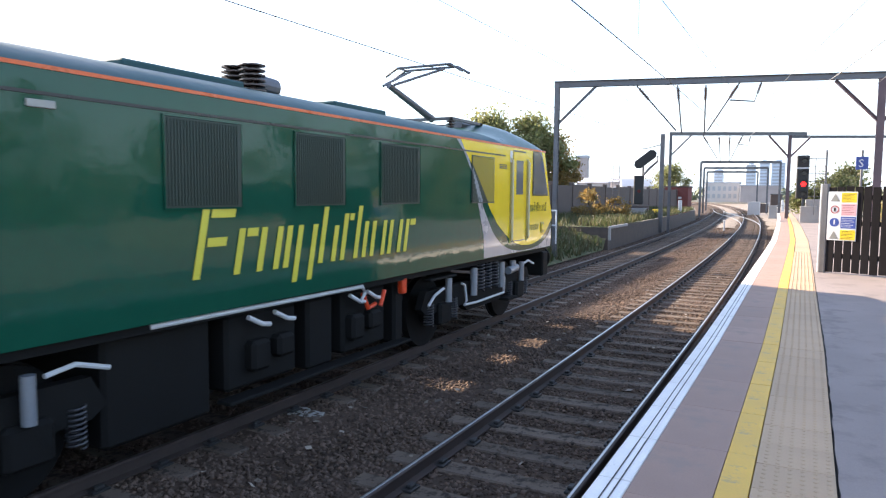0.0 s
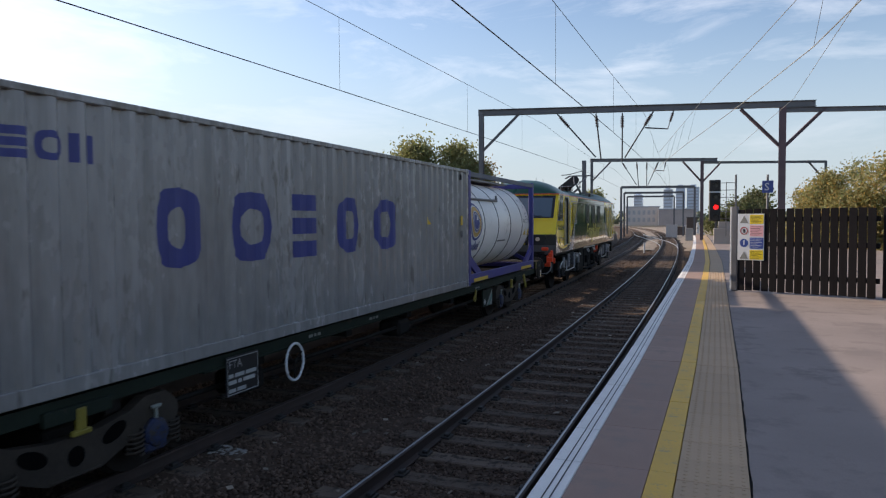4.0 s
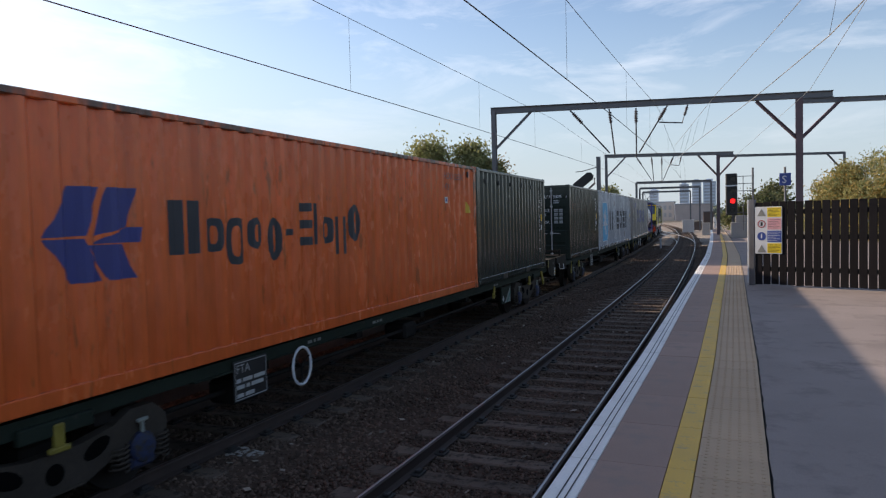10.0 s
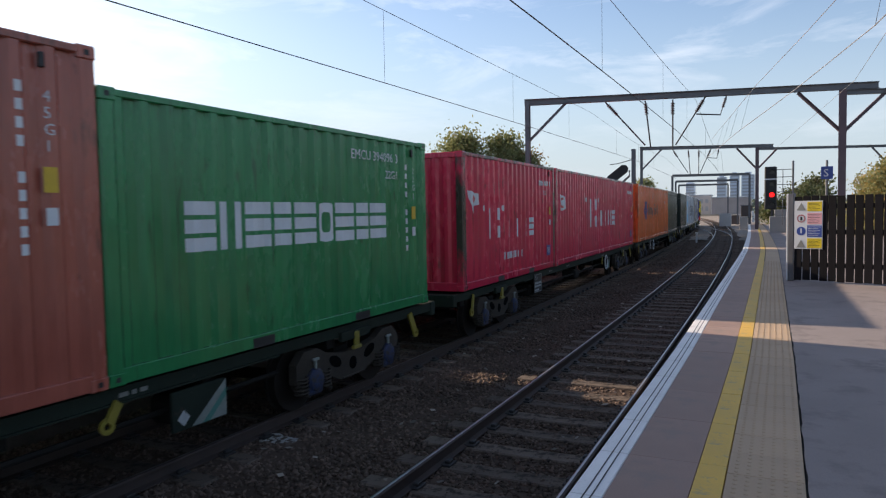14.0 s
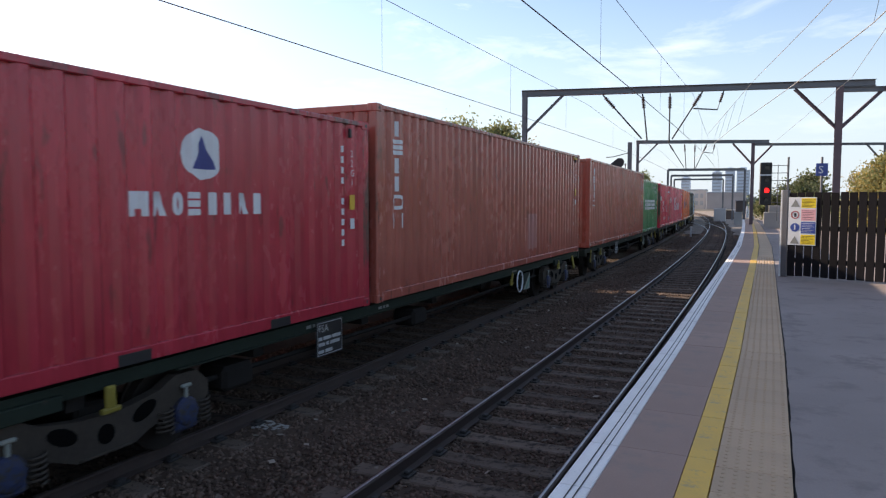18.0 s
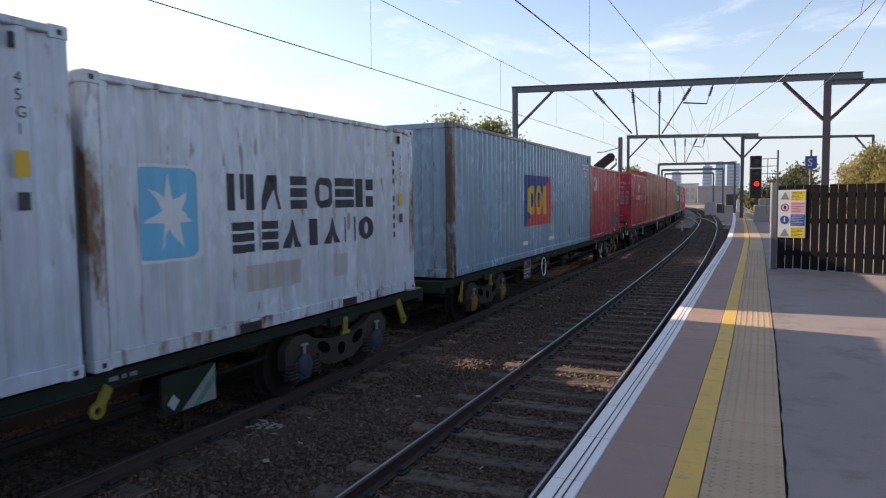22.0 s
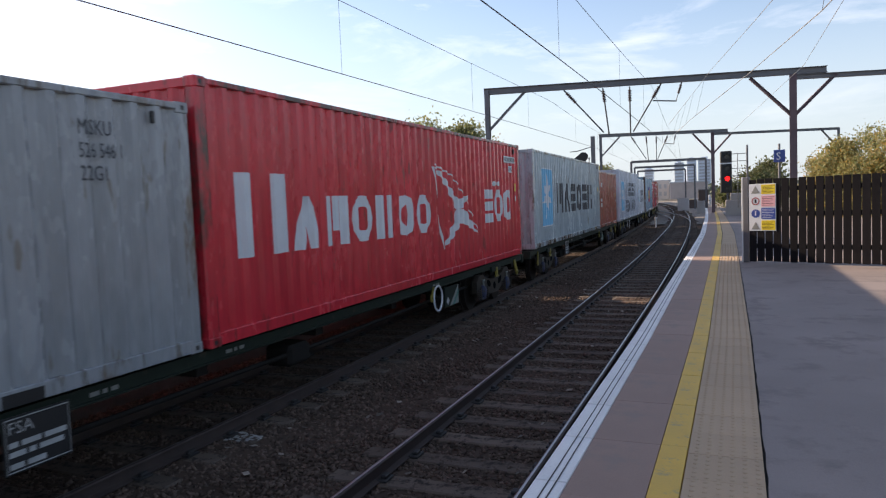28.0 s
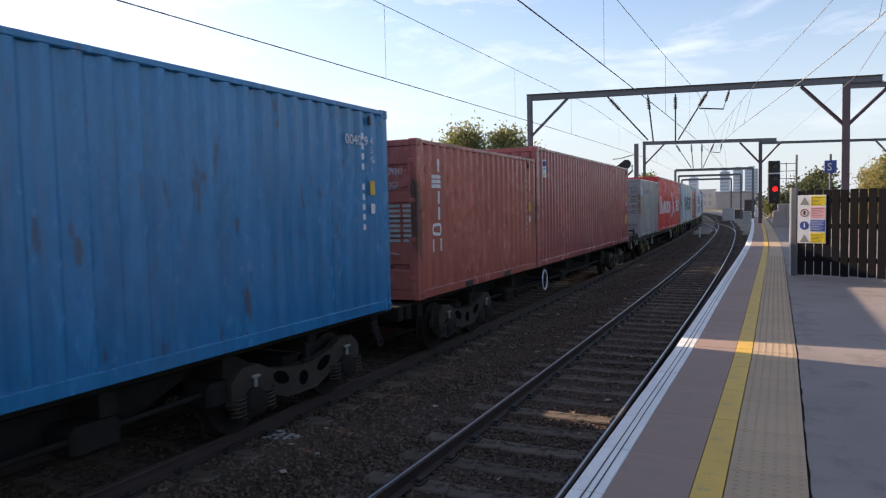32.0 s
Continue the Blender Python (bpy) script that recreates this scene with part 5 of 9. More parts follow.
PAINT = {
    "cosco": coat("grey_box_paint", (0.265, 0.258, 0.255), (0.16, 0.14, 0.125), at=0.66),
    "mae1": coat("pale_box_paint", (0.40, 0.44, 0.49)),
    "skyu": coat("dark_green_paint", (0.021, 0.029, 0.025), (0.05, 0.05, 0.045), 0.42),
    "green": coat("dark_green_paint", (0.023, 0.032, 0.028), (0.05, 0.05, 0.045), 0.42),
    "hap": coat("orange_paint", (0.68, 0.128, 0.032), (0.33, 0.10, 0.03)),
    "k2": coat("crimson_paint", (0.58, 0.026, 0.072), (0.13, 0.03, 0.035), at=0.66),
    "k1": coat("crimson_paint", (0.60, 0.022, 0.066), (0.16, 0.04, 0.04), at=0.70),
    "evg": coat("bright_green_paint", (0.02, 0.21, 0.075), (0.03, 0.12, 0.05)),
    "t5": coat("brown_red_paint", (0.385, 0.105, 0.073), (0.18, 0.07, 0.055), at=0.62),
    "t6": coat("brown_red_paint", (0.365, 0.098, 0.072), (0.19, 0.07, 0.055), at=0.64),
    "mag": coat("red_paint", (0.42, 0.035, 0.055), (0.18, 0.05, 0.05), at=0.7),
    "cai": coat("red_paint", (0.43, 0.035, 0.06), (0.18, 0.05, 0.05), at=0.72),
    "ccl": coat("blue_grey_paint", (0.21, 0.33, 0.43), (0.13, 0.13, 0.12), at=0.68),
    "sm": coat("off_white_paint", (0.52, 0.57, 0.63), (0.26, 0.20, 0.15), at=0.70),
    "bigm": coat("off_white_paint", (0.47, 0.53, 0.62), (0.28, 0.20, 0.14), at=0.71),
    "ttnu": coat("brown_red_paint", (0.355, 0.092, 0.068), (0.18, 0.07, 0.055)),
    "mae": coat("pale_blue_grey_paint", (0.36, 0.43, 0.46), (0.26, 0.22, 0.18), at=0.71),
    "ham": coat("bright_red_paint", (0.62, 0.034, 0.05), (0.22, 0.05, 0.045), at=0.69),
    "msku": coat("grey_blue_paint", (0.29, 0.305, 0.32), (0.24, 0.19, 0.14), at=0.68),
    "nx": coat("dull_red_paint", (0.33, 0.084, 0.09), (0.17, 0.11, 0.10), at=0.58),
    "tri": coat("brown_red_paint", (0.40, 0.11, 0.087), (0.2, 0.07, 0.055), at=0.7),
    "blue": coat("blue_paint", (0.012, 0.185, 0.40), (0.10, 0.075, 0.06), at=0.665, runs=0.625),
}
RUSTY = {}
for kind, rust, at in (("ccl", (0.075, 0.042, 0.034), 0.33), ("mae1", (0.16, 0.12, 0.085), 0.47), ("msku", (0.17, 0.12, 0.085), 0.53), ("sm", (0.16, 0.10, 0.065), 0.50), ("bigm", (0.17, 0.11, 0.07), 0.53), ("hap", (0.11, 0.05, 0.032), 0.44), ("cosco", (0.15, 0.13, 0.11), 0.46), ("nx", (0.11, 0.05, 0.045), 0.46), ("k1", (0.055, 0.038, 0.034), 0.42), ("k2", (0.06, 0.04, 0.035), 0.45),
                       ("ham", (0.085, 0.045, 0.038), 0.43), ("mag", (0.10, 0.05, 0.045), 0.49), ("cai", (0.12, 0.05, 0.045), 0.49), ("t5", (0.12, 0.06, 0.045), 0.5), ("t6", (0.10, 0.05, 0.04), 0.48), ("ttnu", (0.10, 0.05, 0.04), 0.48), ("tri", (0.11, 0.055, 0.04), 0.49), ("mae", (0.13, 0.085, 0.055), 0.45)):
    base = PAINT[kind].node_tree.nodes["Mix"].inputs[6].default_value
    RUSTY[kind] = coat("rusty_post_paint", tuple(base)[:3], rust, at=at, runs=0.58)
M["box_white"] = surface("box_white", (0.62, 0.64, 0.66), 0.5, var=0.1, scale=3)
M["rod_metal"] = surface("rod_metal", (0.42, 0.42, 0.43), 0.45, 0.4, var=0.15)
M["box_navy"] = surface("box_navy", (0.035, 0.045, 0.20), 0.5, var=0.12, scale=3)
M["box_black"] = surface("box_black", (0.025, 0.03, 0.04), 0.5, var=0.15, scale=3)
M["star_blue"] = surface("star_blue", (0.13, 0.44, 0.66), 0.5, var=0.1, scale=3)
M["mark_yellow"] = surface("mark_yellow", (0.62, 0.40, 0.03), 0.5, var=0.12, scale=3)
M["mark_red"] = surface("mark_red", (0.55, 0.06, 0.05), 0.5, var=0.1, scale=3)
M["wagon_green"] = surface("wagon_green", (0.014, 0.022, 0.016), 0.7, spec=0.2, var=0.35, scale=2, fine=30, stain=(0.05, 0.04, 0.03), stain_at=0.6)
M["wagon_dirt"] = surface("wagon_dirt", (0.017, 0.015, 0.0135), 0.85, spec=0.15, var=0.35, scale=3, fine=40)
M["frame_brown"] = surface("frame_brown", (0.044, 0.036, 0.029), 0.8, var=0.4, scale=3, fine=30, spec=0.2)
M["end_brown"] = surface("end_brown", (0.021, 0.018, 0.014), 0.8, var=0.45, scale=4, fine=30, spec=0.2, stain=(0.06, 0.05, 0.042), stain_at=0.62)
M["stripe_teal"] = surface("stripe_teal", (0.05, 0.17, 0.14), 0.6, var=0.2, scale=5)
M["bracket_grey"] = surface("bracket_grey", (0.20, 0.22, 0.20), 0.6, var=0.25, scale=4)
M["panel_white"] = surface("panel_white", (0.36, 0.37, 0.37), 0.6, var=0.25, scale=8)
M["wheel"] = surface("wheel", (0.028, 0.023, 0.02), 0.7, 0.2, spec=0.2, var=0.3, scale=4)
M["tread"] = surface("tread", (0.4, 0.4, 0.4), 0.25, 1.0, var=0.1)
M["stencil"] = surface("stencil", (0.17, 0.175, 0.17), 0.6, var=0.25, scale=8)
M["deck"] = surface("deck", (0.075, 0.064, 0.052), 0.8, var=0.3, scale=2, fine=30)
# near-black, for the darkness inside openings that are not cut out
M["void"] = surface("void", (0.004, 0.004, 0.004), 0.9, spec=0.03)
M["spring_blue"] = surface("spring_blue", (0.017, 0.027, 0.075), 0.7, var=0.35, scale=5, stain=(0.03, 0.026, 0.022), stain_at=0.47)
M["spring_yellow"] = surface("spring_yellow", (0.20, 0.11, 0.02), 0.7, var=0.35, scale=6, stain=(0.03, 0.025, 0.02), stain_at=0.52)
M["lever_yellow"] = surface("lever_yellow", (0.21, 0.17, 0.025), 0.5, var=0.25, scale=6)
FLOOR = 1.035                      # containers' underside over the rails
WIDE = 2.438
RIB = 0.048                        # depth of the side corrugation


def facing(y, z, x=WIDE / 2 - 0.006):
    """Pose of flat writing on the side that faces the platform."""
    return pose(x, y, z, 90, 0, 90)


LENGTH = {}                        # length of each container, by object name


def ripple(L):
    """Number and pitch of the side panel's corrugations."""
    n = int((L - 0.32) / 0.278)
    return n, (L - 0.32) / n


def panel_x(L, y):
    """Where the corrugated side lies, at y."""
    n, p = ripple(L)
    f = ((y + L / 2 - 0.16) / p) % 1.0
    if not -L / 2 + 0.16 < y < L / 2 - 0.16:
        return WIDE / 2 - 0.004
    return WIDE / 2 - 0.012 - RIB * float(np.interp(f, (0, 0.28, 0.46, 0.82, 1.0), (0, 0, 1, 1, 0)))


def painted(name, polys, mat_, parent, label="", lift=0.0025, length=None):
    """Paint on a container's side: convex fields of (y, z) laid on the corrugation."""
    L = length or LENGTH[parent.name]
    n, p = ripple(L)
    m = Mesh()
    for poly in polys:
        lo, hi = min(q[0] for q in poly), max(q[0] for q in poly)
        cuts = {lo, hi} | {q[0] for q in poly}
        i0, i1 = int((lo + L / 2 - 0.16) / p) - 1, int((hi + L / 2 - 0.16) / p) + 1
        cuts |= {-L / 2 + 0.16 + (i + f) * p for i in range(i0, i1 + 1) for f in (0, 0.28, 0.46, 0.82)}
        ys = sorted(c for c in cuts if lo <= c <= hi)
        ys = [c for k, c in enumerate(ys) if k == 0 or c - ys[k - 1] > 1e-5]
        v = []
        for y in ys:
            zs = []
            for (ya, za), (yb, zb) in zip(poly, poly[1:] + poly[:1]):
                if abs(ya - yb) < 1e-9:
                    if abs(y - ya) < 1e-6:
                        zs += [za, zb]
                elif min(ya, yb) - 1e-6 <= y <= max(ya, yb) + 1e-6:
                    zs.append(za + (zb - za) * (y - ya) / (yb - ya))
            x = panel_x(L, y) + lift
            v += [(x, y, min(zs)), (x, y, max(zs))]
        m.add(v, [(2 * k, 2 * k + 2, 2 * k + 3, 2 * k + 1) for k in range(len(ys) - 1)])
    me = m.mesh(name, mat_)
    weld = bmesh.new()
    weld.from_mesh(me)
    bmesh.ops.remove_doubles(weld, verts=weld.verts[:], dist=0.0004)
    weld.to_mesh(me)
    weld.free()
    return part(name, me, None, parent, label)


def oblong(y0, y1, z0, z1, r=0.0):
    if r <= 0:
        return [(y0, z0), (y1, z0), (y1, z1), (y0, z1)]
    return [(cy + r * math.cos(a + k * 0.3927), cz + r * math.sin(a + k * 0.3927)) for cy, cz, a in ((y1 - r, z1 - r, 0.0), (y0 + r, z1 - r, 1.5708), (y0 + r, z0 + r, 3.1416), (y1 - r, z0 + r, 4.7124)) for k in range(5)]


def glyph_bars(code, y0, y1, z0, z1, mat_, parent, name="brand_mark", gap=0.22, lift=0.0025):
    """A row of plain shapes: r ring, b bar, w twin bars, a leaning bars, m three bars, k bar and two blocks, s stacked bars, o block."""
    n = len(code)
    gap = gap if n > 1 else 0.0
    w = (y1 - y0) / (n - gap)
    for i, c in enumerate(code):
        a = y0 + w * i
        b = a + w * (1 - gap)
        h, t = z1 - z0, min(0.32 * (b - a), 0.24 * (z1 - z0))
        if c == "r":
            k = 16
            ry, rz, cy, cz = (b - a) / 2, h / 2, (a + b) / 2, (z0 + z1) / 2
            ring = []
            for fy, fz in ((ry, rz), (ry - t, rz - t)):
                for q in range(k):
                    u, v = math.cos(2 * math.pi * q / k), math.sin(2 * math.pi * q / k)
                    u, v = math.copysign(abs(u) ** 0.7, u), math.copysign(abs(v) ** 0.7, v)
                    ring.append((cy + fy * u, cz + fz * v))
            shapes = [[ring[q], ring[(q + 1) % k], ring[k + (q + 1) % k], ring[k + q]] for q in range(k)]
        elif c == "b":
            shapes = [oblong((a + b) / 2 - t * 0.7, (a + b) / 2 + t * 0.7, z0, z1)]
        elif c == "a":
            q, mid = t * 1.2, (a + b) / 2
            shapes = [[(a, z0), (a + q, z0), (mid + q * 0.5, z1), (mid - q * 0.5, z1)], [(b - q, z0), (b, z0), (mid + q * 0.5, z1), (mid - q * 0.5, z1)]]
        elif c == "m":
            q, mid = t * 1.1, (a + b) / 2
            shapes = [oblong(a, a + q, z0, z1), oblong(mid - q * 0.5, mid + q * 0.5, z0 + h * 0.3, z1), oblong(b - q, b, z0, z1)]
        elif c == "k":
            shapes = [oblong(a, a + t * 1.25, z0, z1), oblong(b - t * 1.3, b, z1 - h * 0.40, z1), oblong(b - t * 1.3, b, z0, z0 + h * 0.40)]
        elif c == "w":
            shapes = [oblong(a, a + t * 1.25, z0, z1), oblong(b - t * 1.25, b, z0, z1)]
        elif c == "s":
            shapes = [oblong(a, b, z0 + q * (h - t * 1.15), z0 + q * (h - t * 1.15) + t * 1.15) for q in (0, 0.5, 1)]
        else:
            shapes = [oblong(a, b, z0, z1)]
        for group in ([shapes] if c == "r" else [[q] for q in shapes]):
            painted(name, group, mat_, parent, lift=lift)


def column(text, y, z_top, size, mat_, parent):
    """Readable characters one below another."""
    for i, ch in enumerate(text):
        if ch == " ":
            continue
        part("lettering", lettering(ch, size, mat_), None, parent, at=facing(y, z_top - size * (i + 1)))


def star(parent, y0, y1, z0, z1):
    """A pale star on a blue square with a thin pale border."""
    r = 0.1 * (y1 - y0)
    panel = painted("brand_panel", [oblong(y0, y1, z0, z1, r)], "star_blue", parent, "sky-blue square panel", 0.0035)
    painted("panel_border", [oblong(y0 - 0.03, y1 + 0.03, z0 - 0.03, z1 + 0.03, r)], "box_white", parent, "thin white border")
    cy, cz, fy, fz = (y0 + y1) / 2, (z0 + z1) / 2, (y1 - y0) * 0.44, (z1 - z0) * 0.44
    pts = []
    for k in range(14):
        a = math.pi / 2 + k * math.pi / 7
        q = 1.0 if k % 2 == 0 else 0.38
        pts.append((cy + q * fy * math.cos(a), cz + q * fz * math.sin(a)))
    painted("star", [[(cy, cz), pts[k], pts[(k + 1) % 14]] for k in range(14)], "box_white", panel, "white seven-pointed star", 0.005, LENGTH[parent.name])


CACHE = {}
HANDLES = {"skyu": (0.90, 0.90), "mag": (0.86, 0.60), "msku": (0.55, 0.55), "tri": (0.75, 0.75)}   # heights of the door handles
NUMBERS = {"green": "SKYU 204014 0", "cai": "CAIU 271684 5", "tri": "TRHU 279341 1", "ttnu": "TTNU 144696 8", "nx": "   9620090", "t6": "TCNU 939661 8"}   # what can be read of the downward numbers


def container(kind, label, L, H, doors, high=False, codes="22G1"):
    """A corrugated steel shipping container; its origin is the centre of its underside, y ahead."""
    mt = PAINT[kind]
    t = thing("shipping_container", label, "container", "containers on the train")
    LENGTH[t.name] = L
    W, h = WIDE / 2, L / 2

    def cached(key, build, mat_):
        if (key, kind) not in CACHE:
            CACHE[key, kind] = mend(build().mesh(key[0], mat_))
        return CACHE[key, kind]

    def side_panel():
        m = Mesh()
        ys, xs, y = [], [], -h + 0.16
        n, pitch = ripple(L)
        for i in range(n):
            for f, d in ((0.0, 0.0), (0.28, 0.0), (0.46, RIB), (0.82, RIB)):
                ys.append(y + (i + f) * pitch)
                xs.append(W - 0.012 - d)
        ys.append(h - 0.16)
        xs.append(W - 0.012)
        m.add([(x, yy, z) for x, yy in zip(xs, ys) for z in (0.15, H - 0.075)], [(2 * i, 2 * i + 2, 2 * i + 3, 2 * i + 1) for i in range(len(ys) - 1)])
        return m

    def end_panel():
        m = Mesh()
        xs, ds = [], []
        n = 9
        pitch = (2 * W - 0.30) / n
        for i in range(n):
            for f, d in ((0.0, 0.0), (0.28, 0.0), (0.5, 0.045), (0.78, 0.045)):
                xs.append(-W + 0.15 + (i + f) * pitch)
                ds.append(d)
        xs.append(W - 0.15)
        ds.append(0)
        m.add([(x, -h + 0.02 + d, z) for x, d in zip(xs, ds) for z in (0.16, H - 0.11)], [(2 * i, 2 * i + 2, 2 * i + 3, 2 * i + 1) for i in range(len(xs) - 1)])
        return m

    flip = pose(0, 0, 0, 0, 0, 180)
    p = cached(("side_panel", L, H), side_panel, mt)
    part("side_panel", p, None, t)
    part("side_panel", p, None, t, at=flip)
    rail = cached(("top_rail", L), lambda: Mesh().box(W - 0.075, W - 0.004, -h + 0.1, h - 0.1, H - 0.078, H - 0.012, 0.01), RUSTY.get(kind, mt))
    low = cached(("bottom_rail", L), lambda: Mesh().box(W - 0.06, W - 0.006, -h + 0.1, h - 0.1, 0.012, 0.152, 0.008), RUSTY[kind] if kind in ("sm", "bigm", "mae1", "msku", "mae") else mt)
    post = cached(("corner_post", L, H), lambda: Mesh().box(W - 0.15, W - 0.004, -h + 0.004, -h + 0.165, 0.1, H - 0.1, 0.02), RUSTY.get(kind, mt))
    cast = cached(("corner_casting", L), lambda: Mesh().box(W - 0.162, W + 0.0, -h, -h + 0.178, 0, 0.118, 0.012), RUSTY.get(kind, mt))
    hole = cached(("aperture", L), lambda: Mesh().box(W - 0.01, W + 0.0015, -h + 0.055, -h + 0.115, 0.03, 0.088, 0.008), "black")
    for m in (None, flip):
        part("top_rail", rail, None, t, at=m)
        part("bottom_rail", low, None, t, at=m)
    mirror = Matrix.Diagonal((-1, 1, 1, 1))
    for sx in (1, -1):
        for sy in (1, -1):
            mm = Matrix.Diagonal((sx, sy, 1, 1))
            part("corner_post", post, None, t, at=mm)
            for z in (0, H - 0.118):
                c = part("corner_casting", cast, None, t, at=Matrix.Translation((0, 0, z)) @ mm)
                if sx == 1:
                    part("aperture", hole, None, c)
    part("roof", cached(("roof", L, H), lambda: Mesh().box(-W + 0.05, W - 0.05, -h + 0.1, h - 0.1, H - 0.05, H - 0.018), mt), None, t)
    part("floor", cached(("floor", L), lambda: Mesh().box(-W + 0.06, W - 0.06, -h + 0.05, h - 0.05, 0.05, 0.14), "wagon_dirt"), None, t)
    head = cached(("end_header", L, H), lambda: Mesh().box(-W + 0.12, W - 0.12, -h + 0.012, -h + 0.1, H - 0.11, H - 0.01, 0.008), mt)
    sill = cached(("end_sill", L, H), lambda: Mesh().box(-W + 0.12, W - 0.12, -h + 0.012, -h + 0.1, 0.0, 0.16, 0.008), mt)
    for m in (None, flip):
        part("end_header", head, None, t, at=m)
        part("end_sill", sill, None, t, at=m)
    e = cached(("end_panel", L, H), end_panel, mt)
    part("end_panel", e, None, t, at=flip if doors else None)
    if not doors:
        part("end_panel", e, None, t, at=flip)
    else:
        for sx in (-1, 1):
            x0, x1 = (-W + 0.13, -0.01) if sx < 0 else (0.01, W - 0.13)
            d = Mesh()
            zs, ds = [0.17], [0.0]
            for z in (0.54, 1.06, 1.30, 1.54, 1.79, 2.15):
                for f, q in ((-0.07, 0.0), (-0.03, 0.038), (0.03, 0.038), (0.045, 0.0)):
                    zs.append(z * H / 2.591 + f)
                    ds.append(q)
            zs.append(H - 0.12)
            ds.append(0.0)
            xa, xb = x0 + 0.06, x1 - 0.06
            d.add([(x, -h + 0.012 + q, z) for z, q in zip(zs, ds) for x in (xa, xb)], [(2 * i, 2 * i + 1, 2 * i + 3, 2 * i + 2) for i in range(len(zs) - 1)])
            for a, b in ((x0, xa), (xb, x1)):
                d.box(a, b, -h + 0.008, -h + 0.05, 0.17, H - 0.12, 0.006)
            door = part("door", d, mt, t)
            for q, f in enumerate((0.379, 0.783) if sx < 0 else (0.10, 0.52)):
                x = x0 + f * (x1 - x0)
                rod = part("lock_rod", Mesh().tube([(x, -h - 0.015, 0.12), (x, -h - 0.015, H - 0.1)], 0.018, 8), "rod_metal", door)
                for z in (0.2, 0.95, H - 0.75, H - 0.2):
                    part("rod_guide", Mesh().box(x - 0.05, x + 0.05, -h - 0.03, -h + 0.01, z - 0.016, z + 0.016, 0.006), "rod_metal", door)
                hz = HANDLES[kind][q]
                part("handle_hub", Mesh().box(x - 0.045, x + 0.045, -h - 0.045, -h + 0.005, hz - 0.035, hz + 0.035, 0.012), "rod_metal", door)
                part("handle", Mesh().tube([(x + sx * 0.02, -h - 0.05, hz), (x + sx * 0.14, -h - 0.045, hz + 0.012), (x + sx * 0.30, -h - 0.03, hz - 0.005)], [0.016, 0.013, 0.009], 6), "rod_metal", door)
            for k in range(4):
                z = 0.35 + k * (H - 0.7) / 3
                xo = x0 - 0.01 if sx < 0 else x1 + 0.01
                part("hinge", Mesh().box(xo - 0.06, xo + 0.06, -h - 0.012, -h + 0.02, z - 0.035, z + 0.035, 0.01), mt, door)
    if L < 7:
        for y in (-1.03, 1.03):
            part("fork_pocket", Mesh().box(W - 0.03, W - 0.003, y - 0.18, y + 0.18, 0.015, 0.12), "black", t)
    mk = "box_white" if kind not in ("sm", "bigm", "mae", "msku", "mae1", "cosco") else "box_black"
    # size code and data columns near the front end
    flat_marks = kind in ("k1", "k2", "ham", "hap")      # writing in level rows, not downwards
    if kind not in ("cosco", "msku", "ccl") and not flat_marks:
        column(codes, h - 0.48, H - 0.38, 0.13, mk, t)
    if kind in NUMBERS:
        column(NUMBERS[kind], h - 0.70, H - 0.30, 0.138, mk, t)
    for k in range(10 if kind not in ("cosco", "msku", "ccl", *NUMBERS) and not flat_marks else 0):
        if k != 4:
            part("number_bar", Mesh().box(W - 0.012, W - 0.008, h - 0.70, h - 0.645, H - 0.46 - 0.138 * k, H - 0.375 - 0.138 * k), mk, t)
    if kind != "green":
        part("lashing_ring", Mesh().box(W - 0.03, W + 0.004, h - 0.50, h - 0.455, H - 0.25, H - 0.13, 0.008), "black", t)
    if kind in ("msku", "hap"):
        return t
    if kind == "t6":
        strip = part("hazard_strip", Mesh().box(W - 0.006, W - 0.002, h - 0.72, h - 0.30, H - 0.155, H - 0.088), "mark_yellow", t, "yellow and black hazard strip")
        for k in range(4):
            y = h - 0.70 + 0.105 * k
            part("hazard_stripe", Mesh().prism([(y, H - 0.155), (y + 0.045, H - 0.155), (y + 0.085, H - 0.088), (y + 0.04, H - 0.088)], "x", W - 0.0015, W - 0.0005), "black", strip)
    if kind in ("k1", "k2"):
        for z, n in ((H - 0.50, 11), (H - 0.72, 0)):
            for k in range(n):
                if k not in (4, 9):
                    part("number_bar", Mesh().box(W - 0.012, W - 0.008, h - 1.35 + 0.088 * k, h - 1.295 + 0.088 * k, z, z + 0.12), mk, t)
        part("lettering", lettering("42G0" if kind == "k2" else "22G1", 0.16, mk), None, t, at=facing(h - 1.02, H - 0.73) @ Matrix.Diagonal((0.8, 1, 1, 1)))
        plate = part("customs_plate", Mesh().box(W - 0.012, W - 0.008, h - 0.74, h - 0.42, 0.34, 0.60), "box_navy", t, "dark blue plate with white letters")
        part("lettering", lettering("TIR", 0.22, mk), None, plate, at=facing(h - 0.72, 0.39, W - 0.006) @ Matrix.Diagonal((0.72, 1, 1, 1)))
    if kind in ("ccl", "ham"):
        for y0, y1, z in ((h - 1.36, h - 0.44, H - 0.50), (h - 0.98, h - 0.70, H - 0.74)):
            plate = part("number_plate", Mesh().box(W - 0.012, W - 0.008, y0, y1, z, z + 0.16), "box_white", t, "white number plate")
            for k in range(int((y1 - y0) / 0.09)):
                part("number_bar", Mesh().box(W - 0.0075, W - 0.006, y0 + 0.03 + 0.09 * k, y0 + 0.075 + 0.09 * k, z + 0.03, z + 0.13), "box_black", plate)
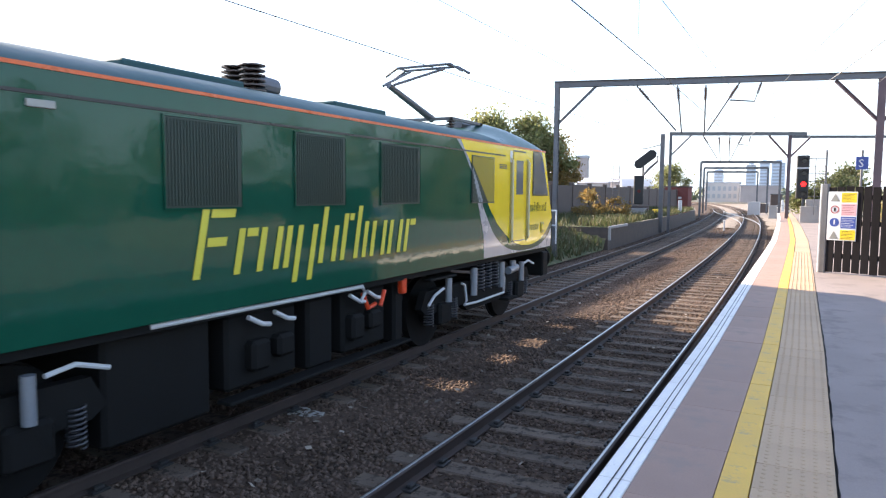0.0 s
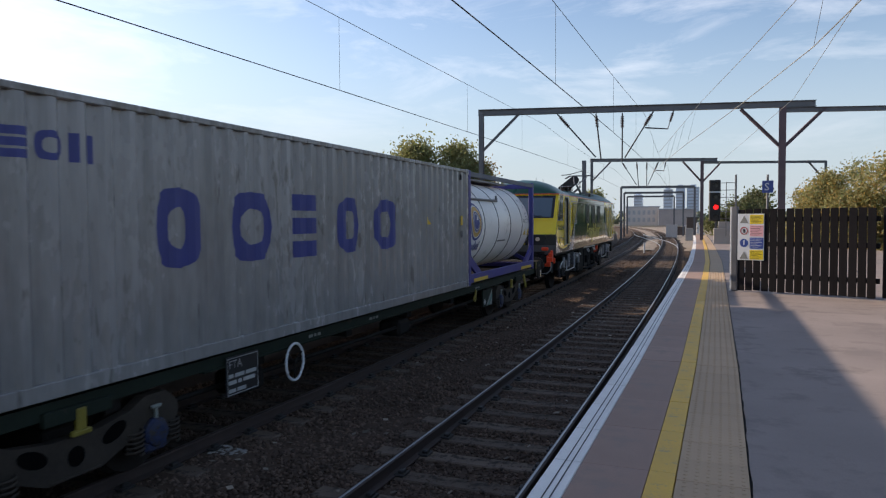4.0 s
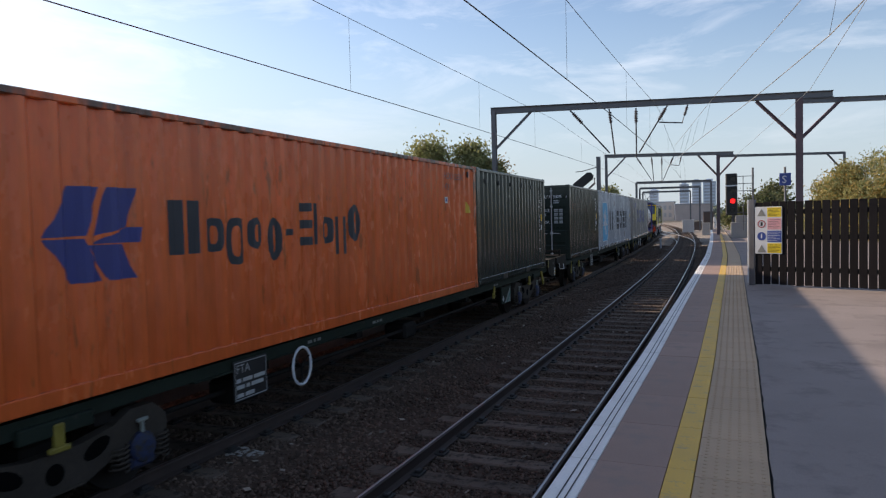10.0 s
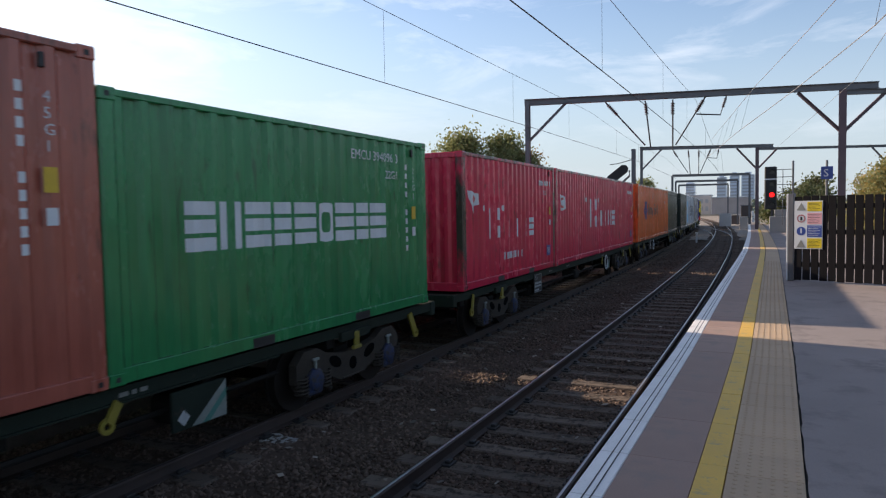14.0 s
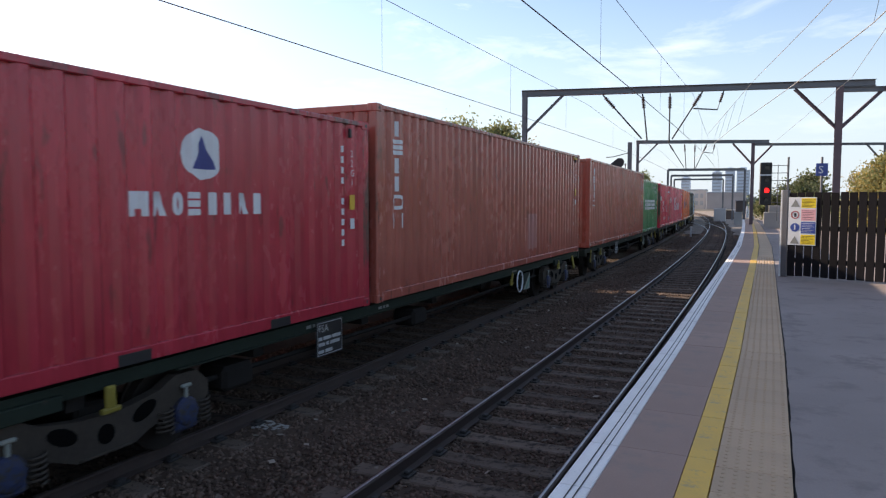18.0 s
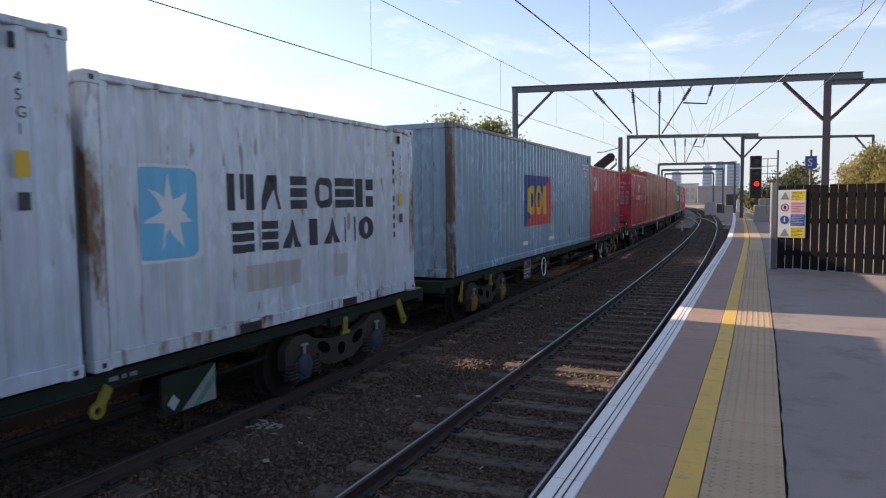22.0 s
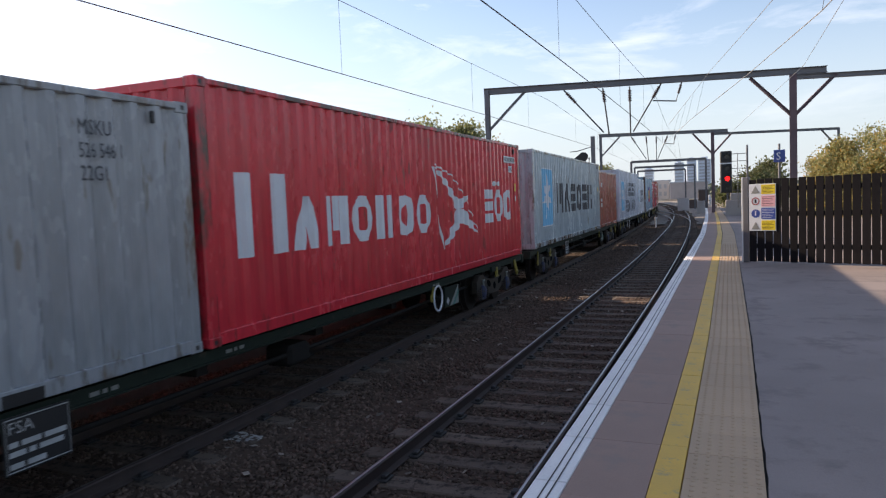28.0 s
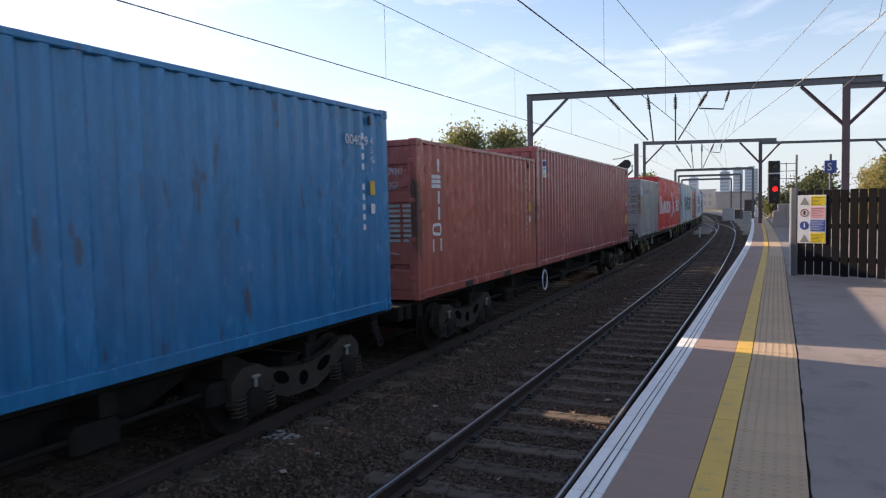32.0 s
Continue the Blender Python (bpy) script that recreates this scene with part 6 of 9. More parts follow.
    part("caution_panel", Mesh().box(W - 0.012, W - 0.008, h - 0.50, h - 0.38, H - 1.22, H - 1.02), "mark_yellow", t)
    part("data_panel", Mesh().box(W - 0.012, W - 0.008, h - 0.49, h - 0.39, H - 1.48, H - 1.34), mk, t)
    return t


def end_marks(t, L, H, rows, mat_="box_white"):
    """Bars of writing on the rear doors: rows of x0, x1, z0, z1."""
    for x0, x1, z0, z1 in rows:
        part("writing", Mesh().box(x0, x1, -L / 2 - 0.001, -L / 2 + 0.006, z0, z1), mat_, t)


def door_text(t, L, rows, mat_):
    """Readable words on the rear doors: word, x, z, height, width of a character against its height."""
    for words, x, z, size, wide in rows:
        part("lettering", lettering(words, size, mat_), None, t, at=pose(x, -L / 2 - 0.004, z, 90) @ Matrix.Diagonal((wide, 1, 1, 1)))


def tank(label):
    """A tank barrel in a blue frame."""
    t = thing("tank_container", label, "container", "containers on the train")
    M["tank_white"] = surface("tank_white", (0.80, 0.775, 0.73), 0.36, 0.0, var=0.14, scale=1.0, fine=18, stain=(0.42, 0.395, 0.36), stain_at=0.61, stretch=(1, 0.6, 0.8))
    M["frame_blue"] = surface("frame_blue", (0.042, 0.04, 0.20), 0.5, var=0.2, scale=2, stain=(0.10, 0.07, 0.06), stain_at=0.66)
    M["frame_dark"] = surface("frame_dark", (0.05, 0.065, 0.10), 0.5, var=0.25, scale=2)
    M["band"] = surface("band", (0.16, 0.15, 0.14), 0.5, 0.3)
    W, H, h = WIDE / 2, 2.591, 3.029
    n, R = 40, 1.13
    prof = [(-2.96, 0.0), (-2.94, 0.5), (-2.88, 0.9), (-2.80, 1.06), (-2.72, R), (2.82, R), (2.89, 1.06), (2.95, 0.9), (2.99, 0.5), (3.0, 0.0)]
    m = Mesh()
    m.add([(r * math.cos(2 * math.pi * k / n), y, 1.34 + r * math.sin(2 * math.pi * k / n)) for y, r in prof for k in range(n)],
          [(i * n + k, i * n + (k + 1) % n, (i + 1) * n + (k + 1) % n, (i + 1) * n + k) for i in range(len(prof) - 1) for k in range(n)])
    barrel = part("barrel", m, "tank_white", t, "white insulated barrel", True)
    for y in (-2.72, -1.58, -0.41, 0.76, 1.99, 2.80):
        part("band", Mesh().disc((0, y, 1.34), "y", R + 0.008, 0.045, 48, R - 0.02), "band", barrel)
    for sx in (-1, 1):
        for sy in (-1, 1):
            part("corner_post", Mesh().box(sx * W - (0.13 if sx > 0 else 0), sx * W + (0 if sx > 0 else 0.13), sy * h - (0.13 if sy > 0 else 0), sy * h + (0 if sy > 0 else 0.13), 0, H, 0.012), "frame_blue", t)
            part("brace", beam_between(Mesh(), (sx * (W - 0.06), sy * (h - 0.1), 0.62), (sx * (W - 0.06), sy * (h - 1.05), 0.12), 0.06, 0.2), "frame_blue", t)
        part("top_rail", Mesh().box(sx * W - 0.05, sx * W + 0.05 - (0.05 if sx > 0 else 0), -h + 0.1, h - 0.1, H - 0.14, H - 0.03, 0.01), "frame_dark", t)
        part("bottom_rail", Mesh().box(sx * W - 0.055, sx * W + (0.0 if sx > 0 else 0.055), -h + 0.1, h - 0.1, 0.06, 0.26, 0.01), "frame_blue", t)
    for a, b in ((-2.70, -1.65), (1.52, 2.68)):
        part("yellow_edge", Mesh().box(W + 0.001, W + 0.004, a, b, 0.07, 0.15), "mark_yellow", t)
    for sy in (-1, 1):
        y = sy * (h - 0.065)
        for z in (0.12, H - 0.1):
            part("end_rail", Mesh().box(-W + 0.1, W - 0.1, y - 0.05, y + 0.05, z - 0.07, z + 0.07, 0.01), "frame_blue", t)
        part("cross_brace", beam_between(Mesh(), (-W + 0.1, y, 0.2), (W - 0.1, y, 1.3), 0.06, 0.1), "frame_blue", t)
        part("cross_brace", beam_between(Mesh(), (W - 0.1, y, 0.2), (-W + 0.1, y, 1.3), 0.06, 0.1), "frame_blue", t)
    part("walkway", Mesh().box(-0.5, 0.5, -2.6, 2.6, 2.50, 2.54), "steel_grey", t)
    part("top_pipe", Mesh().tube([(0.95, -2.5, 1.98), (0.98, -0.1, 1.98), (0.9, 0.1, 2.1)], 0.03, 8), "band", t)
    # roundel and marks on the barrel
    M["ring_gold"] = surface("ring_gold", (0.55, 0.33, 0.09), 0.5, var=0.1)
    for r0, r1, c, q in ((0.44, 0.385, "box_navy", 0.006), (0.355, 0.26, "ring_gold", 0.008), (0.235, 0.20, "box_navy", 0.010), (0.175, 0.0, "box_navy", 0.010), (0.050, 0.0, "tank_white", 0.014)):
        ring = Mesh()
        k = 36
        v = []
        for rad in (r0, r1):
            for i in range(k):
                a = 2 * math.pi * i / k
                dz = rad * math.sin(a) + 0.10
                dy = 0.0
                if q > 0.012:
                    dz, dy = dz + 0.08, 0.06
                v.append((math.sqrt((R + q) ** 2 - dz * dz), -2.23 + dy + rad * math.cos(a), 1.34 + dz))
        ring.add(v, [(i, (i + 1) % k, k + (i + 1) % k, k + i) for i in range(k)])
        part("roundel", ring, c, barrel)

    def curved(y0, y1, z0, z1, mat_, name="writing"):
        q = Mesh()
        v = []
        for i in range(5):
            dz = z0 + (z1 - z0) * i / 4 - 1.34
            x = math.sqrt((R + 0.01) ** 2 - dz * dz)
            v += [(x, y0, 1.34 + dz), (x, y1, 1.34 + dz)]
        q.add(v, [(2 * i, 2 * i + 1, 2 * i + 3, 2 * i + 2) for i in range(4)])
        part(name, q, mat_, barrel)
    for k in range(9):
        curved(-2.66 + 0.097 * k, -2.615 + 0.097 * k, 0.76, (0.98 if k in (0, 5, 8) else 0.91), "box_navy", "brand_mark")
    for words, y, z, size, wide in (("UTTU 253735 0", 2.12, 1.98, 0.135, 0.70), ("22T6", 2.36, 1.83, 0.135, 0.70), ("RID/ADR", 2.36, 1.64, 0.07, 0.8), ("AAR 600", 2.36, 1.555, 0.07, 0.8),
                                    ("UN PORTABLE TANK", 2.33, 1.47, 0.066, 0.66), ("TC IMPACT APPROVED", 2.33, 1.385, 0.066, 0.62), ("25", 2.50, 1.20, 0.10, 0.8), ("4", 2.54, 1.08, 0.10, 0.8)):
        rise = math.asin((z + size * 0.35 - 1.34) / R)
        at = pose((R + 0.012) * math.cos(rise), y, 1.34 + (R + 0.012) * math.sin(rise), 0, -math.degrees(rise), 0) @ pose(0, 0, 0, 90, 0, 90) @ Matrix.Translation((0, -size * 0.35, 0)) @ Matrix.Diagonal((wide, 1, 1, 1))
        part("lettering", lettering(words, size, "band" if len(words) > 2 else "box_navy"), None, barrel, at=at)
    curved(2.14, 2.24, 1.40, 1.50, "band", "symbol")
    sign = [(2.20, 1.04), (2.44, 1.04), (2.32, 1.25)]
    tri = Mesh()
    tri.add([(math.sqrt((R + 0.012) ** 2 - (z - 1.34) ** 2), y, z) for y, z in sign], [(0, 1, 2)])
    part("warning_mark", tri, "mark_yellow", barrel, "yellow warning triangle")
    curved(2.62, 2.72, 1.02, 1.20, "mark_yellow", "caution_panel")
    curved(-0.35, 0.4, 0.92, 0.96, "band")
    return t


def turned(half, n):
    """A wheelset turned about x, from its outer end to the middle and on to the other end."""
    rows = [(-x, r) for x, r in half] + half[::-1]
    return Mesh().tube([(x, 0, 0) for x, r in rows], [r for x, r in rows], n)


BOGIE = {}
WHEELS = []                        # wheelset, its place along its bogie, radius, keys every so many steps


def bogie(parent, y, springs):
    """A freight bogie: two wheelsets, side frames, spring boxes."""
    b = part("bogie", Mesh().box(-0.9, 0.9, -0.16, 0.16, 0.42, 0.72, 0.03), "wagon_dirt", parent, at=pose(0, y, 0))
    if not BOGIE:
        f = Mesh()
        prof = [(-1.24, 0.42), (-1.24, 0.66), (-1.08, 0.80), (-0.80, 0.80), (-0.60, 0.70), (-0.25, 0.64), (0.25, 0.64), (0.60, 0.70), (0.80, 0.80), (1.08, 0.80), (1.24, 0.66), (1.24, 0.42), (1.10, 0.24), (0.72, 0.24), (0.62, 0.42), (0.28, 0.28), (-0.28, 0.28), (-0.62, 0.42), (-0.72, 0.24), (-1.10, 0.24)]
        f.prism(prof, "x", 0.96, 1.08)
        BOGIE["side_frame"] = mend(f.mesh("side_frame", "frame_brown"))
        w = turned([(0.88, 0.13), (0.80, 0.13), (0.799, 0.30), (0.798, 0.42), (0.695, 0.425), (0.694, 0.45), (0.665, 0.45), (0.664, 0.08)], 28)
        BOGIE["wheelset"] = mend(w.mesh("wheelset", "wheel"))
        # thin plates on the uncut frame; their black stands for the openings' shade
        BOGIE["hole"] = mend(Mesh().prism([(0.15 * math.cos(q * 0.524) * 0.82 - 0.075 * math.sin(q * 0.524) * 0.57, 0.15 * math.cos(q * 0.524) * 0.57 + 0.075 * math.sin(q * 0.524) * 0.82) for q in range(12)], "x", 1.079, 1.083).mesh("frame_hole", "void"))
        BOGIE["eye"] = mend(Mesh().disc((1.081, 0, 0), "x", 0.09, 0.004, 16).mesh("frame_hole", "void"))
        BOGIE["rib"] = mend(Mesh().box(1.08, 1.10, -0.45, 0.45, 0.0, 0.025, 0.006).mesh("frame_rib", "frame_brown"))
        for c in ("spring_blue", "spring_yellow", "wagon_dirt"):
            q = Mesh()
            q.tube([(1.02, 0, 0), (1.12, 0, 0), (1.15, 0, 0), (1.165, 0, 0)], [0.15, 0.15, 0.13, 0.07], 18)
            q.box(1.03, 1.13, -0.15, 0.15, -0.19, -0.06, 0.03)
            BOGIE[c] = mend(q.mesh("axle_box", c))
        co = Mesh()
        co.tube([(1.07 + 0.085 * math.cos(0.7854 * k), 0.085 * math.sin(0.7854 * k), 0.0056 * k) for k in range(45)], 0.014, 5)
        BOGIE["coil"] = mend(co.mesh("coil_spring", "frame_brown"))
        BOGIE["cap"] = mend(Mesh().box(1.10, 1.13, -0.02, 0.02, 0.06, 0.17, 0.006).box(1.10, 1.14, -0.065, 0.065, 0.165, 0.20, 0.01).mesh("damper_cap", "bracket_grey"))
    for s in (0, 180):
        part("side_frame", BOGIE["side_frame"], None, b, at=pose(0, 0, 0, 0, 0, s))
    part("frame_hole", BOGIE["hole"], None, b, at=pose(0, 0.42, 0.555) @ pose(0, 0, 0, -12))
    part("frame_hole", BOGIE["hole"], None, b, at=pose(0, -0.42, 0.555, 12) @ Matrix.Diagonal((1, -1, 1, 1)))
    part("frame_hole", BOGIE["eye"], None, b, at=pose(0, 0, 0.46))
    part("frame_rib", BOGIE["rib"], None, b, at=pose(0, 0, 0.285) @ Matrix.Diagonal((1, 0.6, 1, 1)))
    for q in (-0.9, 0.9):
        WHEELS.append((part("wheelset", BOGIE["wheelset"], None, b, at=pose(0, q, 0.42)), q, 0.42, 2))
        part("axle_box", BOGIE[springs], None, b, at=pose(0, q, 0.42), label="painted axle box" if springs != "wagon_dirt" else "")
        part("damper_cap", BOGIE["cap"], None, b, at=pose(0, q, 0.5))
        for k in (-0.24, 0.24):
            part("coil_spring", BOGIE["coil"], None, b, at=pose(0, q + k, 0.26))
    return b


def wagon(front, rear, origin, label, springs="spring_blue", ring=None, panel=None, dark=False, ext_front=False, ext_rear=False, white=True):
    """A container flat from front to rear (offsets along the train); its origin is at rail level at offset origin."""
    t = thing("container_wagon", label, "wagon", "container wagons")
    a, b = rear - origin, front - origin
    fm = "wagon_dirt" if dark else "wagon_green"
    for s in (-1, 1):
        side = Mesh()
        out = 0.62 if dark else 1.10
        x0, x1 = sorted((s * out, s * (out - 0.12)))
        # the unseen far sill is deepened to keep sunlight from under the wagon
        deep = 0.875 if s > 0 else 0.70
        side.prism([(a + 0.05, 1.0), (a + 0.05, 0.86), (a + 1.0, 0.85), (a + 3.4, 0.87), (a + 4.0, deep), (b - 4.0, deep), (b - 3.4, 0.87), (b - 1.0, 0.85), (b - 0.05, 0.86), (b - 0.05, 1.0)], "x", x0, x1)
        part("side_sill", side, fm, t)
        if dark:
            part("truss", Mesh().prism([(a + 3.6, 0.82), (a + 4.6, 0.46), (b - 4.6, 0.46), (b - 3.6, 0.82)], "x", x0 + 0.02, x1 - 0.02), fm, t)
        part("sill_flange", Mesh().box(x0 - 0.03 if s < 0 else x0, x1 if s < 0 else x1 + 0.03, a + 4.0, b - 4.0, deep - 0.02, deep), fm, t)
    part("deck", Mesh().box(-0.98, 0.98, a + 0.05, b - 0.05, 0.94, 0.985), "wagon_dirt", t)
    for k in range(9):
        y = a + 0.6 + k * (b - a - 1.2) / 8
        part("cross_member", Mesh().box(-1.0, 1.0, y - 0.09, y + 0.09, 0.72, 0.94), "wagon_dirt", t)
    for s, y in ((1, b), (-1, a)):
        long = ext_front if s > 0 else ext_rear
        if not long:
            part("headstock", Mesh().box(-1.12, 1.12, y - 0.08, y + 0.08, 0.78, 1.01, 0.015), fm, t)
        elif s > 0:
            # boxed-in end with a tan plate on top
            e1 = y - 0.2 + (0.43 if front > -5 else 0.0)
            e0 = e1 - long
            box = part("end_box", Mesh().box(-1.12, 1.12, e1 - 0.03, e1 - 0.004, 0.70, 1.2, 0.006), fm, t)
            for x in (-1.14, 1.14):
                part("side_plate", Mesh().prism([(e0, 1.205), (e0, 0.98), (e0 + 0.12, 0.78), (e1 - 0.3, 0.66), (e1, 0.66), (e1, 1.205)], "x", x - 0.02, x + 0.02), "end_brown", box)
            part("top_plate", Mesh().box(-1.155, 1.155, e0 + 0.45, e1, 1.207, 1.222, 0.004), "end_brown", box)
            part("top_plate", Mesh().box(-1.155, 1.155, e0, e0 + 0.44, 1.207, 1.218, 0.004), "deck" if front < -5 else "end_brown", box, "tan-coloured steel plate" if front < -5 else "")
            for x in (-0.6, 0.0, 0.6):
                part("plate_rib", Mesh().box(x - 0.02, x + 0.02, e0 + 0.47, e1 - 0.02, 1.222, 1.236, 0.004), "end_brown", box)
            part("yellow_edge", Mesh().prism([(e0 + 0.02, 1.19), (e0 + 0.14, 1.19), (e0 + 0.08, 0.98), (e0 - 0.02 + 0.03, 0.98)], "x", 1.161, 1.164), "lever_yellow", box, "worn yellow edge mark")
            if front > -5:
                for x in (-0.87, 0.87):
                    bf = part("buffer", Mesh().disc((x, e1 + 0.30, 1.05), "y", 0.12, 0.60, 18), "iron", box)
                    part("buffer_head", Mesh().disc((x, e1 + 0.58, 1.05), "y", 0.24, 0.05, 24), "iron", bf)
            part("inspection_plate", Mesh().box(1.16, 1.172, e0 + 0.25, e0 + 0.55, 0.72, 1.0, 0.006), "end_brown", box)
            part("slot", Mesh().box(1.16, 1.163, e1 - 0.34, e1 - 0.22, 1.04, 1.11, 0.004), "black", box)
            lab = part("warning_label", Mesh().box(1.161, 1.164, e1 - 0.14, e1 - 0.02, 0.70, 0.92), "sign_white", box, "white label with a yellow warning triangle")
            part("triangle", Mesh().prism([(e1 - 0.13, 0.80), (e1 - 0.03, 0.80), (e1 - 0.08, 0.90)], "x", 1.1645, 1.166), "mark_yellow", lab)
            part("writing", Mesh().box(1.1645, 1.166, e1 - 0.13, e1 - 0.03, 0.72, 0.77), "mark_yellow", lab)
        else:
            # open end frame: two side beams, a footplate and hand posts
            e0, e1 = y - 0.70, y + 0.73
            fr = part("end_frame", Mesh().box(-1.1, 1.1, y - 0.05, y + 0.10, 0.74, 1.0, 0.015), "wagon_dirt", t)
            for x in (-1.10, 1.10):
                part("side_beam", Mesh().prism([(e0, 1.22), (e0, 1.06), (e0 + 0.35, 0.98), (y + 0.1, 0.80), (e1, 0.80), (e1, 1.14), (e1 - 0.06, 1.22)], "x", x - 0.06, x + 0.06), "end_brown", fr)
            part("footplate", Mesh().box(-1.16, 1.16, y + 0.1, e1, 1.222, 1.24, 0.004), "wagon_dirt", fr)
            part("cross_beam", Mesh().box(-1.03, 1.03, e0, e0 + 0.10, 0.90, 1.10, 0.02), "wagon_dirt", fr)
            part("coupling_cover", Mesh().box(-0.35, 0.35, e0 + 0.1, y, 0.80, 0.98, 0.06), "iron", fr)
            part("hose", Mesh().tube([(0.4, y, 1.0), (0.5, y - 0.3, 1.16), (0.75, y - 0.5, 1.18), (0.95, y - 0.62, 1.02)], 0.03, 8), "black", fr)
            part("hose", Mesh().tube([(-0.2, y, 1.0), (-0.1, y - 0.3, 1.13), (0.2, y - 0.55, 1.05)], 0.035, 8), "black", fr)
            part("hand_post", Mesh().box(1.03, 1.10, y + 0.12, y + 0.18, 1.24, 1.44, 0.01), "wagon_dirt", fr)
            part("hand_board", Mesh().box(0.45, 1.02, y + 0.13, y + 0.17, 1.34, 1.42, 0.008), "end_brown", fr)
            for q in (0.05, 0.42):
                part("hand_post", Mesh().box(-1.12, -1.06, y + q, y + q + 0.05, 1.22, 1.50, 0.01), "end_brown", fr)
            part("step", Mesh().tube([(1.17, y - 0.45, 1.02), (1.2, y - 0.42, 0.84), (1.2, y + 0.22, 0.80), (1.17, y + 0.26, 0.96)], 0.014, 6), "rod_metal", fr, "pale steel shunter's step")
        part("drawbar", Mesh().tube([(0, y - s * 0.3, 0.88), (0, y + s * 0.45, 0.88)], 0.07, 8), "iron", t)
        part("brake_hose", Mesh().tube([(0.3, y, 0.82), (0.33, y + s * 0.2, 0.6), (0.3, y + s * 0.4, 0.62)], 0.025, 6), "black", t)
        g = 1.85 if long else 0.85
        part("lever", beam_between(Mesh(), (1.13, y - s * g, 0.92), (1.15, y - s * (g - 0.13), 0.62), 0.03, 0.10).disc((1.15, y - s * (g - 0.15), 0.60), "x", 0.075, 0.03, 14, 0.035), "wagon_dirt" if dark else "lever_yellow", t, "" if dark else "yellow release lever")
        bogie(t, y - s * (3.2 if long else 2.4), "spring_yellow" if rear == -207.1 and s < 0 else springs)
        hy = y - s * (3.2 if long else 2.4)
        part("side_stop", Mesh().box(1.12, 1.17, hy - 0.05, hy + 0.05, 0.70, 0.90, 0.012).box(1.12, 1.175, hy - 0.10, hy + 0.10, 0.66, 0.71, 0.012), "lever_yellow" if springs != "wagon_dirt" else "wagon_dirt", t, "yellow side stop over the bogie" if springs != "wagon_dirt" else "")
    if ring is not None:
        y = ring - origin
        w = Mesh().tube([(1.17, y + 0.20 * math.cos(k * math.pi / 12), 0.67 + 0.24 * math.sin(k * math.pi / 12)) for k in range(24)], 0.018, 6, True)
        rg = part("handbrake_wheel", w, "box_white", t, "white-painted handbrake wheel")
        for k in range(3):
            q = k * 2.094 + 0.5
            part("spoke", Mesh().tube([(1.16, y, 0.67), (1.17, y + 0.20 * math.cos(q), 0.67 + 0.24 * math.sin(q))], 0.012, 5), "wagon_dirt", rg)
        part("axle", Mesh().tube([(0.55 if dark else 1.0, y, 0.67), (1.19, y, 0.67)], 0.03, 8), "wagon_dirt", t)
    # pale-edged bracket behind the leading bogie
    if not dark:
        pl = part("bracket_plate", Mesh().box(1.06, 1.10, b - 5.58, b - 4.85, 0.40, 0.80, 0.006), fm, t)
        part("bracket_edge", Mesh().prism([(b - 5.34, 0.41), (b - 4.86, 0.41), (b - 4.86, 0.79)], "x", 1.101, 1.104), "bracket_grey", pl, "pale grey triangular face")
        part("bracket_stripe", Mesh().prism([(b - 5.20, 0.41), (b - 5.10, 0.41), (b - 4.86, 0.62), (b - 4.86, 0.70)], "x", 1.105, 1.108), "stripe_teal", pl, "teal stripe")
        part("diamond_mark", Mesh().prism([(b - 5.52, 0.52), (b - 5.44, 0.44), (b - 5.36, 0.52), (b - 5.44, 0.60)], "x", 1.101, 1.103), "panel_white", pl)
        part("lever", beam_between(Mesh(), (1.13, b - 6.20, 0.88), (1.15, b - 6.32, 0.72), 0.03, 0.10).disc((1.15, b - 6.34, 0.70), "x", 0.075, 0.03, 14, 0.035), "lever_yellow", t, "yellow release lever")
        part("cam_box", Mesh().box(1.08, 1.15, a + 2.05, a + 2.75, 0.80, 0.93, 0.01), fm, t)
        part("cam_box", Mesh().box(1.08, 1.15, b - 2.75, b - 2.05, 0.80, 0.93, 0.01), fm, t)
    if panel is not None:
        y = panel - origin
        pl = part("data_panel", Mesh().box(1.12, 1.135, y - 0.30, y + 0.30, 0.50, 0.96, 0.004), "black", t, "black panel with white stencilled data")
        part("data_frame", Mesh().tube([(1.137, y - 0.28, 0.52), (1.137, y + 0.28, 0.52), (1.137, y + 0.28, 0.94), (1.137, y - 0.28, 0.94)], 0.006, 4, True), "panel_white", pl)
        part("lettering", lettering("FSA" if panel % 2 < 1 else "FTA", 0.14, "panel_white"), None, pl, at=facing(y - 0.26, 0.82, 1.138))
        for c, words in ((0.735, (0.08, 0.17, 0.20)), (0.66, (0.14, 0.06, 0.22)), (0.565, (0.12, 0.16))):
            e = y - 0.26
            for d in words:
                part("writing", Mesh().box(1.136, 1.139, e, e + d, c - 0.022, c + 0.022), "panel_white", pl)
                e += d + 0.03
    for y in () if dark else (a + 6.3, a + 8.1, b - 6.0):
        for q, d in ((-0.17, 0.10), (-0.03, 0.05), (0.06, 0.08)):
            part("small_writing", Mesh().box(1.101, 1.104, y + q, y + q + d, 0.905, 0.945), "stencil", t)
    for y in (a + 5.0, a + 9.5, b - 5.2):
        part("brake_gear", Mesh().box(0.6, 1.02, y - 0.25, y + 0.25, 0.42, 0.70, 0.05), "wagon_dirt", t)
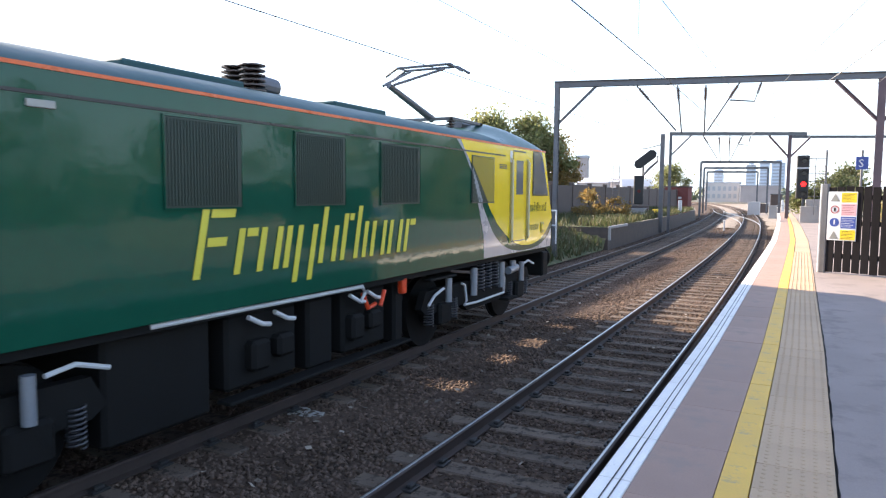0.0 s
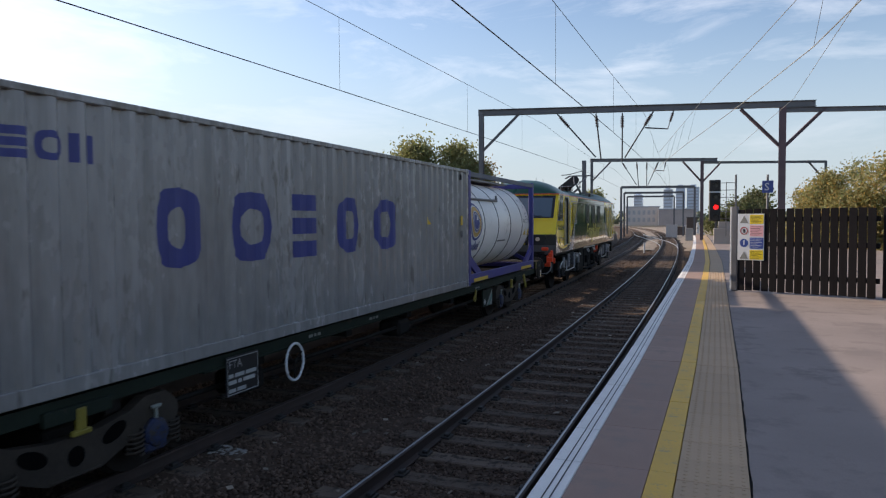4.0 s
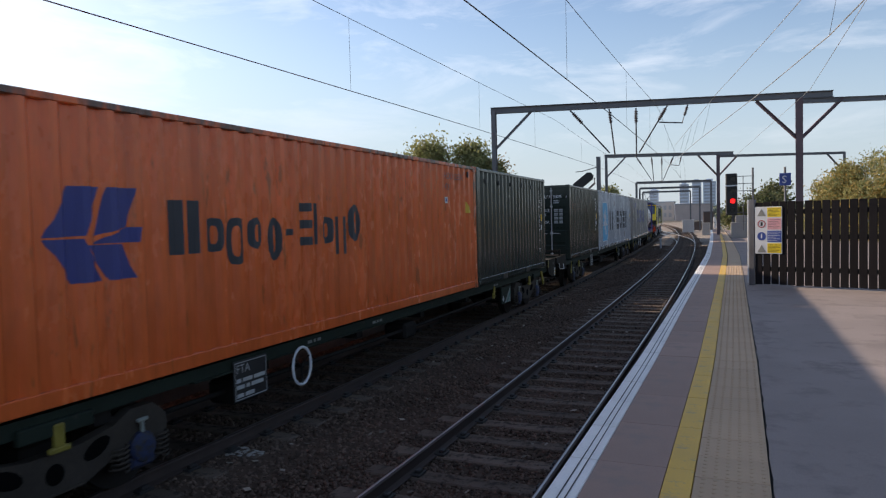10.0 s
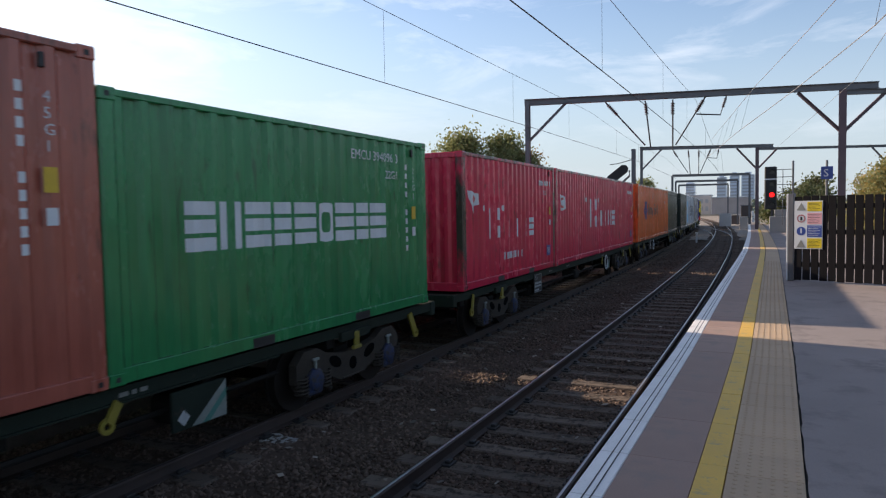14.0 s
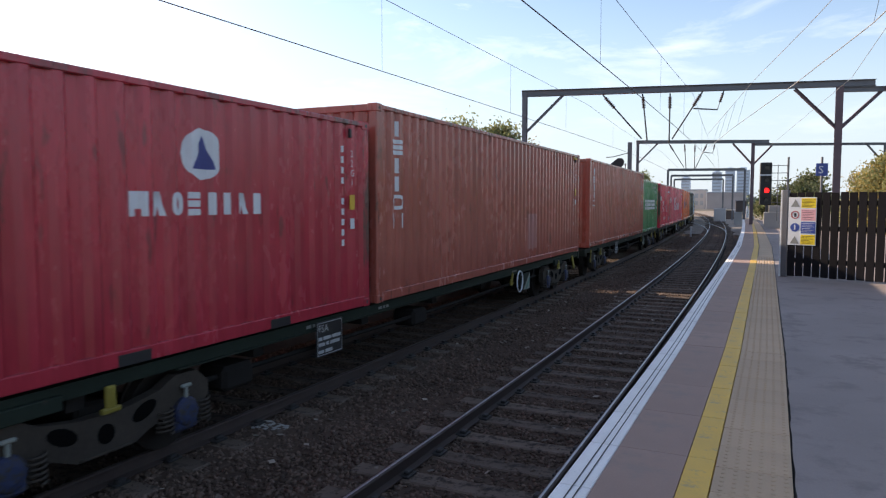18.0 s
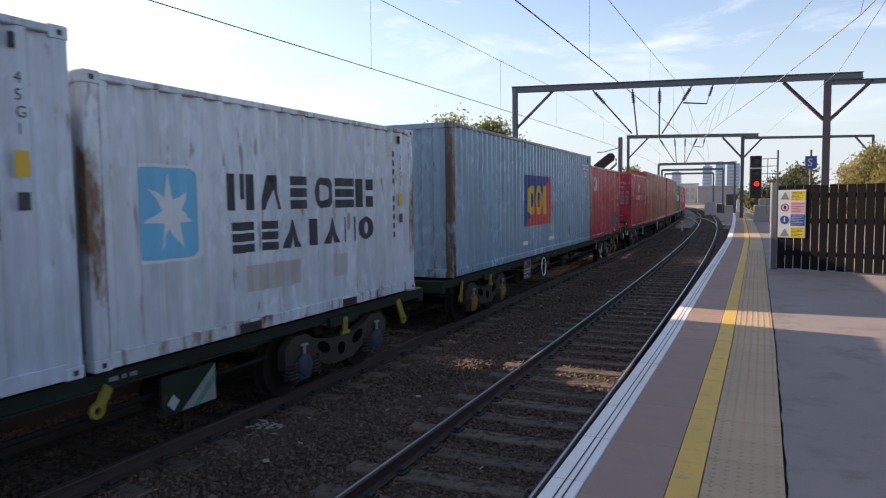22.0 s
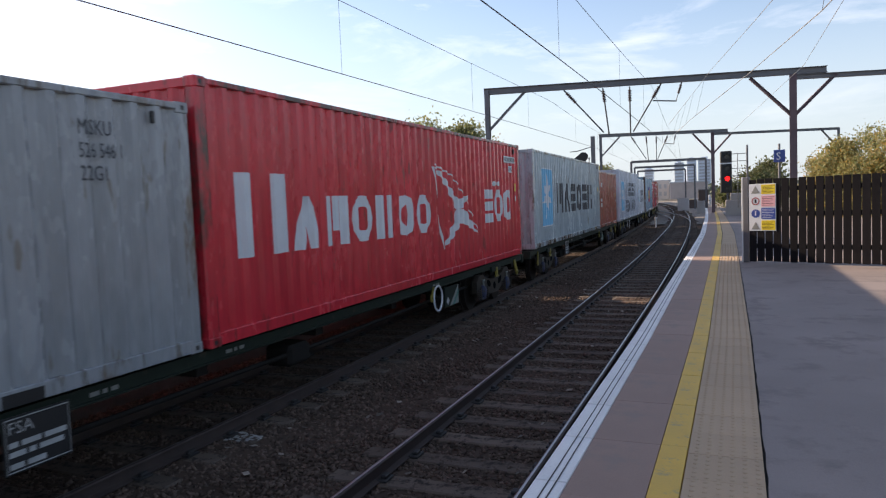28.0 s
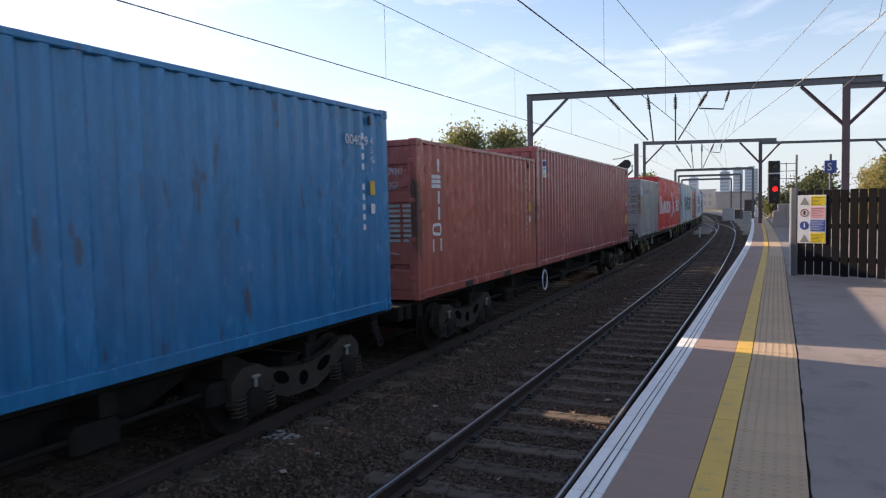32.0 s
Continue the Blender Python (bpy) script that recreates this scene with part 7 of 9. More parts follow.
    part("brake_pipe", Mesh().tube([(0.9, a + 3.8, 0.60), (0.95, (a + b) / 2, 0.58), (0.9, b - 3.8, 0.60)], 0.03, 6), "wagon_dirt", t)
    return t


# ---- the locomotive: y ahead, x to the platform, z over the rails ----
LOCO_AT = 6.1
M["loco_dome"] = surface("loco_dome", (0.008, 0.060, 0.040), 0.32, var=0.10, scale=0.8, fine=9)
M["loco_green"] = surface("loco_green", (0.006, 0.075, 0.046), -0.02, var=0.10, scale=0.9, fine=6, spec=0.36, bump=0.006)
M["loco_roof"] = surface("loco_roof", (0.026, 0.078, 0.084), 0.5, var=0.2, scale=1.2, fine=9, spec=0.2)
M["loco_yellow"] = surface("loco_yellow", (0.86, 0.62, 0.016), 0.2, var=0.06, scale=1, fine=9, coat=0.6)
M["loco_silver"] = surface("loco_silver", (0.30, 0.34, 0.39), 0.25, 0.2, var=0.08, scale=1, fine=9, coat=0.5)
M["loco_black"] = surface("loco_black", (0.012, 0.012, 0.013), 0.3, var=0.2, scale=2)
M["under_black"] = surface("under_black", (0.010, 0.010, 0.010), 0.75, spec=0.15, var=0.3, scale=3)
M["orange_line"] = surface("orange_line", (0.70, 0.13, 0.03), 0.3)
M["grille_dark"] = surface("grille_dark", (0.010, 0.030, 0.022), 0.4, var=0.15)
# darkened copy of loco_yellow
M["grille_yellow"] = surface("grille_yellow", (0.36, 0.27, 0.01), 0.4, var=0.1)
M["wire_white"] = surface("wire_white", (0.55, 0.56, 0.57), 0.35, var=0.1)
M["shock_grey"] = surface("shock_grey", (0.27, 0.29, 0.32), 0.35, 0.3, var=0.12)
M["spring_steel"] = surface("spring_steel", (0.05, 0.05, 0.055), 0.4, 0.4, var=0.1)
M["vivid_red"] = surface("vivid_red", (0.72, 0.06, 0.015), 0.4, var=0.1)
M["cab_inside"] = surface("cab_inside", (0.24, 0.25, 0.25), 0.6, var=0.1)
M["cab_door"] = surface("cab_door", (0.58, 0.60, 0.60), 0.5, var=0.08)
M["rail_cream"] = surface("rail_cream", (0.62, 0.56, 0.36), 0.35, var=0.08)
M["lamp_glass"] = surface("lamp_glass", (0.035, 0.036, 0.036), 0.12, var=0.2, scale=5)
M["headlamp"] = glow("headlamp", (0.35, 0.30, 0.24), 0.08)
M["brand_yellow"] = surface("brand_yellow", (0.62, 0.56, 0.06), 0.35, var=0.05)
M["cable_grey"] = surface("cable_grey", (0.16, 0.17, 0.17), 0.5)
M["lamp_lens"] = surface("lamp_lens", (0.30, 0.30, 0.28), 0.15)
# opaque panes; mirrored sky and the bright cab behind are put into the base colour
glass = bpy.data.materials.new("cab_glass")
glass.use_nodes = True
gb = glass.node_tree.nodes["Principled BSDF"]
gb.inputs["Base Color"].default_value = (0.10, 0.13, 0.165, 1)
gb.inputs["Roughness"].default_value = 0.04
gb.inputs["Coat Weight"].default_value = 0.6
M["cab_glass"] = glass


def nose(x, z):
    """How far the raked cab end lies from the middle, at a height and aside."""
    return float(np.interp(z, (1.2, 1.66, 2.02, 3.40), (8.40, 8.46, 8.47, 7.93))) + 0.22 * (1 - (x / 1.37) ** 2)


CANT = 3.40                        # height of the eaves over the rails
ROOF = [(1.37, 3.40), (1.33, 3.437), (1.22, 3.50), (1.02, 3.578), (0.76, 3.648), (0.42, 3.708), (0.0, 3.732)]
ROOF = ROOF + [(-x, z) for x, z in ROOF[-2::-1]]


def locomotive():
    t = thing("locomotive", "glossy green electric locomotive with yellow cab ends and pantograph", "locomotive")
    S = 1.37
    DOOR = (-0.69 - LOCO_AT, -0.07 - LOCO_AT, 1.62, 3.31)      # the open rear cab door: y0, y1, z0, z1
    # body shell: sides and roof
    sides = Mesh()
    for s in (-1, 1):
        zs = [1.37, 1.62, 2.02, 2.52, 3.31, CANT]
        v = []
        for z in zs:
            e = nose(S, z) - 0.02
            v += [(s * S, y, z) for y in (-e, DOOR[0], DOOR[1], e)]
        sides.add(v, [(4 * i + k, 4 * i + k + 1, 4 * i + k + 5, 4 * i + k + 4) for i in range(len(zs) - 1) for k in range(3) if not (s > 0 and k == 1 and 1 <= i <= 3)])
    shell = part("body_side", sides, "loco_green", t, "glossy dark green body side")
    n = len(ROOF)

    def section(y, high):
        return [(x, y, CANT + (z - CANT) * high) for x, z in ROOF]
    flat_roof = Mesh()
    st = [-5.6 + 0.8 * k for k in range(15)]
    flat_roof.add([q for y in st for q in section(y, 1.0)], [(i * n + j, i * n + j + 1, (i + 1) * n + j + 1, (i + 1) * n + j) for i in range(len(st) - 1) for j in range(n - 1)])
    part("roof", flat_roof, "loco_roof", t, "dark blue-green curved roof", True)
    for e in (-1, 1):
        dome, rows = Mesh(), []
        for k in range(9):
            u = k / 8
            rows.append([(x, e * (5.6 + 1.35 * u), z) for x, _, z in section(0, 1.0 + 0.68 * u * u * (3 - 2 * u))])
        for k in range(1, 9):
            a = math.radians(90 * k / 8)
            rows.append([(x, e * (6.95 + (nose(x, CANT) + 0.05 - 6.95) * math.sin(a)), CANT + (z - CANT) * 1.68 * math.cos(a) ** 0.9) for x, z in ROOF])
        dome.add([q for row in rows for q in row], [(i * n + j, i * n + j + 1, (i + 1) * n + j + 1, (i + 1) * n + j) for i in range(len(rows) - 1) for j in range(n - 1)])
        part("cab_roof", dome, "loco_dome", t, "domed dark green cab roof", True)
    part("floor", Mesh().box(-1.3, 1.3, -8.3, 8.3, 1.28, 1.36), "under_black", t)
    for s in (-1, 1):
        part("rain_strip", Mesh().box(s * S - 0.012, s * S + 0.012, -5.75, 5.75, 3.195, 3.22), "loco_black", t)
        end = nose(1.37, CANT) + 0.03
        part("orange_line", Mesh().box(min(s * S, s * (S + 0.012)), max(s * S, s * (S + 0.012)), -end, end, CANT - 0.018, CANT + 0.014), "orange_line", t, "thin orange roof line")
    # inside the open cab door
    y0, y1, z0, z1 = DOOR
    for name, box in (("cab_wall", (0.35, 0.37, y0 - 0.3, y1 + 0.1, z0, z1 + 0.05)), ("cab_wall", (0.37, 1.36, y1 + 0.02, y1 + 0.04, z0, z1)), ("cab_wall", (0.37, 1.36, y0 - 0.30, y0 - 0.28, z0, z1)), ("cab_floor", (0.37, 1.36, y0 - 0.3, y1 + 0.02, z0 - 0.03, z0)), ("cab_ceiling", (0.37, 1.36, y0 - 0.3, y1 + 0.02, z1, z1 + 0.03))):
        part(name, Mesh().box(*box), "cab_inside", t)
    part("inner_door", Mesh().box(0.75, 0.78, y0 + 0.22, y1, z0, z1 - 0.06, 0.006), "cab_door", t, "pale grey inner cab door")
    part("inner_vent", Mesh().box(0.74, 0.75, y0 + 0.02, y0 + 0.16, 2.75, 2.92), "loco_black", t)
    part("door_step_plate", Mesh().box(1.30, 1.40, y0, y1, z0 - 0.012, z0 + 0.012, 0.004), "shock_grey", t)
    for box in ((1.34, 1.384, y0 - 0.03, y0, z0, z1 + 0.03), (1.34, 1.384, y1, y1 + 0.03, z0, z1 + 0.03), (1.34, 1.384, y0, y1, z1, z1 + 0.03)):
        part("door_frame", Mesh().box(*box), "loco_black", t)
    # livery on both sides and both ends
    SILL = 1.372

    def cut(poly, axis, at, keep):
        """The side of a polygon that lies beyond a straight cut."""
        out = []
        for p, q in zip(poly, poly[1:] + poly[:1]):
            a, b = (p[axis] - at) * keep, (q[axis] - at) * keep
            if a >= 0:
                out.append(p)
            if a * b < 0:
                f = a / (a - b)
                out.append((p[0] + (q[0] - p[0]) * f, p[1] + (q[1] - p[1]) * f))
        return out

    def flat(name, pts, mat_, lift, s, e, label="", doorway=False):
        """A painted field: points of offset from the rear and height; the open doorway stays free."""
        x = s * (S + lift)
        pieces = [pts]
        if doorway and s > 0 and e > 0:
            o0, o1 = -0.69, -0.07
            middle = cut(cut(pts, 0, o0, 1), 0, o1, -1)
            pieces = [cut(pts, 0, o0, -1), cut(pts, 0, o1, 1), cut(middle, 1, 1.62, -1), cut(middle, 1, 3.31, 1)]
        m = Mesh()
        for piece in pieces:
            if len(piece) > 2:
                m.add([(x, (o - LOCO_AT) * e, z) for o, z in piece], [tuple(range(len(piece)))])
        part(name, m, mat_, t, label)
    for s in (-1, 1):
        for e in (1, -1):
            silver = [(-2.30, SILL + 0.01), (1.24, SILL + 0.01), (1.27, 1.78), (1.51, 2.33), (1.80, 2.90), (2.12, 3.22), (2.36, CANT - 0.02), (2.22, CANT - 0.02), (1.98, 3.19), (1.60, 2.72), (1.30, 2.28), (0.9, 1.85), (0.68, 1.70), (0.45, 1.58), (0.2, 1.50), (-0.1, 1.44), (-0.45, 1.41), (-0.8, 1.40), (-1.15, 1.41), (-1.5, 1.44), (-1.76, 1.50), (-2.0, 1.58), (-2.2, 1.70), (-2.345, 1.82)]
            flat("silver_swoosh", silver, "loco_silver", 0.004, s, e, "silver swoosh along the sill")
            yel = [(-2.352, 2.0), (-2.26, 1.93), (-2.12, 1.81), (-1.95, 1.71), (-1.76, 1.62), (-1.5, 1.54), (-1.21, 1.50), (-0.9, 1.49), (-0.56, 1.51), (-0.25, 1.56), (0.01, 1.63), (0.35, 1.79), (0.67, 1.96), (1.04, 2.27), (1.45, 2.67), (1.80, 3.01), (2.05, 3.22), (2.20, CANT - 0.02), (-1.825, CANT - 0.02), (-2.352, 2.03)]
            flat("yellow_cab_side", yel, "loco_yellow", 0.006, s, e, "bright yellow cab side", True)
            flat("side_window_frame", [(-1.63, 3.375), (-1.10, 3.375), (-1.10, 2.48), (-2.08, 2.48)], "loco_black", 0.012, s, e)
            flat("side_window", [(-1.58, 3.335), (-1.14, 3.335), (-1.14, 2.52), (-2.00, 2.52)], "cab_glass", 0.016, s, e, "dark cab side window")
            y0 = (-0.38 - LOCO_AT) * e
            x = s * (S + 0.008)
            # doorways with handrails; the rear one on the platform side stands open
            if not (s > 0 and e > 0):
                part("door_frame", Mesh().box(min(x, x - s * 0.012), max(x, x - s * 0.012), y0 - 0.33, y0 + 0.33, 1.60, 3.34, 0.003), "loco_black", t)
                part("door_leaf", Mesh().box(min(x, x + s * 0.006), max(x, x + s * 0.006), y0 - 0.31, y0 + 0.31, 1.62, 3.31), "loco_yellow", t)
                part("door_window", Mesh().box(min(x, x + s * 0.009), max(x, x + s * 0.009), y0 - 0.18, y0 + 0.18, 2.5, 3.15), "cab_glass", t)
            for q in (-0.43, 0.43):
                part("handrail", Mesh().tube([(s * (S + 0.01), y0 + q, 1.60), (s * (S + 0.045), y0 + q, 1.66), (s * (S + 0.045), y0 + q, 3.12), (s * (S + 0.01), y0 + q, 3.18)], 0.022, 8), "rail_cream", t, "pale cream handrail")
                # flat strip, not sunk in; the recess's shade is in its darker yellow
                part("handrail_recess", Mesh().box(*sorted((s * (S + 0.006), s * (S + 0.009))), y0 + q - 0.055, y0 + q + 0.055, 1.58, 3.20), "grille_yellow", t)
            part("door_notice", Mesh().box(*sorted((s * (S + 0.006), s * (S + 0.010))), (0.05 - LOCO_AT) * e - 0.06, (0.05 - LOCO_AT) * e + 0.06, 3.10, 3.32), "sign_white", t)
            gx = s * (S + 0.008)
            yg = (1.33 - LOCO_AT) * e
            # the dark backing stands for the shade between the slats
            gr = part("cab_grille", Mesh().box(min(gx, gx + s * 0.012), max(gx, gx + s * 0.012), yg - 0.47, yg + 0.47, 2.35, 3.15, 0.004), "grille_dark", t, "louvred grille crossed by the livery")
            for k in range(22):
                yy = yg - 0.45 + 0.041 * k
                o = yy * e + LOCO_AT + 0.012 * e
                bounds = [2.37] + [min(3.13, max(2.37, float(np.interp(o, ox, oz)))) for ox, oz in (((1.24, 1.27, 1.51, 1.80, 2.12), (1.4, 1.78, 2.33, 2.90, 3.22)), ((0.9, 1.30, 1.60, 1.98), (1.85, 2.28, 2.72, 3.19)), ((1.04, 1.45, 1.80, 2.05), (2.27, 2.67, 3.01, 3.22)))] + [3.13]
                for za, zb, c in zip(bounds, bounds[1:], ("grille_dark", "loco_silver", "grille_dark", "grille_yellow")):
                    if zb - za > 0.01:
                        part("slat", Mesh().box(min(gx + s * 0.012, gx + s * 0.02), max(gx + s * 0.012, gx + s * 0.02), yy, yy + 0.028, za, zb), c, gr)
            for o in (0.36, 0.54):
                for z in (2.97, 3.0, 3.03):
                    part("small_vent", Mesh().box(min(gx, gx + s * 0.006), max(gx, gx + s * 0.006), (o - LOCO_AT) * e - 0.075, (o - LOCO_AT) * e + 0.075, z, z + 0.018), "loco_black", t)
        for o0, o1 in ((4.19, 5.11), (5.92, 6.84), (7.64, 8.66)):
            a, b = o0 - LOCO_AT, o1 - LOCO_AT
            x0, x1 = sorted((s * (S - 0.002), s * (S + 0.014)))
            g = part("body_grille", Mesh().box(x0, x1, a, b, 2.36, 3.16, 0.004), "grille_dark", t, "dark green louvred air grille")
            w = s * (S + 0.014)
            for k in range(24):
                y = a + 0.03 + k * (b - a - 0.06) / 24
                part("slat", Mesh().box(min(w, w + s * 0.008), max(w, w + s * 0.008), y, y + 0.016, 2.38, 3.14), "grille_dark", g)
            for za, zb, ya, yb in ((2.345, 2.36, a - 0.015, b + 0.015), (3.16, 3.175, a - 0.015, b + 0.015), (2.36, 3.16, a - 0.015, a), (2.36, 3.16, b, b + 0.015)):
                part("grille_frame", Mesh().box(min(w, w + s * 0.006), max(w, w + s * 0.006), ya, yb, za, zb), "loco_green", g)
        part("side_lamp", Mesh().box(*sorted((s * S, s * (S + 0.02))), 3.0 - LOCO_AT, 3.22 - LOCO_AT, 3.10, 3.16, 0.005), "lamp_lens", t)
    # the operator's name as slanting plain shapes, and a bright scribble ahead of it
    name_at = [(4.47, 0.42, 0.72), (4.98, 0.27, 0.50), (5.30, 0.33, 0.50), (5.70, 0.09, 0.50), (5.88, 0.34, 0.50), (6.30, 0.33, 0.72), (6.72, 0.20, 0.62), (7.00, 0.09, 0.72), (7.18, 0.09, 0.50), (7.36, 0.34, 0.50), (7.78, 0.33, 0.50), (8.20, 0.26, 0.50)]
    for s in (-1, 1):
        for k, (o, w, h) in enumerate(name_at):
            m = Mesh()
            z0 = 1.70 - (0.17 if k == 4 else 0)
            hh = h * 0.9 + (0.17 if k == 4 else 0)
            tk = 0.085
            xx = s * (S + 0.009)

            def bar(ya, yb, za, zb):
                sl = 0.22
                pts = [(ya + sl * (za - 1.7), za), (yb + sl * (za - 1.7), za), (yb + sl * (zb - 1.7), zb), (ya + sl * (zb - 1.7), zb)]
                m.prism([((p - LOCO_AT) * (1 if s > 0 else -1), q) for p, q in pts], "x", min(xx, xx + s * 0.002), max(xx, xx + s * 0.002))
            bar(o, o + tk, z0, z0 + hh)
            if k == 0:
                bar(o + tk + 0.03, o + w, z0 + hh - tk, z0 + hh)
                bar(o + tk + 0.03, o + w * 0.85, z0 + hh * 0.45, z0 + hh * 0.45 + tk)
            elif w > 0.3:
                bar(o + w - tk, o + w, z0, z0 + (hh if k != 5 else hh * 0.65))
            elif w > 0.15:
                bar(o + tk + 0.03, o + w, z0 + hh - tk, z0 + hh)
            part("brand_mark", m, "brand_yellow", t)
        for e in (1, -1):
            for k in range(11):
                yy = (-1.94 + 0.098 * k - LOCO_AT) * e
                for q in (-0.028, 0.018) if k not in (3, 7) else (0.0,):
                    part("small_brand_mark", Mesh().prism([(yy + e * (q + d), z) for d, z in ((0, 2.16), (0.014, 2.16), (0.034, 2.29 + (0.06 if k in (0, 5, 7) else 0)), (0.02, 2.29 + (0.06 if k in (0, 5, 7) else 0)))], "x", *sorted((s * (S + 0.009), s * (S + 0.011)))), "loco_green", t)
            for k in range(5):
                yy = (-1.45 + 0.12 * k - LOCO_AT) * e
                for q in (-0.036, 0.018):
                    part("number_bar", Mesh().box(*sorted((s * (S + 0.009), s * (S + 0.011))), yy + q, yy + q + 0.018, 1.78, 1.90), "loco_green", t)
            wash = part("wash_light", Mesh().box(*sorted((s * (S + 0.007), s * (S + 0.020))), (-1.72 - LOCO_AT) * e - 0.10, (-1.72 - LOCO_AT) * e + 0.10, 1.70, 1.93, 0.005), "grille_yellow", t, "small yellow lamp housing")
            part("lens", Mesh().disc((s * (S + 0.022), (-1.72 - LOCO_AT) * e, 1.81), "x", 0.065, 0.02, 18), "loco_yellow", wash)
    # cab ends
    for e in (1, -1):
        def front(name, x0, x1, z0, z1, mat_, lift=0.0, label="", nx=8, nz=6, parent=t, x0t=None, x1t=None):
            m = Mesh()
            v = []
            for j in range(nz + 1):
                f = j / nz
                z = z0 + (z1 - z0) * f
                a = x0 + ((x0 if x0t is None else x0t) - x0) * f
                b = x1 + ((x1 if x1t is None else x1t) - x1) * f
                for i in range(nx + 1):
                    x = a + (b - a) * i / nx
                    v.append((x, e * (nose(x, z) + lift), z))
            m.add(v, [(j * (nx + 1) + i, j * (nx + 1) + i + 1, (j + 1) * (nx + 1) + i + 1, (j + 1) * (nx + 1) + i) for j in range(nz) for i in range(nx)])
            return part(name, m, mat_, parent, label)
        front("cab_front", -S, S, 2.02, CANT, "loco_yellow", 0, "bright yellow raked cab front", 16, 14)
        front("lamp_band", -S, S, 1.66, 2.02, "loco_black", 0.01, "black headlamp band")
        front("valance", -S, S, 1.34, 1.66, surface("valance_grey", (0.085, 0.088, 0.092), 0.4, var=0.2), 0.0, "dark grey valance")
        front("apron", -1.0, 1.0, 1.22, 1.44, "loco_black", 0.012)
        front("front_grille", -0.35, 0.35, 1.68, 2.0, "loco_yellow", 0.015)
        for k in range(8):
            front("slat", -0.34, 0.34, 1.69 + 0.039 * k, 1.708 + 0.039 * k, "loco_black", 0.02, nz=1)
        front("screen_frame", -1.25, 1.25, 2.575, 3.345, "loco_black", 0.012, "", 12, 6, t, -1.28, 1.28)
        front("windscreen", 0.05, 1.17, 2.62, 3.27, "cab_glass", 0.018, "dark windscreen", 6, 6, t, 0.05, 1.19)
        front("windscreen", -1.17, -0.05, 2.62, 3.27, "cab_glass", 0.018, "dark windscreen", 6, 6, t, -1.19, -0.05)
        front("orange_line", -1.375, 1.375, CANT - 0.018, CANT + 0.014, "orange_line", 0.055, "thin orange line over the windscreen", 16, 1)
        for x in (0.25, -0.55):
            wiper = Mesh().tube([(x + 0.02, e * (nose(x, 2.60) + 0.05), 2.60), (x + 0.30, e * (nose(x + 0.3, 2.66) + 0.045), 2.66), (x + 0.62, e * (nose(x + 0.62, 2.64) + 0.04), 2.64)], 0.012, 6)
            part("wiper", wiper, "loco_black", t)
        front("plate", -0.38, 0.27, 2.17, 2.24, "grille_yellow", 0.008)
        front("sill_ledge", -1.28, 1.28, 2.52, 2.565, "loco_yellow", 0.05)
        front("name_panel", -0.55, 0.62, 2.26, 2.44, "loco_green", 0.004)
        front("name_panel", -0.53, 0.60, 2.275, 2.425, "loco_yellow", 0.007)
        for k in range(10):
            front("brand_mark", -0.48 + 0.1 * k, -0.42 + 0.1 * k, 2.30, 2.40, "loco_green", 0.010, nx=1, nz=1)
        for k in range(5):
            front("number_bar", -0.42 + 0.14 * k, -0.33 + 0.14 * k, 1.54, 1.64, "mark_yellow", 0.016, nx=1, nz=1)
        for sx in (-1, 1):
            yl = e * (nose(0.78, 1.84) + 0.02)
            x0, x1 = sorted((0.38 * sx, 1.02 * sx))
            front("lamp_glass", x0, x1, 1.71, 1.985, "lamp_glass", 0.016, "dark lamp cluster behind glass")
            part("headlamp", Mesh().disc((sx * 0.78, yl, 1.86), "y", 0.07, 0.03, 20), "headlamp" if e < 0 else "lamp_lens", t, "round headlamp")
            part("red_lamp_plate", Mesh().box(sx * 1.02 - 0.12, sx * 1.02 + 0.12, min(e * 8.53, e * 8.61), max(e * 8.53, e * 8.61), 1.47, 1.59, 0.03), "vivid_red", t)
            bf = part("buffer", Mesh().disc((sx * 0.87, e * 8.85, 1.05), "y", 0.13, 0.5, 18), "under_black", t)
            part("buffer_head", Mesh().disc((sx * 0.87, e * 9.12, 1.05), "y", 0.26, 0.05, 26), "under_black", bf)
        part("buffer_beam", Mesh().box(-1.25, 1.25, min(e * 8.3, e * 8.62), max(e * 8.3, e * 8.62), 0.72, 1.25, 0.03), "under_black", t)
        part("coupling_head", Mesh().box(-0.14, 0.14, min(e * 8.6, e * 9.0), max(e * 8.6, e * 9.0), 0.92, 1.18, 0.04), "iron", t)
        d = -e                     # the cable side of each end
        for x, y, z, a, b, c in ((1.22, 8.56, 1.30, 0.07, 0.09, 0.10), (1.20, 8.60, 1.18, 0.10, 0.12, 0.07), (1.24, 8.52, 1.42, 0.045, 0.06, 0.06), (1.04, 8.62, 0.99, 0.19, 0.10, 0.05), (1.16, 8.66, 1.06, 0.07, 0.08, 0.05), (1.33, 8.55, 1.14, 0.035, 0.05, 0.09), (1.10, 8.56, 1.26, 0.03, 0.04, 0.05)):
            part("cable_socket", Mesh().box(d * x - a, d * x + a, e * y - b, e * y + b, z - c, z + c, 0.018), "vivid_red", t, "bright red cable socket")
        loop = [(0.86, 8.66, 1.0), (0.81, 8.78, 0.88), (0.86, 8.82, 0.77), (0.99, 8.83, 0.71), (1.13, 8.82, 0.72), (1.24, 8.78, 0.82), (1.27, 8.70, 0.95), (1.25, 8.62, 1.06)]
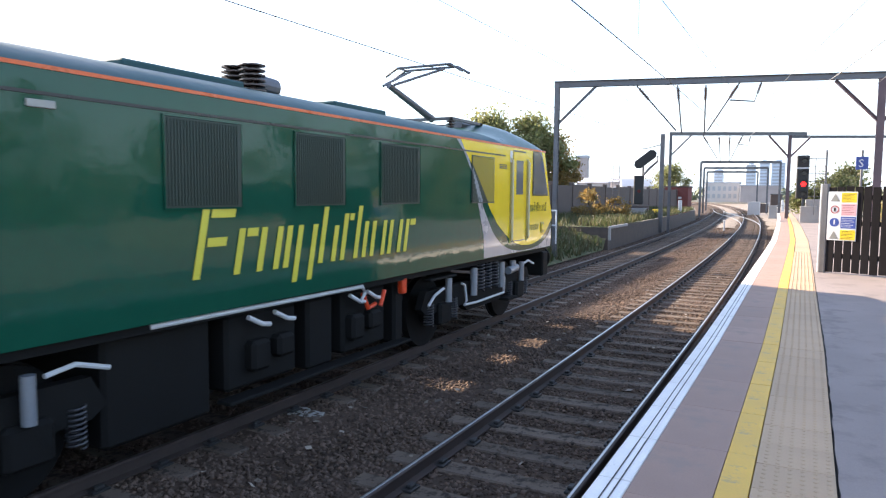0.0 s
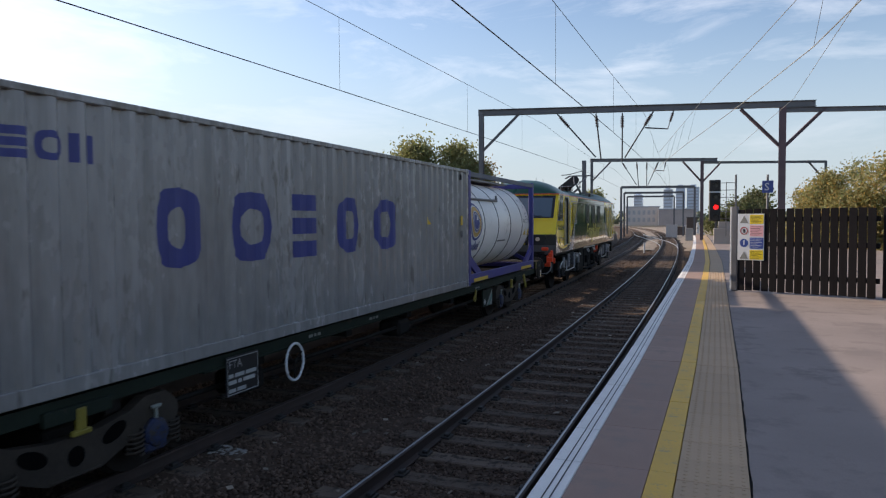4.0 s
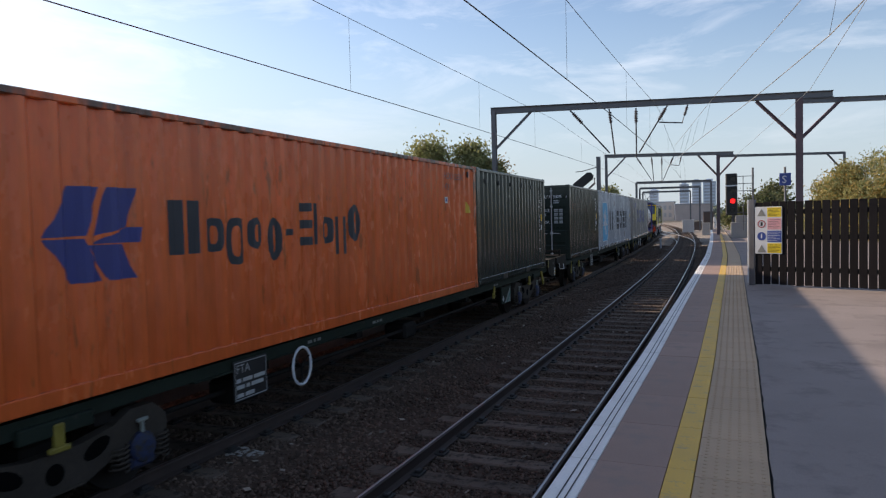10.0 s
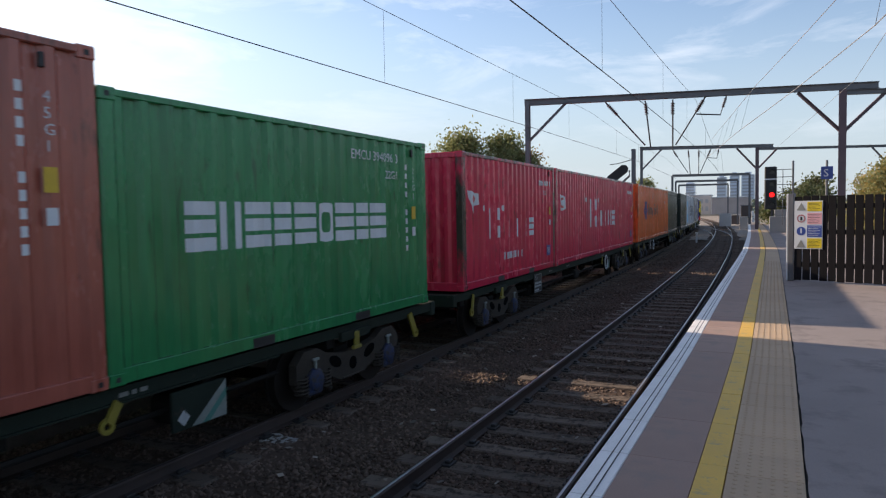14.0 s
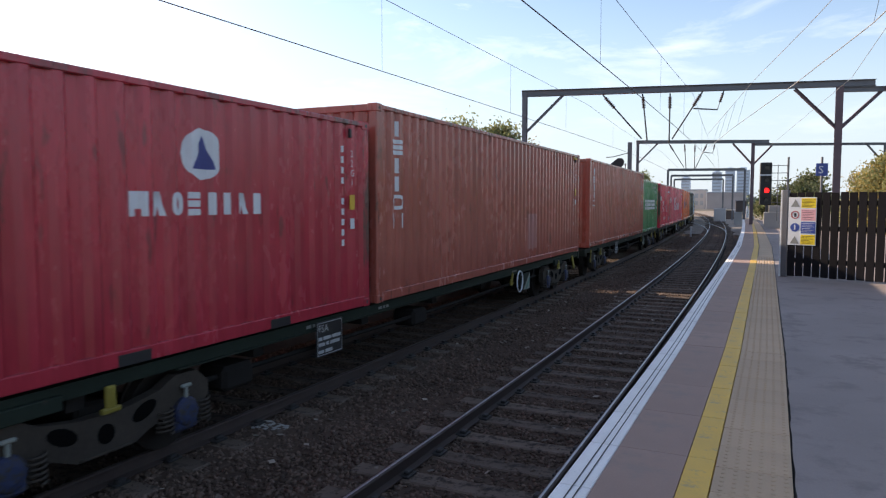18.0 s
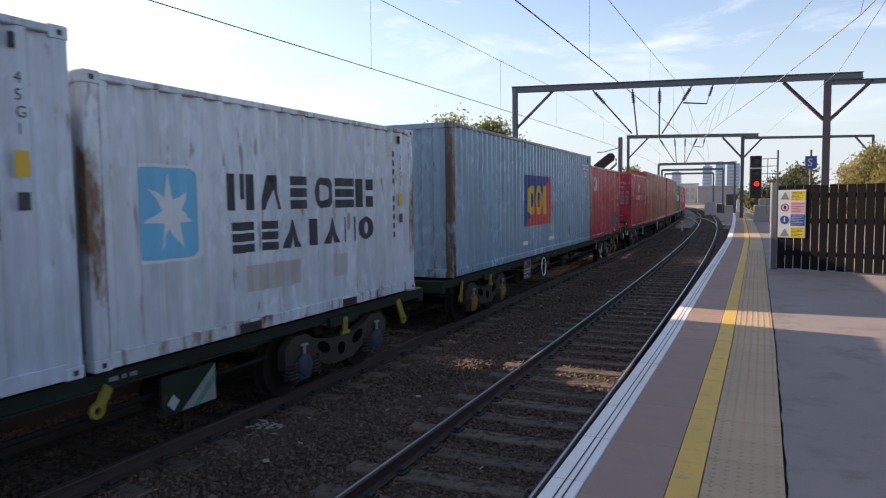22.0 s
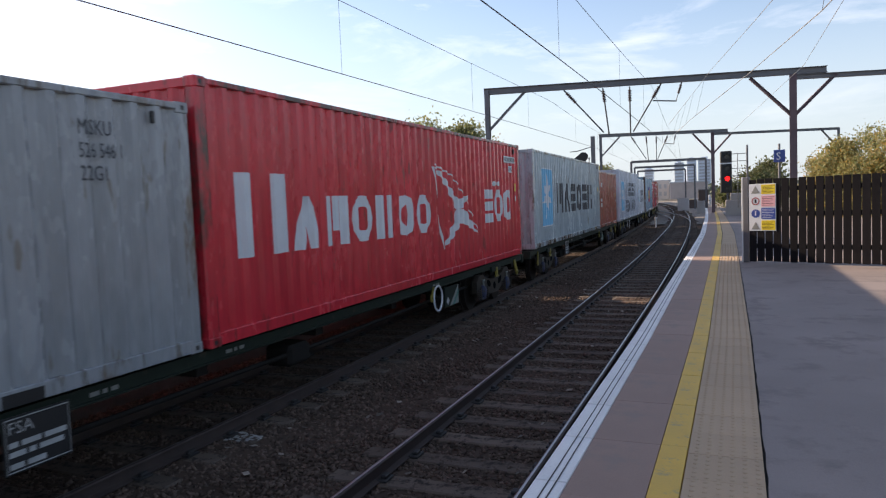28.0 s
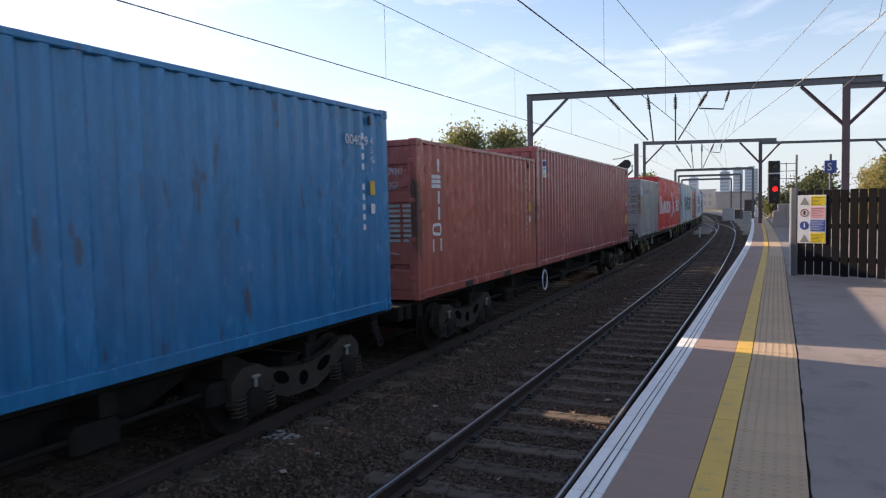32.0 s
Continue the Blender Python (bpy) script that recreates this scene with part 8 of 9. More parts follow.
        part("hose", Mesh().tube([(d * x, e * y, z) for x, y, z in loop], 0.022, 8), "cable_grey", t, "looped grey hose")
        part("hose", Mesh().tube([(-d * 0.45, e * 8.66, 0.95), (-d * 0.5, e * 8.82, 0.65), (-d * 0.65, e * 8.82, 0.60), (-d * 0.8, e * 8.68, 0.85)], 0.022, 8), "cable_grey", t)
        part("door_step", Mesh().box(1.0, 1.3, min(e * 6.2, e * 6.7), max(e * 6.2, e * 6.7), 0.45, 0.5, 0.01), "under_black", t)
    # bogies
    coil = Mesh()
    coil.tube([(0.105 * math.cos(0.6283 * k), 0.105 * math.sin(0.6283 * k), 0.0058 * k) for k in range(85)], 0.016, 6)
    coil = mend(coil.mesh("coil_spring", "spring_steel"))
    wheel = turned([(0.87, 0.2), (0.80, 0.2), (0.799, 0.42), (0.798, 0.57), (0.695, 0.575), (0.694, 0.60), (0.665, 0.60), (0.664, 0.1)], 36)
    wheel = mend(wheel.mesh("wheelset", "under_black"))
    for c in (1.4 - LOCO_AT, 11.5 - LOCO_AT):
        b = part("bogie", Mesh().box(-0.95, 0.95, -0.3, 0.3, 0.5, 1.0, 0.05), "under_black", t, at=pose(0, c, 0))
        for s in (0, 180):
            f = Mesh().prism([(-2.35, 0.72), (-2.2, 0.98), (2.2, 0.98), (2.35, 0.72), (2.2, 0.62), (0.9, 0.60), (0.7, 0.48), (-0.7, 0.48), (-0.9, 0.60), (-2.2, 0.62)], "x", 1.02, 1.14)
            part("bogie_frame", f, "under_black", b, at=pose(0, 0, 0, 0, 0, s))
        for q in (-1.65, 1.65):
            WHEELS.append((part("wheelset", wheel, None, b, at=pose(0, q, 0.57)), q, 0.57, 2))
            part("axle_box", Mesh().box(1.0, 1.22, q - 0.2, q + 0.2, 0.40, 0.76, 0.04), "under_black", b)
            for k in (-0.42, 0.42):
                part("coil_spring", coil, None, b, at=pose(1.12, q + k, 0.42) @ Matrix.Scale(0.72, 4))
        for k in (-0.32, 0.0, 0.32):
            part("coil_spring", coil, None, b, at=pose(1.17, k, 0.78))
        for q in (-0.62, 0.62):
            part("damper", Mesh().tube([(1.22, q, 0.74), (1.22, q, 1.22)], 0.065, 14), "shock_grey", b, "grey vertical damper")
        for q in (-1.62, 1.62):
            part("damper", Mesh().tube([(1.24, q, 0.76), (1.24, q, 1.14)], 0.055, 14), "shock_grey", b, "grey vertical damper")
        part("cylinder", Mesh().tube([(1.22, 0.95, 1.02), (1.22, 1.38, 1.05)], 0.075, 12).tube([(1.22, 1.2, 1.05), (1.22, 1.2, 1.2)], 0.06, 10), "shock_grey", b, "grey brake cylinder")
        part("white_pipe", Mesh().tube([(1.22, -1.1, 1.0), (1.22, -0.98, 0.96), (1.22, -0.9, 0.68), (1.22, -0.98, 0.62), (1.22, -0.5, 0.60), (1.22, 0.75, 0.62), (1.22, 0.78, 0.9), (1.22, 0.68, 1.0)], 0.022, 8), "wire_white", b, "white-painted pipe")
        part("white_pipe", Mesh().tube([(1.24, -2.3, 0.78), (1.24, -2.1, 0.92), (1.24, -1.8, 1.0)], 0.022, 8), "wire_white", b)
        part("white_pipe", Mesh().tube([(1.24, 1.75, 1.1), (1.24, 2.0, 1.14), (1.24, 2.3, 1.05)], 0.022, 8), "wire_white", b)
        part("footplate", Mesh().box(1.1, 1.28, -2.3, -1.4, 1.16, 1.20, 0.01), "under_black", b)
    # equipment between the bogies
    for o0, o1, z0, z1 in ((3.7, 4.9, 0.30, 1.28), (5.1, 6.2, 0.45, 1.25), (6.4, 6.9, 0.40, 1.25), (7.1, 8.1, 0.45, 1.25), (8.35, 8.6, 0.35, 1.28)):
        part("equipment_case", Mesh().box(-1.15, 1.15, o0 - LOCO_AT, o1 - LOCO_AT, z0, z1, 0.04), "under_black", t)
    part("footboard", Mesh().box(1.1, 1.3, 5.0 - LOCO_AT, 8.6 - LOCO_AT, 0.36, 0.40, 0.01), "under_black", t)
    part("air_pipe", Mesh().tube([(1.3, 4.06 - LOCO_AT, 1.33), (1.3, 7.32 - LOCO_AT, 1.31), (1.28, 7.42 - LOCO_AT, 1.22), (1.28, 7.30 - LOCO_AT, 1.10)], 0.026, 10), "wire_white", t, "long white-painted air pipe")
    for k, o in enumerate((5.5, 5.9, 7.3, 7.7)):
        part("valve", Mesh().box(1.1, 1.28, o - 0.14 - LOCO_AT, o + 0.14 - LOCO_AT, 0.62 + 0.08 * (k % 2), 0.95, 0.04), "under_black", t)
        part("white_pipe", Mesh().tube([(1.26, o - 0.2 - LOCO_AT, 1.22), (1.27, o - LOCO_AT, 1.12), (1.27, o + 0.12 - LOCO_AT, 1.1)], 0.026, 8), "wire_white", t)
    part("red_tap", Mesh().tube([(1.3, 7.75 - LOCO_AT, 1.0), (1.3, 7.85 - LOCO_AT, 1.2)], 0.03, 8), "vivid_red", t)
    part("red_tap", Mesh().box(1.2, 1.3, 8.34 - LOCO_AT, 8.46 - LOCO_AT, 1.08, 1.32, 0.02), "vivid_red", t)
    part("orange_hose", Mesh().tube([(1.25, 7.4 - LOCO_AT, 1.2), (1.27, 7.5 - LOCO_AT, 1.0), (1.25, 7.7 - LOCO_AT, 1.03)], 0.03, 8), "vivid_red", t)
    # roof gear
    for x in (0.0, 0.30):
        part("roof_insulator", insulator(Mesh(), (x, 6.45 - LOCO_AT, 3.70), (x, 6.45 - LOCO_AT, 4.06), 0.16, 6), "insulator", t)
    part("roof_drum", Mesh().tube([(0.1, 6.62 - LOCO_AT, 3.86), (0.1, 7.05 - LOCO_AT, 3.84)], 0.13, 14), "steel_grey", t)
    part("roof_hatch", Mesh().box(-0.6, 0.6, 4.4 - LOCO_AT, 6.0 - LOCO_AT, 3.66, 3.75, 0.02), "loco_roof", t)
    part("roof_hatch", Mesh().box(-0.6, 0.6, 7.7 - LOCO_AT, 9.0 - LOCO_AT, 3.66, 3.75, 0.02), "loco_roof", t)
    for x in (-0.45, 0.45):
        for o in (11.45, 12.7):
            part("roof_insulator", insulator(Mesh(), (x, o - LOCO_AT, 3.66), (x, o - LOCO_AT, 3.86), 0.09, 4), "insulator", t)
    pan = part("pantograph_base", Mesh().box(-0.5, 0.5, 11.4 - LOCO_AT, 11.5 - LOCO_AT, 3.86, 3.91).box(-0.5, 0.5, 12.65 - LOCO_AT, 12.75 - LOCO_AT, 3.86, 3.91).box(-0.5, -0.44, 11.4 - LOCO_AT, 12.75 - LOCO_AT, 3.86, 3.91).box(0.44, 0.5, 11.4 - LOCO_AT, 12.75 - LOCO_AT, 3.86, 3.91), "steel_grey", t)
    el, hy, hz = (0, 10.02 - LOCO_AT, 4.31), 11.35 - LOCO_AT, 4.80
    part("lower_arm", Mesh().tube([(0, 11.55 - LOCO_AT, 3.90), el], [0.07, 0.05], 10), "steel_grey", pan)
    for x in (-0.35, 0.35):
        part("upper_arm", Mesh().tube([(x * 0.3, el[1], el[2]), (x, hy, hz - 0.03)], 0.024, 8), "steel_grey", pan)
    for dy in (-0.15, 0.15):
        part("collector_strip", Mesh().tube([(-0.80, hy + dy, hz - 0.12), (-0.55, hy + dy, hz + 0.02), (0.55, hy + dy, hz + 0.02), (0.80, hy + dy, hz - 0.12)], 0.024, 8), "steel_grey", pan)
    for x in (-0.5, 0.5):
        part("head_link", Mesh().tube([(x, hy - 0.15, hz + 0.01), (x, hy + 0.15, hz + 0.01)], 0.018, 6), "steel_grey", pan)
    part("air_reservoir", Mesh().tube([(0.2, 12.2 - LOCO_AT, 3.86), (0.2, 13.5 - LOCO_AT, 3.82)], 0.12, 12), "steel_grey", t)
    for o in (-0.6, 0.6, 12.9):
        part("aerial", Mesh().tube([(0.3, o - LOCO_AT, 3.66), (0.3, o - LOCO_AT, 4.05)], 0.008, 5), "black", t)
    return t


# ---- what the train is made of, by offset along it ----
L40, L20, TALL, STD = 12.192, 6.058, 2.896, 2.591
CONVOY = []                        # thing, offset of its origin, height over the rails


def load(t, rear, L):
    CONVOY.append((t, rear + L / 2, FLOOR))
    return t


loco = locomotive()
CONVOY.append((loco, LOCO_AT, 0.0))

c = load(tank("white tank container in a blue frame on the first wagon"), -10.87, L20)

c = load(container("cosco", "grey forty-foot container with faded navy marks", L40, STD, False), -23.12, L40)
h = L40 / 2
for y0, y1, sh in ((3.01, 3.66, "r"), (4.15, 4.94, "r"), (5.42, 6.0, "s"), (6.56, 7.19, "r"), (7.72, 8.52, "r")):
    glyph_bars(sh, y0 - h, y1 - h, 1.00, 1.83, "box_navy", c)
glyph_bars("r", 0.55 - h, 0.98 - h, 1.93, 2.25, "box_navy", c)
glyph_bars("owwow", 0.51 - h, 1.08 - h, 1.78, 1.88, "box_navy", c)
glyph_bars("wsrw", 1.12 - h, 2.33 - h, 1.99, 2.24, "box_navy", c)
painted("warning_mark", [[(9.85 - h, 1.40), (10.05 - h, 1.40), (9.95 - h, 1.60)]], "mark_yellow", c)

c = load(container("mae1", "pale grey forty-foot container with a blue star panel", L40, STD, False), -36.87, L40)
star(c, 1.10 - h, 2.69 - h, 0.35, 2.06)
glyph_bars("w", 3.41 - h, 4.43 - h, 0.80, 1.70, "box_black", c)
glyph_bars("srsw", 6.0 - h, 10.6 - h, 0.80, 1.72, "box_black", c, gap=0.3)

c = load(container("skyu", "dark green twenty-foot container with its doors to the rear", L20, STD, True), -43.06, L20)
door_text(c, L20, [("SKYU", 0.28, 2.13, 0.16, 0.62), ("204095", 0.62, 2.13, 0.16, 0.66), ("7", 1.07, 2.13, 0.16, 0.62), ("22G1", 0.64, 1.955, 0.16, 0.62)] + [(w, 0.20, 1.66 - 0.135 * k, 0.135, 0.60) for k, w in enumerate(("MAX.GR.", "TARE", "NET", "CU.CAP."))], "box_white")
end_marks(c, L20, STD, [(0.66 + 0.18 * q, 0.80 + 0.16 * q, 1.66 - 0.135 * k + d, 1.70 - 0.135 * k + d) for k in range(4) for q in (0, 1) for d in (0.0, 0.055)], "panel_white")
end_marks(c, L20, STD, [(-0.87, -0.69, 0.27, 0.52)], "stencil")
part("brand_mark", Mesh().disc((-0.37, -L20 / 2 + 0.002, 1.55), "y", 0.085, 0.008, 20, 0.045), "box_white", c, "white ring emblem")

c = load(container("green", "dark green twenty-foot container with lashing hooks along the top", L20, STD, False), -52.73, L20)
for k in range(6):
    y = -2.45 + 0.98 * k
    part("lashing_hook", Mesh().box(WIDE / 2 - 0.015, WIDE / 2 + 0.02, y - 0.03, y + 0.03, 2.26, 2.36, 0.008), "black", c)
c = load(container("hap", "orange forty-foot container with navy marks", L40, STD, False, codes="4261"), -65.01, L40)
part("lettering", lettering("HLXU 526524", 0.18, "box_black"), None, c, at=facing(h - 1.76, 2.26) @ Matrix.Diagonal((0.92, 1, 1, 1)))
part("lettering", lettering("4261", 0.18, "box_black"), None, c, at=facing(h - 1.74, 2.05) @ Matrix.Diagonal((0.85, 1, 1, 1)))
part("data_panel", Mesh().box(WIDE / 2 - 0.012, WIDE / 2 - 0.008, h - 1.74, h - 1.61, 1.79, 1.91), "box_white", c)
part("data_mark", Mesh().box(WIDE / 2 - 0.0075, WIDE / 2 - 0.006, h - 1.705, h - 1.645, 1.82, 1.88), "box_navy", c)
painted("warning_mark", [[(h - 0.62, 1.60), (h - 0.36, 1.60), (h - 0.49, 1.84)]], "mark_yellow", c, "yellow warning triangle")
painted("brand_mark", [[(y - h, z) for y, z in pts] for pts in ([(2.05, 1.395), (2.30, 1.83), (2.62, 1.83), (2.44, 1.405)], [(2.68, 1.83), (3.0, 1.83), (2.90, 1.47), (2.55, 1.40)], [(2.90, 1.47), (3.05, 1.47), (3.02, 1.33), (2.50, 1.33)], [(2.05, 1.38), (2.42, 1.38), (2.62, 1.0), (2.30, 1.0)], [(2.45, 1.32), (2.85, 1.32), (2.98, 1.0), (2.68, 1.0)])], "box_navy", c, "navy winged emblem of plain shapes")
for k, (y0, y1, z0, z1, sh) in enumerate(((3.42, 3.82, 1.18, 1.73, "w"), (3.92, 4.18, 1.18, 1.55, "r"), (4.26, 4.54, 1.02, 1.55, "r"), (4.62, 4.88, 1.18, 1.55, "r"), (4.95, 5.24, 1.02, 1.55, "r"), (5.3, 5.5, 1.32, 1.40, "o"), (5.6, 5.9, 1.18, 1.73, "s"), (6.0, 6.06, 1.18, 1.73, "o"), (6.14, 6.42, 1.18, 1.55, "r"), (6.5, 6.78, 1.02, 1.55, "w"), (6.88, 7.2, 1.18, 1.73, "r"))):
    glyph_bars(sh, y0 - h, y1 - h, z0, z1, "box_black", c)


def flag(t, y0, y1, z0, z1):
    p = painted("flag_mark", [[(y0, z1), (y0 + 0.12, z0 - 0.0), (y1 + 0.03, z0 + 0.05), (y1, z1 - 0.06)], [(y0 + 0.10, z0 + 0.06), (y0 + 0.2, z0 + 0.06), (y0 + 0.24, z0 - 0.12), (y0 + 0.17, z0 - 0.12)]], "box_white", t, "white waving flag")
    cy, cz, r = (y0 + y1) / 2 + 0.03, (z0 + z1) / 2, (z1 - z0) * 0.32
    ring = [[(cy + q * math.cos(a), cz + q * math.sin(a)) for q, a in ((r, k * 0.3927), (r, k * 0.3927 + 0.3927), (r * 0.6, k * 0.3927 + 0.3927), (r * 0.6, k * 0.3927))] for k in range(16)]
    painted("flag_ring", ring, "mark_red", p, "red ring", 0.005, LENGTH[t.name])


c = load(container("k2", "crimson forty-foot container with a white flag", L40, STD, False), -78.60, L40)
flag(c, 0.44 - h, 1.0 - h, 1.45, 1.91)
glyph_bars("k", 4.1 - h, 5.1 - h, 0.92, 1.82, "box_white", c)
for y in (3.52, 3.66, 5.24, 5.38):
    painted("brand_dot", [oblong(y - h, y + 0.09 - h, 1.72, 1.86, 0.03)], "box_white", c)
glyph_bars("bbws", 5.5 - h, 8.2 - h, 0.92, 1.45, "box_white", c)
c = load(container("k1", "crimson twenty-foot container with a white flag", L20, STD, False), -84.72, L20)
g = L20 / 2
flag(c, 0.34 - g, 0.78 - g, 1.56, 1.88)
glyph_bars("k", 1.34 - g, 2.05 - g, 0.93, 1.54, "box_white", c)
for y in (1.02, 1.13, 2.14, 2.25):
    painted("brand_dot", [oblong(y - g, y + 0.075 - g, 1.48, 1.60, 0.025)], "box_white", c)
glyph_bars("bbws", 2.40 - g, 4.30 - g, 0.90, 1.32, "box_white", c)
glyph_bars("wwwbwbbwbww", 2.18 - g, 3.55 - g, 0.45, 0.60, "box_white", c)

c = load(container("evg", "bright green twenty-foot container with a white name", L20, STD, False), -92.25, L20)
glyph_bars("swsssrsss", 0.95 - g, 4.75 - g, 1.12, 1.62, "box_white", c, gap=0.14)
part("lettering", lettering("22G1", 0.17, "box_white"), None, c, at=facing(4.75 - g, 1.98))
part("lettering", lettering("EMCU 394096 3", 0.19, "box_white"), None, c, at=facing(3.85 - g, 2.22))


def ladder_name(t, y, z_top, z_bot, n, w=0.34):
    """A name set downwards, as plain shapes."""
    step = (z_top - z_bot) / n
    for k, sh in enumerate("bsbbrw"[:n]):
        glyph_bars(sh, y, y + w, z_top - step * (k + 1) + 0.05, z_top - step * k, "box_white", t)


c = load(container("t5", "brown-red forty-foot high container with a white downward name", L40, TALL, False, codes="45G1"), -104.44, L40)
for k, sign in enumerate("TCNU 966722 1"):
    if sign != " ":
        door_text(c, L40, [(sign, 0.28, 0.89 * TALL - 0.115 * (k + 1), 0.14, 0.75)], "box_white")
ladder_name(c, 0.57 - h, 2.60, 1.04, 6)
c = load(container("t6", "brown-red forty-foot high container with a white downward name", L40, TALL, False, codes="45G1"), -118.12, L40)
ladder_name(c, 0.50 - h, 2.70, 1.03, 6)
painted("pale_patch", [oblong(7.2 - h, 7.9 - h, 0.35, 1.2)], surface("patch_paint", (0.36, 0.14, 0.12), 0.5), c)

c = load(container("mag", "red twenty-foot container with doors to the rear and a white emblem", L20, STD, True), -124.35, L20)
emb = painted("brand_mark", [oblong(2.64 - g, 3.16 - g, 1.69, 2.21, 0.259)], "box_white", c, "white round emblem")
painted("sail_mark", [[(2.74 - g, 1.80), (3.06 - g, 1.80), (2.92 - g, 2.14)]], "box_navy", emb, "dark sail shape", 0.005, L20)
glyph_bars("marsbbaw", 2.02 - g, 3.80 - g, 1.34, 1.57, "box_white", c)
door_text(c, L20, [("MAGU", 0.30, 2.10, 0.16, 0.62), ("231906", 0.66, 2.10, 0.16, 0.66), ("0", 1.10, 2.10, 0.16, 0.62), ("22G1", 0.67, 1.90, 0.16, 0.62)] + [(w, 0.22, 1.66 - 0.17 * k, 0.15, 0.66) for k, w in enumerate(("M.G.W", "TARE", "NET", "CU.CAP"))], "box_white")
end_marks(c, L20, STD, [(0.70 + 0.26 * q, 0.86 + 0.22 * q, 1.66 - 0.17 * k + d, 1.695 - 0.17 * k + d) for k in range(4) for q in (0, 1) for d in (0.0, 0.075)], "panel_white")
end_marks(c, L20, STD, [(-1.06, -0.80, 1.79, 1.85), (-0.52, -0.26, 1.02, 1.10), (-0.90, -0.70, 0.38, 0.48)])
end_marks(c, L20, STD, [(-0.93, -0.75, 0.60, 0.90)], "stencil")
part("brand_mark", Mesh().disc((-0.93, -L20 / 2 + 0.002, 1.95), "y", 0.06, 0.008, 18, 0.03), "box_white", c, "white ring emblem")
part("tread_mark", Mesh().disc((0.95, -L20 / 2 + 0.002, 0.20), "y", 0.065, 0.008, 18, 0.04), "box_white", c)
part("warning_mark", Mesh().prism([(-0.62, 1.75), (-0.38, 1.75), (-0.50, 1.98)], "y", -L20 / 2 - 0.001, -L20 / 2 + 0.006), "mark_yellow", c)

c = load(container("cai", "red twenty-foot container with a short white name", L20, STD, False), -133.92, L20)
glyph_bars("rab", 0.60 - g, 1.55 - g, 1.72, 2.20, "box_white", c, gap=0.12)
for a, b in ((4.13, 5.2), (5.3, 5.85)):
    painted("dark_patch", [oblong(a - g, b - g, 0.28, 0.88)], surface("patch_dark", (0.12, 0.05, 0.08), 0.5, var=0.25, scale=4), c)
c = load(container("ccl", "blue-grey forty-foot high container with a small blue and red panel", L40, TALL, False), -146.23, L40)
painted("brand_panel", [[(4.62 - h, 0.78), (6.95 - h, 2.05), (4.62 - h, 2.05)]], "box_navy", c)
painted("brand_panel", [[(4.62 - h, 0.78), (6.95 - h, 0.78), (6.95 - h, 2.05)]], "mark_red", c)
glyph_bars("rrb", 4.85 - h, 6.75 - h, 1.05, 1.80, "mark_yellow", c, gap=0.1, lift=0.005)
for y in (4.4, 6.9):
    painted("small_label", [oblong(y - h, y + 0.5 - h, 0.32, 0.42)], "box_white", c)

c = load(container("sm", "off-white twenty-foot container with a blue star panel", L20, STD, False), -153.84, L20)
star(c, 0.56 - g, 1.28 - g, 0.92, 1.80)
glyph_bars("masrsk", 1.74 - g, 4.75 - g, 1.37, 1.77, "box_black", c)
glyph_bars("ssabawr", 1.80 - g, 4.75 - g, 0.90, 1.24, "box_black", c)
for a, b in ((2.0, 3.0), (3.7, 4.1)):
    painted("grey_patch", [oblong(a - g, b - g, 0.45, 0.75)], "rod_metal", c)
c = load(container("bigm", "off-white forty-foot high container with large dark marks and a star panel", L40, TALL, False, codes="45G1"), -166.13, L40)
star(c, 1.13 - h, 2.62 - h, 0.55, 2.24)
glyph_bars("masrsk", 3.57 - h, 9.5 - h, 1.38, 2.22, "box_black", c)
glyph_bars("ssabawr", 3.60 - h, 9.5 - h, 0.42, 1.14, "box_black", c)
c = load(container("ttnu", "brown-red twenty-foot container with a white downward name", L20, STD, False), -173.63, L20)
ladder_name(c, 0.70 - g, 2.30, 0.90, 6, 0.3)
c = load(container("mae", "pale blue-grey forty-foot high container with a star panel", L40, TALL, False, codes="45G1"), -185.92, L40)
star(c, 1.11 - h, 2.52 - h, 0.62, 2.36)
glyph_bars("masrsk", 3.25 - h, 10.1 - h, 0.95, 1.95, "box_black", c)
c = load(container("ham", "bright red forty-foot high container with large white marks", L40, TALL, False, codes="45G1"), -199.56, L40)
glyph_bars("w", 0.60 - h, 1.55 - h, 0.92, 1.90, "box_white", c)
glyph_bars("amrwrr", 1.70 - h, 6.1 - h, 0.92, 1.62, "box_white", c)
painted("brand_mark", [[(y - h, z) for y, z in pts] for pts in ([(6.35, 2.15), (6.75, 2.05), (7.6, 1.50), (7.0, 1.75)], [(7.6, 1.50), (8.3, 1.62), (7.9, 1.35), (7.5, 1.25)], [(7.0, 1.75), (7.6, 1.52), (7.55, 1.25)], [(7.5, 1.32), (8.0, 1.30), (8.05, 0.98), (7.3, 1.05)], [(8.0, 1.30), (8.75, 0.75), (8.0, 0.98)], [(7.35, 1.10), (7.7, 1.0), (7.2, 0.72), (6.7, 0.55)])], "box_white", c, "white bird-like emblem")
rim = [(6.38, 2.18), (7.3, 1.98), (8.0, 1.55), (8.5, 1.05), (8.85, 0.70)]
sail = [[(y0 - h, z0), (y1 - h, z1), (y1 - h, z1 + 0.035), (y0 - h, z0 + 0.035)] for (y0, z0), (y1, z1) in zip(rim, rim[1:])]
painted("emblem_outline", sail + [[(6.33 - h, 2.15), (6.37 - h, 2.15), (6.72 - h, 0.55), (6.68 - h, 0.55)]], "box_white", c, "thin white outline of a sail")
